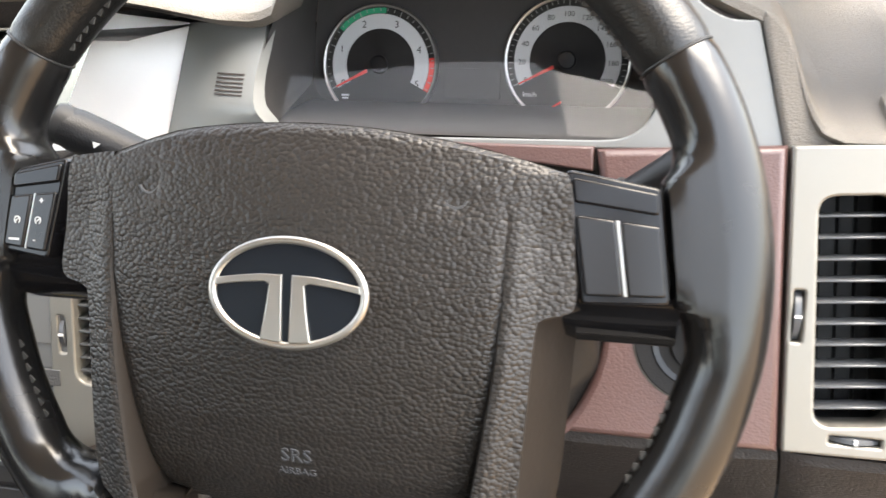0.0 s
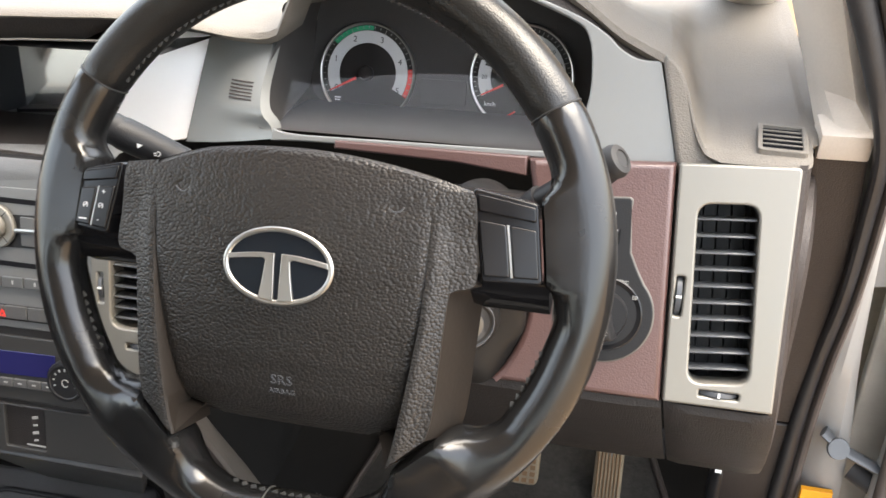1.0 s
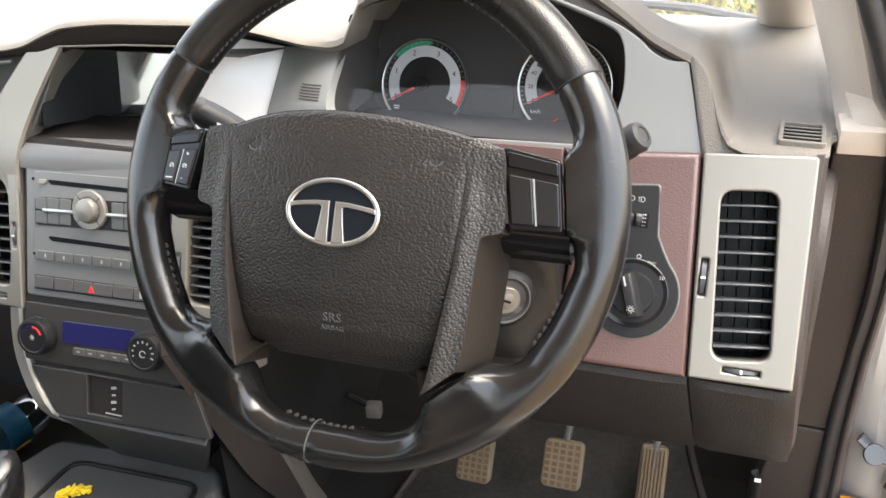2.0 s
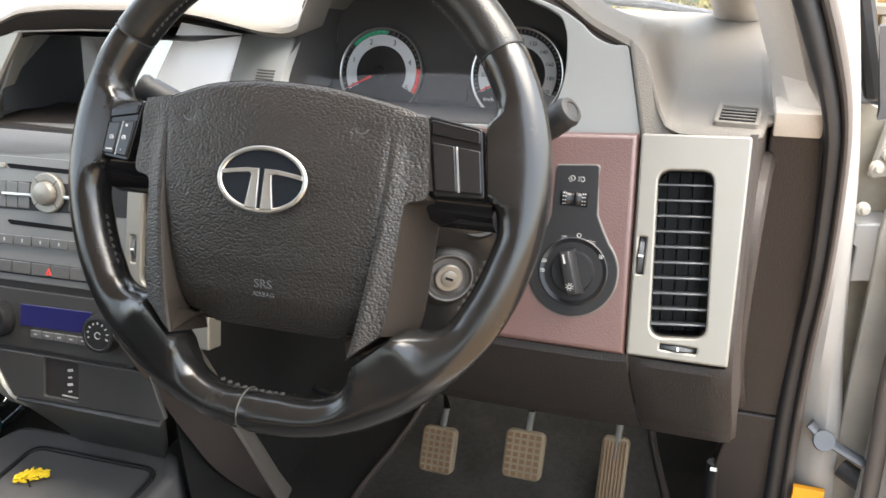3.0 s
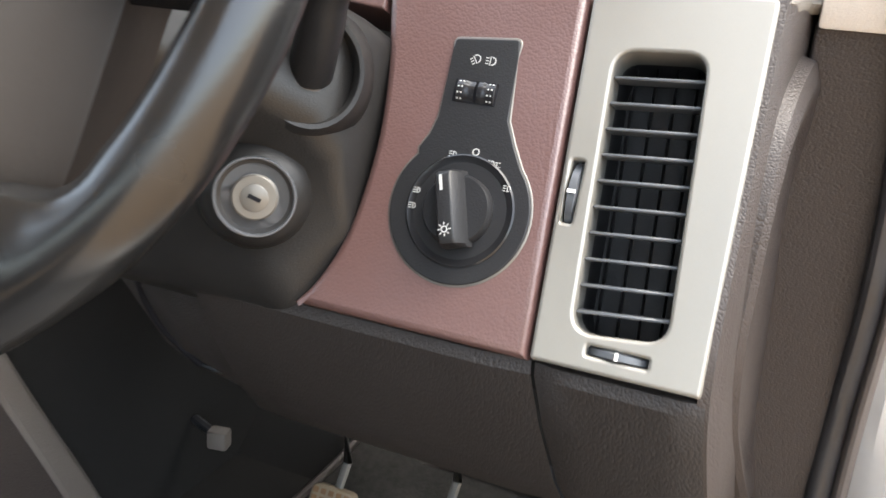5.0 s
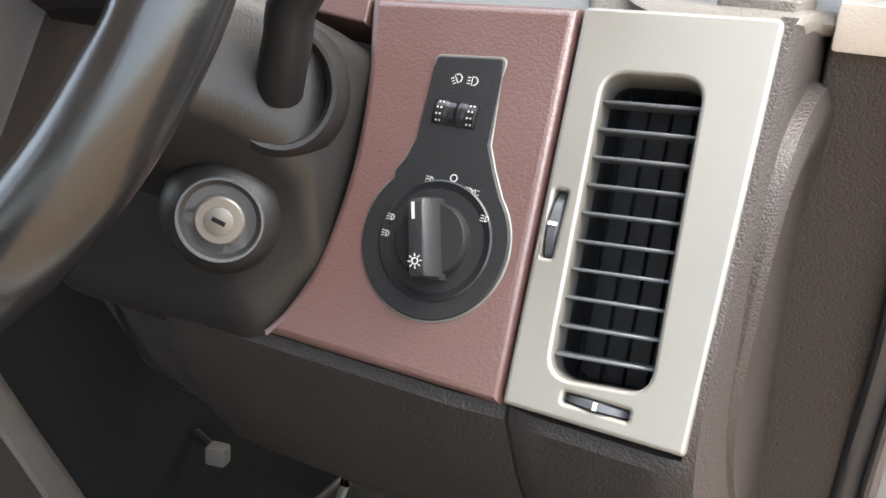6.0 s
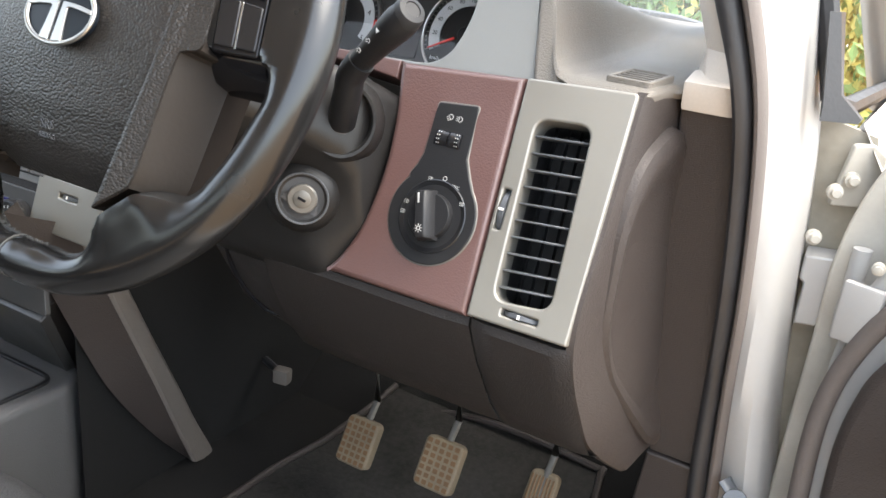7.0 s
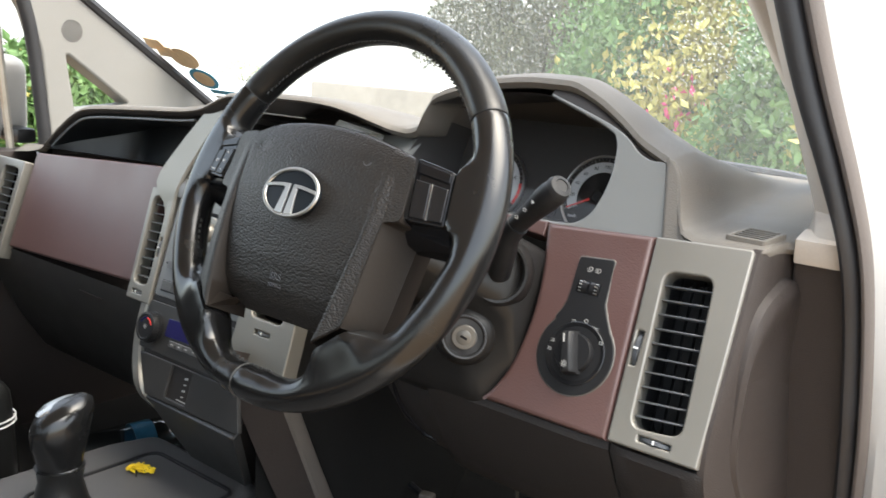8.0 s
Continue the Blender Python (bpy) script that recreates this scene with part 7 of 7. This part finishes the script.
M_STONE = material("stone_wall", (0.30, 0.27, 0.22), 0.9, grain=1.0, scale=18, vary=0.3, stain=0.4, stain_scale=1.2)

b = bmesh.new()
box(b, (120, 120, 0.1), pose(0, 0, -0.05))
tagged(part("ground", b, M_EARTH), "ochre earth yard", "ground", kind="structure")


b = bmesh.new()
box(b, (60, 60, 0.02), pose(-29.8, 31.8, 0.002))
tagged(part("pavement", b, M_PALE), "pale concrete drive in front of the car", "pavement", kind="structure")


def build_bush(name, centre, size, count, seed, mats, label):
    o = thing(name, label, "bush")
    rnd = random.Random(seed)
    bins = [([], []) for _ in mats]
    for k in range(int(count * 2.4)):
        while True:
            p = Vector((rnd.uniform(-1, 1), rnd.uniform(-1, 1), rnd.uniform(-1, 1)))
            if 0.35 < p.length < 1 + 0.18 * math.sin(7 * p.x + seed) * math.cos(5 * p.z):
                break
        q = Vector(centre) + Vector((p.x * size[0], p.y * size[1], p.z * size[2]))
        if q.z < 0.02:
            continue
        # leaves of one colour keep together in clumps
        f = 0.5 + 0.2 * (math.sin(4.3 * q.x + seed) + math.sin(5.1 * q.z + 2 * seed) * math.cos(3.3 * q.y)) + rnd.uniform(-0.16, 0.16)
        total, pick = 0.0, len(mats) - 1
        for i, (_, share) in enumerate(mats):
            total += share
            if f < total:
                pick = i
                break
        vs, fs = bins[pick]
        R = Euler((rnd.uniform(0, 6.3), rnd.uniform(0, 6.3), rnd.uniform(0, 6.3))).to_matrix()
        L = rnd.uniform(0.03, 0.08)
        i = len(vs)
        for c in ((0, 0, 0), (0.45, 0.26, 0.05), (1, 0, 0), (0.45, -0.26, 0.05)):
            vs.append(q + R @ (Vector(c) * L))
        fs.append((i, i + 1, i + 2, i + 3))
    for (mat, _), (vs, fs) in zip(mats, bins):
        me = bpy.data.meshes.new("foliage")
        me.from_pydata(vs, [], fs)
        me.materials.append(mat)
        ob = new("foliage", me)
        ob.parent = o
        tagged(ob, kind="stuff")
    b = bmesh.new()
    for k in range(5):
        a = k * 1.3
        tube(b, [(centre[0] + 0.1 * math.cos(a), centre[1] + 0.1 * math.sin(a), 0), (centre[0] + 0.4 * size[0] * math.cos(a), centre[1] + 0.4 * size[1] * math.sin(a), centre[2] + 0.3 * size[2])], lambda t: 0.03 * (1 - 0.7 * t), 6)
    part("stems", b, M_BROWN, o)


build_bush("shrub", (-1.5, 4.6, 0.95), (1.0, 0.8, 1.15), 15000, 1, ((M_LEAF, 0.55), (M_LEAFY, 0.42), (M_PINK, 0.01)), "green and yellow flowering garden shrub")
build_bush("shrub", (-0.35, 3.9, 0.85), (0.8, 0.7, 1.05), 13000, 2, ((M_LEAF, 0.55), (M_LEAFY, 0.42), (M_PINK, 0.01)), "yellow-green garden shrub with pink blooms")
build_bush("shrub", (-0.2, 6.8, 1.5), (1.0, 0.8, 1.7), 7000, 5, ((M_LEAF, 0.7), (M_LEAFY, 0.28)), "tall dense green garden shrub")
build_bush("shrub", (-33.0, 26.0, 0.45), (2.2, 1.5, 0.62), 1500, 3, ((M_LEAF, 0.6), (M_LEAFY, 0.35)), "low yellow-green garden shrub")
build_bush("shrub", (-2.2, 7.4, 1.5), (2.0, 0.7, 1.9), 22000, 8, ((M_LEAF, 0.6), (M_OLIVE, 0.4)), "tall dark green garden hedge")
build_bush("shrub", (-3.4, 1.42, 0.62), (0.5, 0.42, 0.60), 7000, 6, ((M_LEAF, 0.6), (M_LEAFY, 0.4)), "yellow-green shrub beside the far side of the car")
build_bush("shrub", (-5.0, 8.2, 2.1), (1.9, 0.9, 1.1), 16000, 4, ((M_OLIVE, 1.0),), "dark olive tree crown behind the wall")
b = bmesh.new()
box(b, (2.6, 0.25, 1.0), pose(-5.3, 6.2, 0.5), 0.03)
tagged(part("wall_garden", b, M_STONE), "weathered stone garden wall", "wall", kind="structure")
b = bmesh.new()
box(b, (5.0, 0.25, 3.0), pose(3.6, 6.9, 1.5), 0.02)
tagged(part("wall_house", b, M_OCHRE), "ochre plastered house wall", "wall", kind="structure")


def build_plinth():
    p = thing("brick_plinth", "weathered brick plinth with an iron grille above", "plinth")
    rnd = random.Random(9)
    for r in range(3):
        for k in range(9):
            b = bmesh.new()
            box(b, (0.21, 0.16, 0.065), pose(1.35 + 0.225 * k + 0.11 * (r % 2), 6.62, 0.035 + 0.075 * r, 0, 0, rnd.uniform(-3, 3)), 0.006, 1)
            part("brick", b, M_STONE, p)
    for k in range(9):
        b = bmesh.new()
        tube(b, [(1.45 + 0.2 * k, 6.70, 0.22), (1.45 + 0.2 * k, 6.70, 1.3)], 0.012, 6, up=(1, 0, 0))
        part("bar", b, M_SEAL, p)


build_plinth()
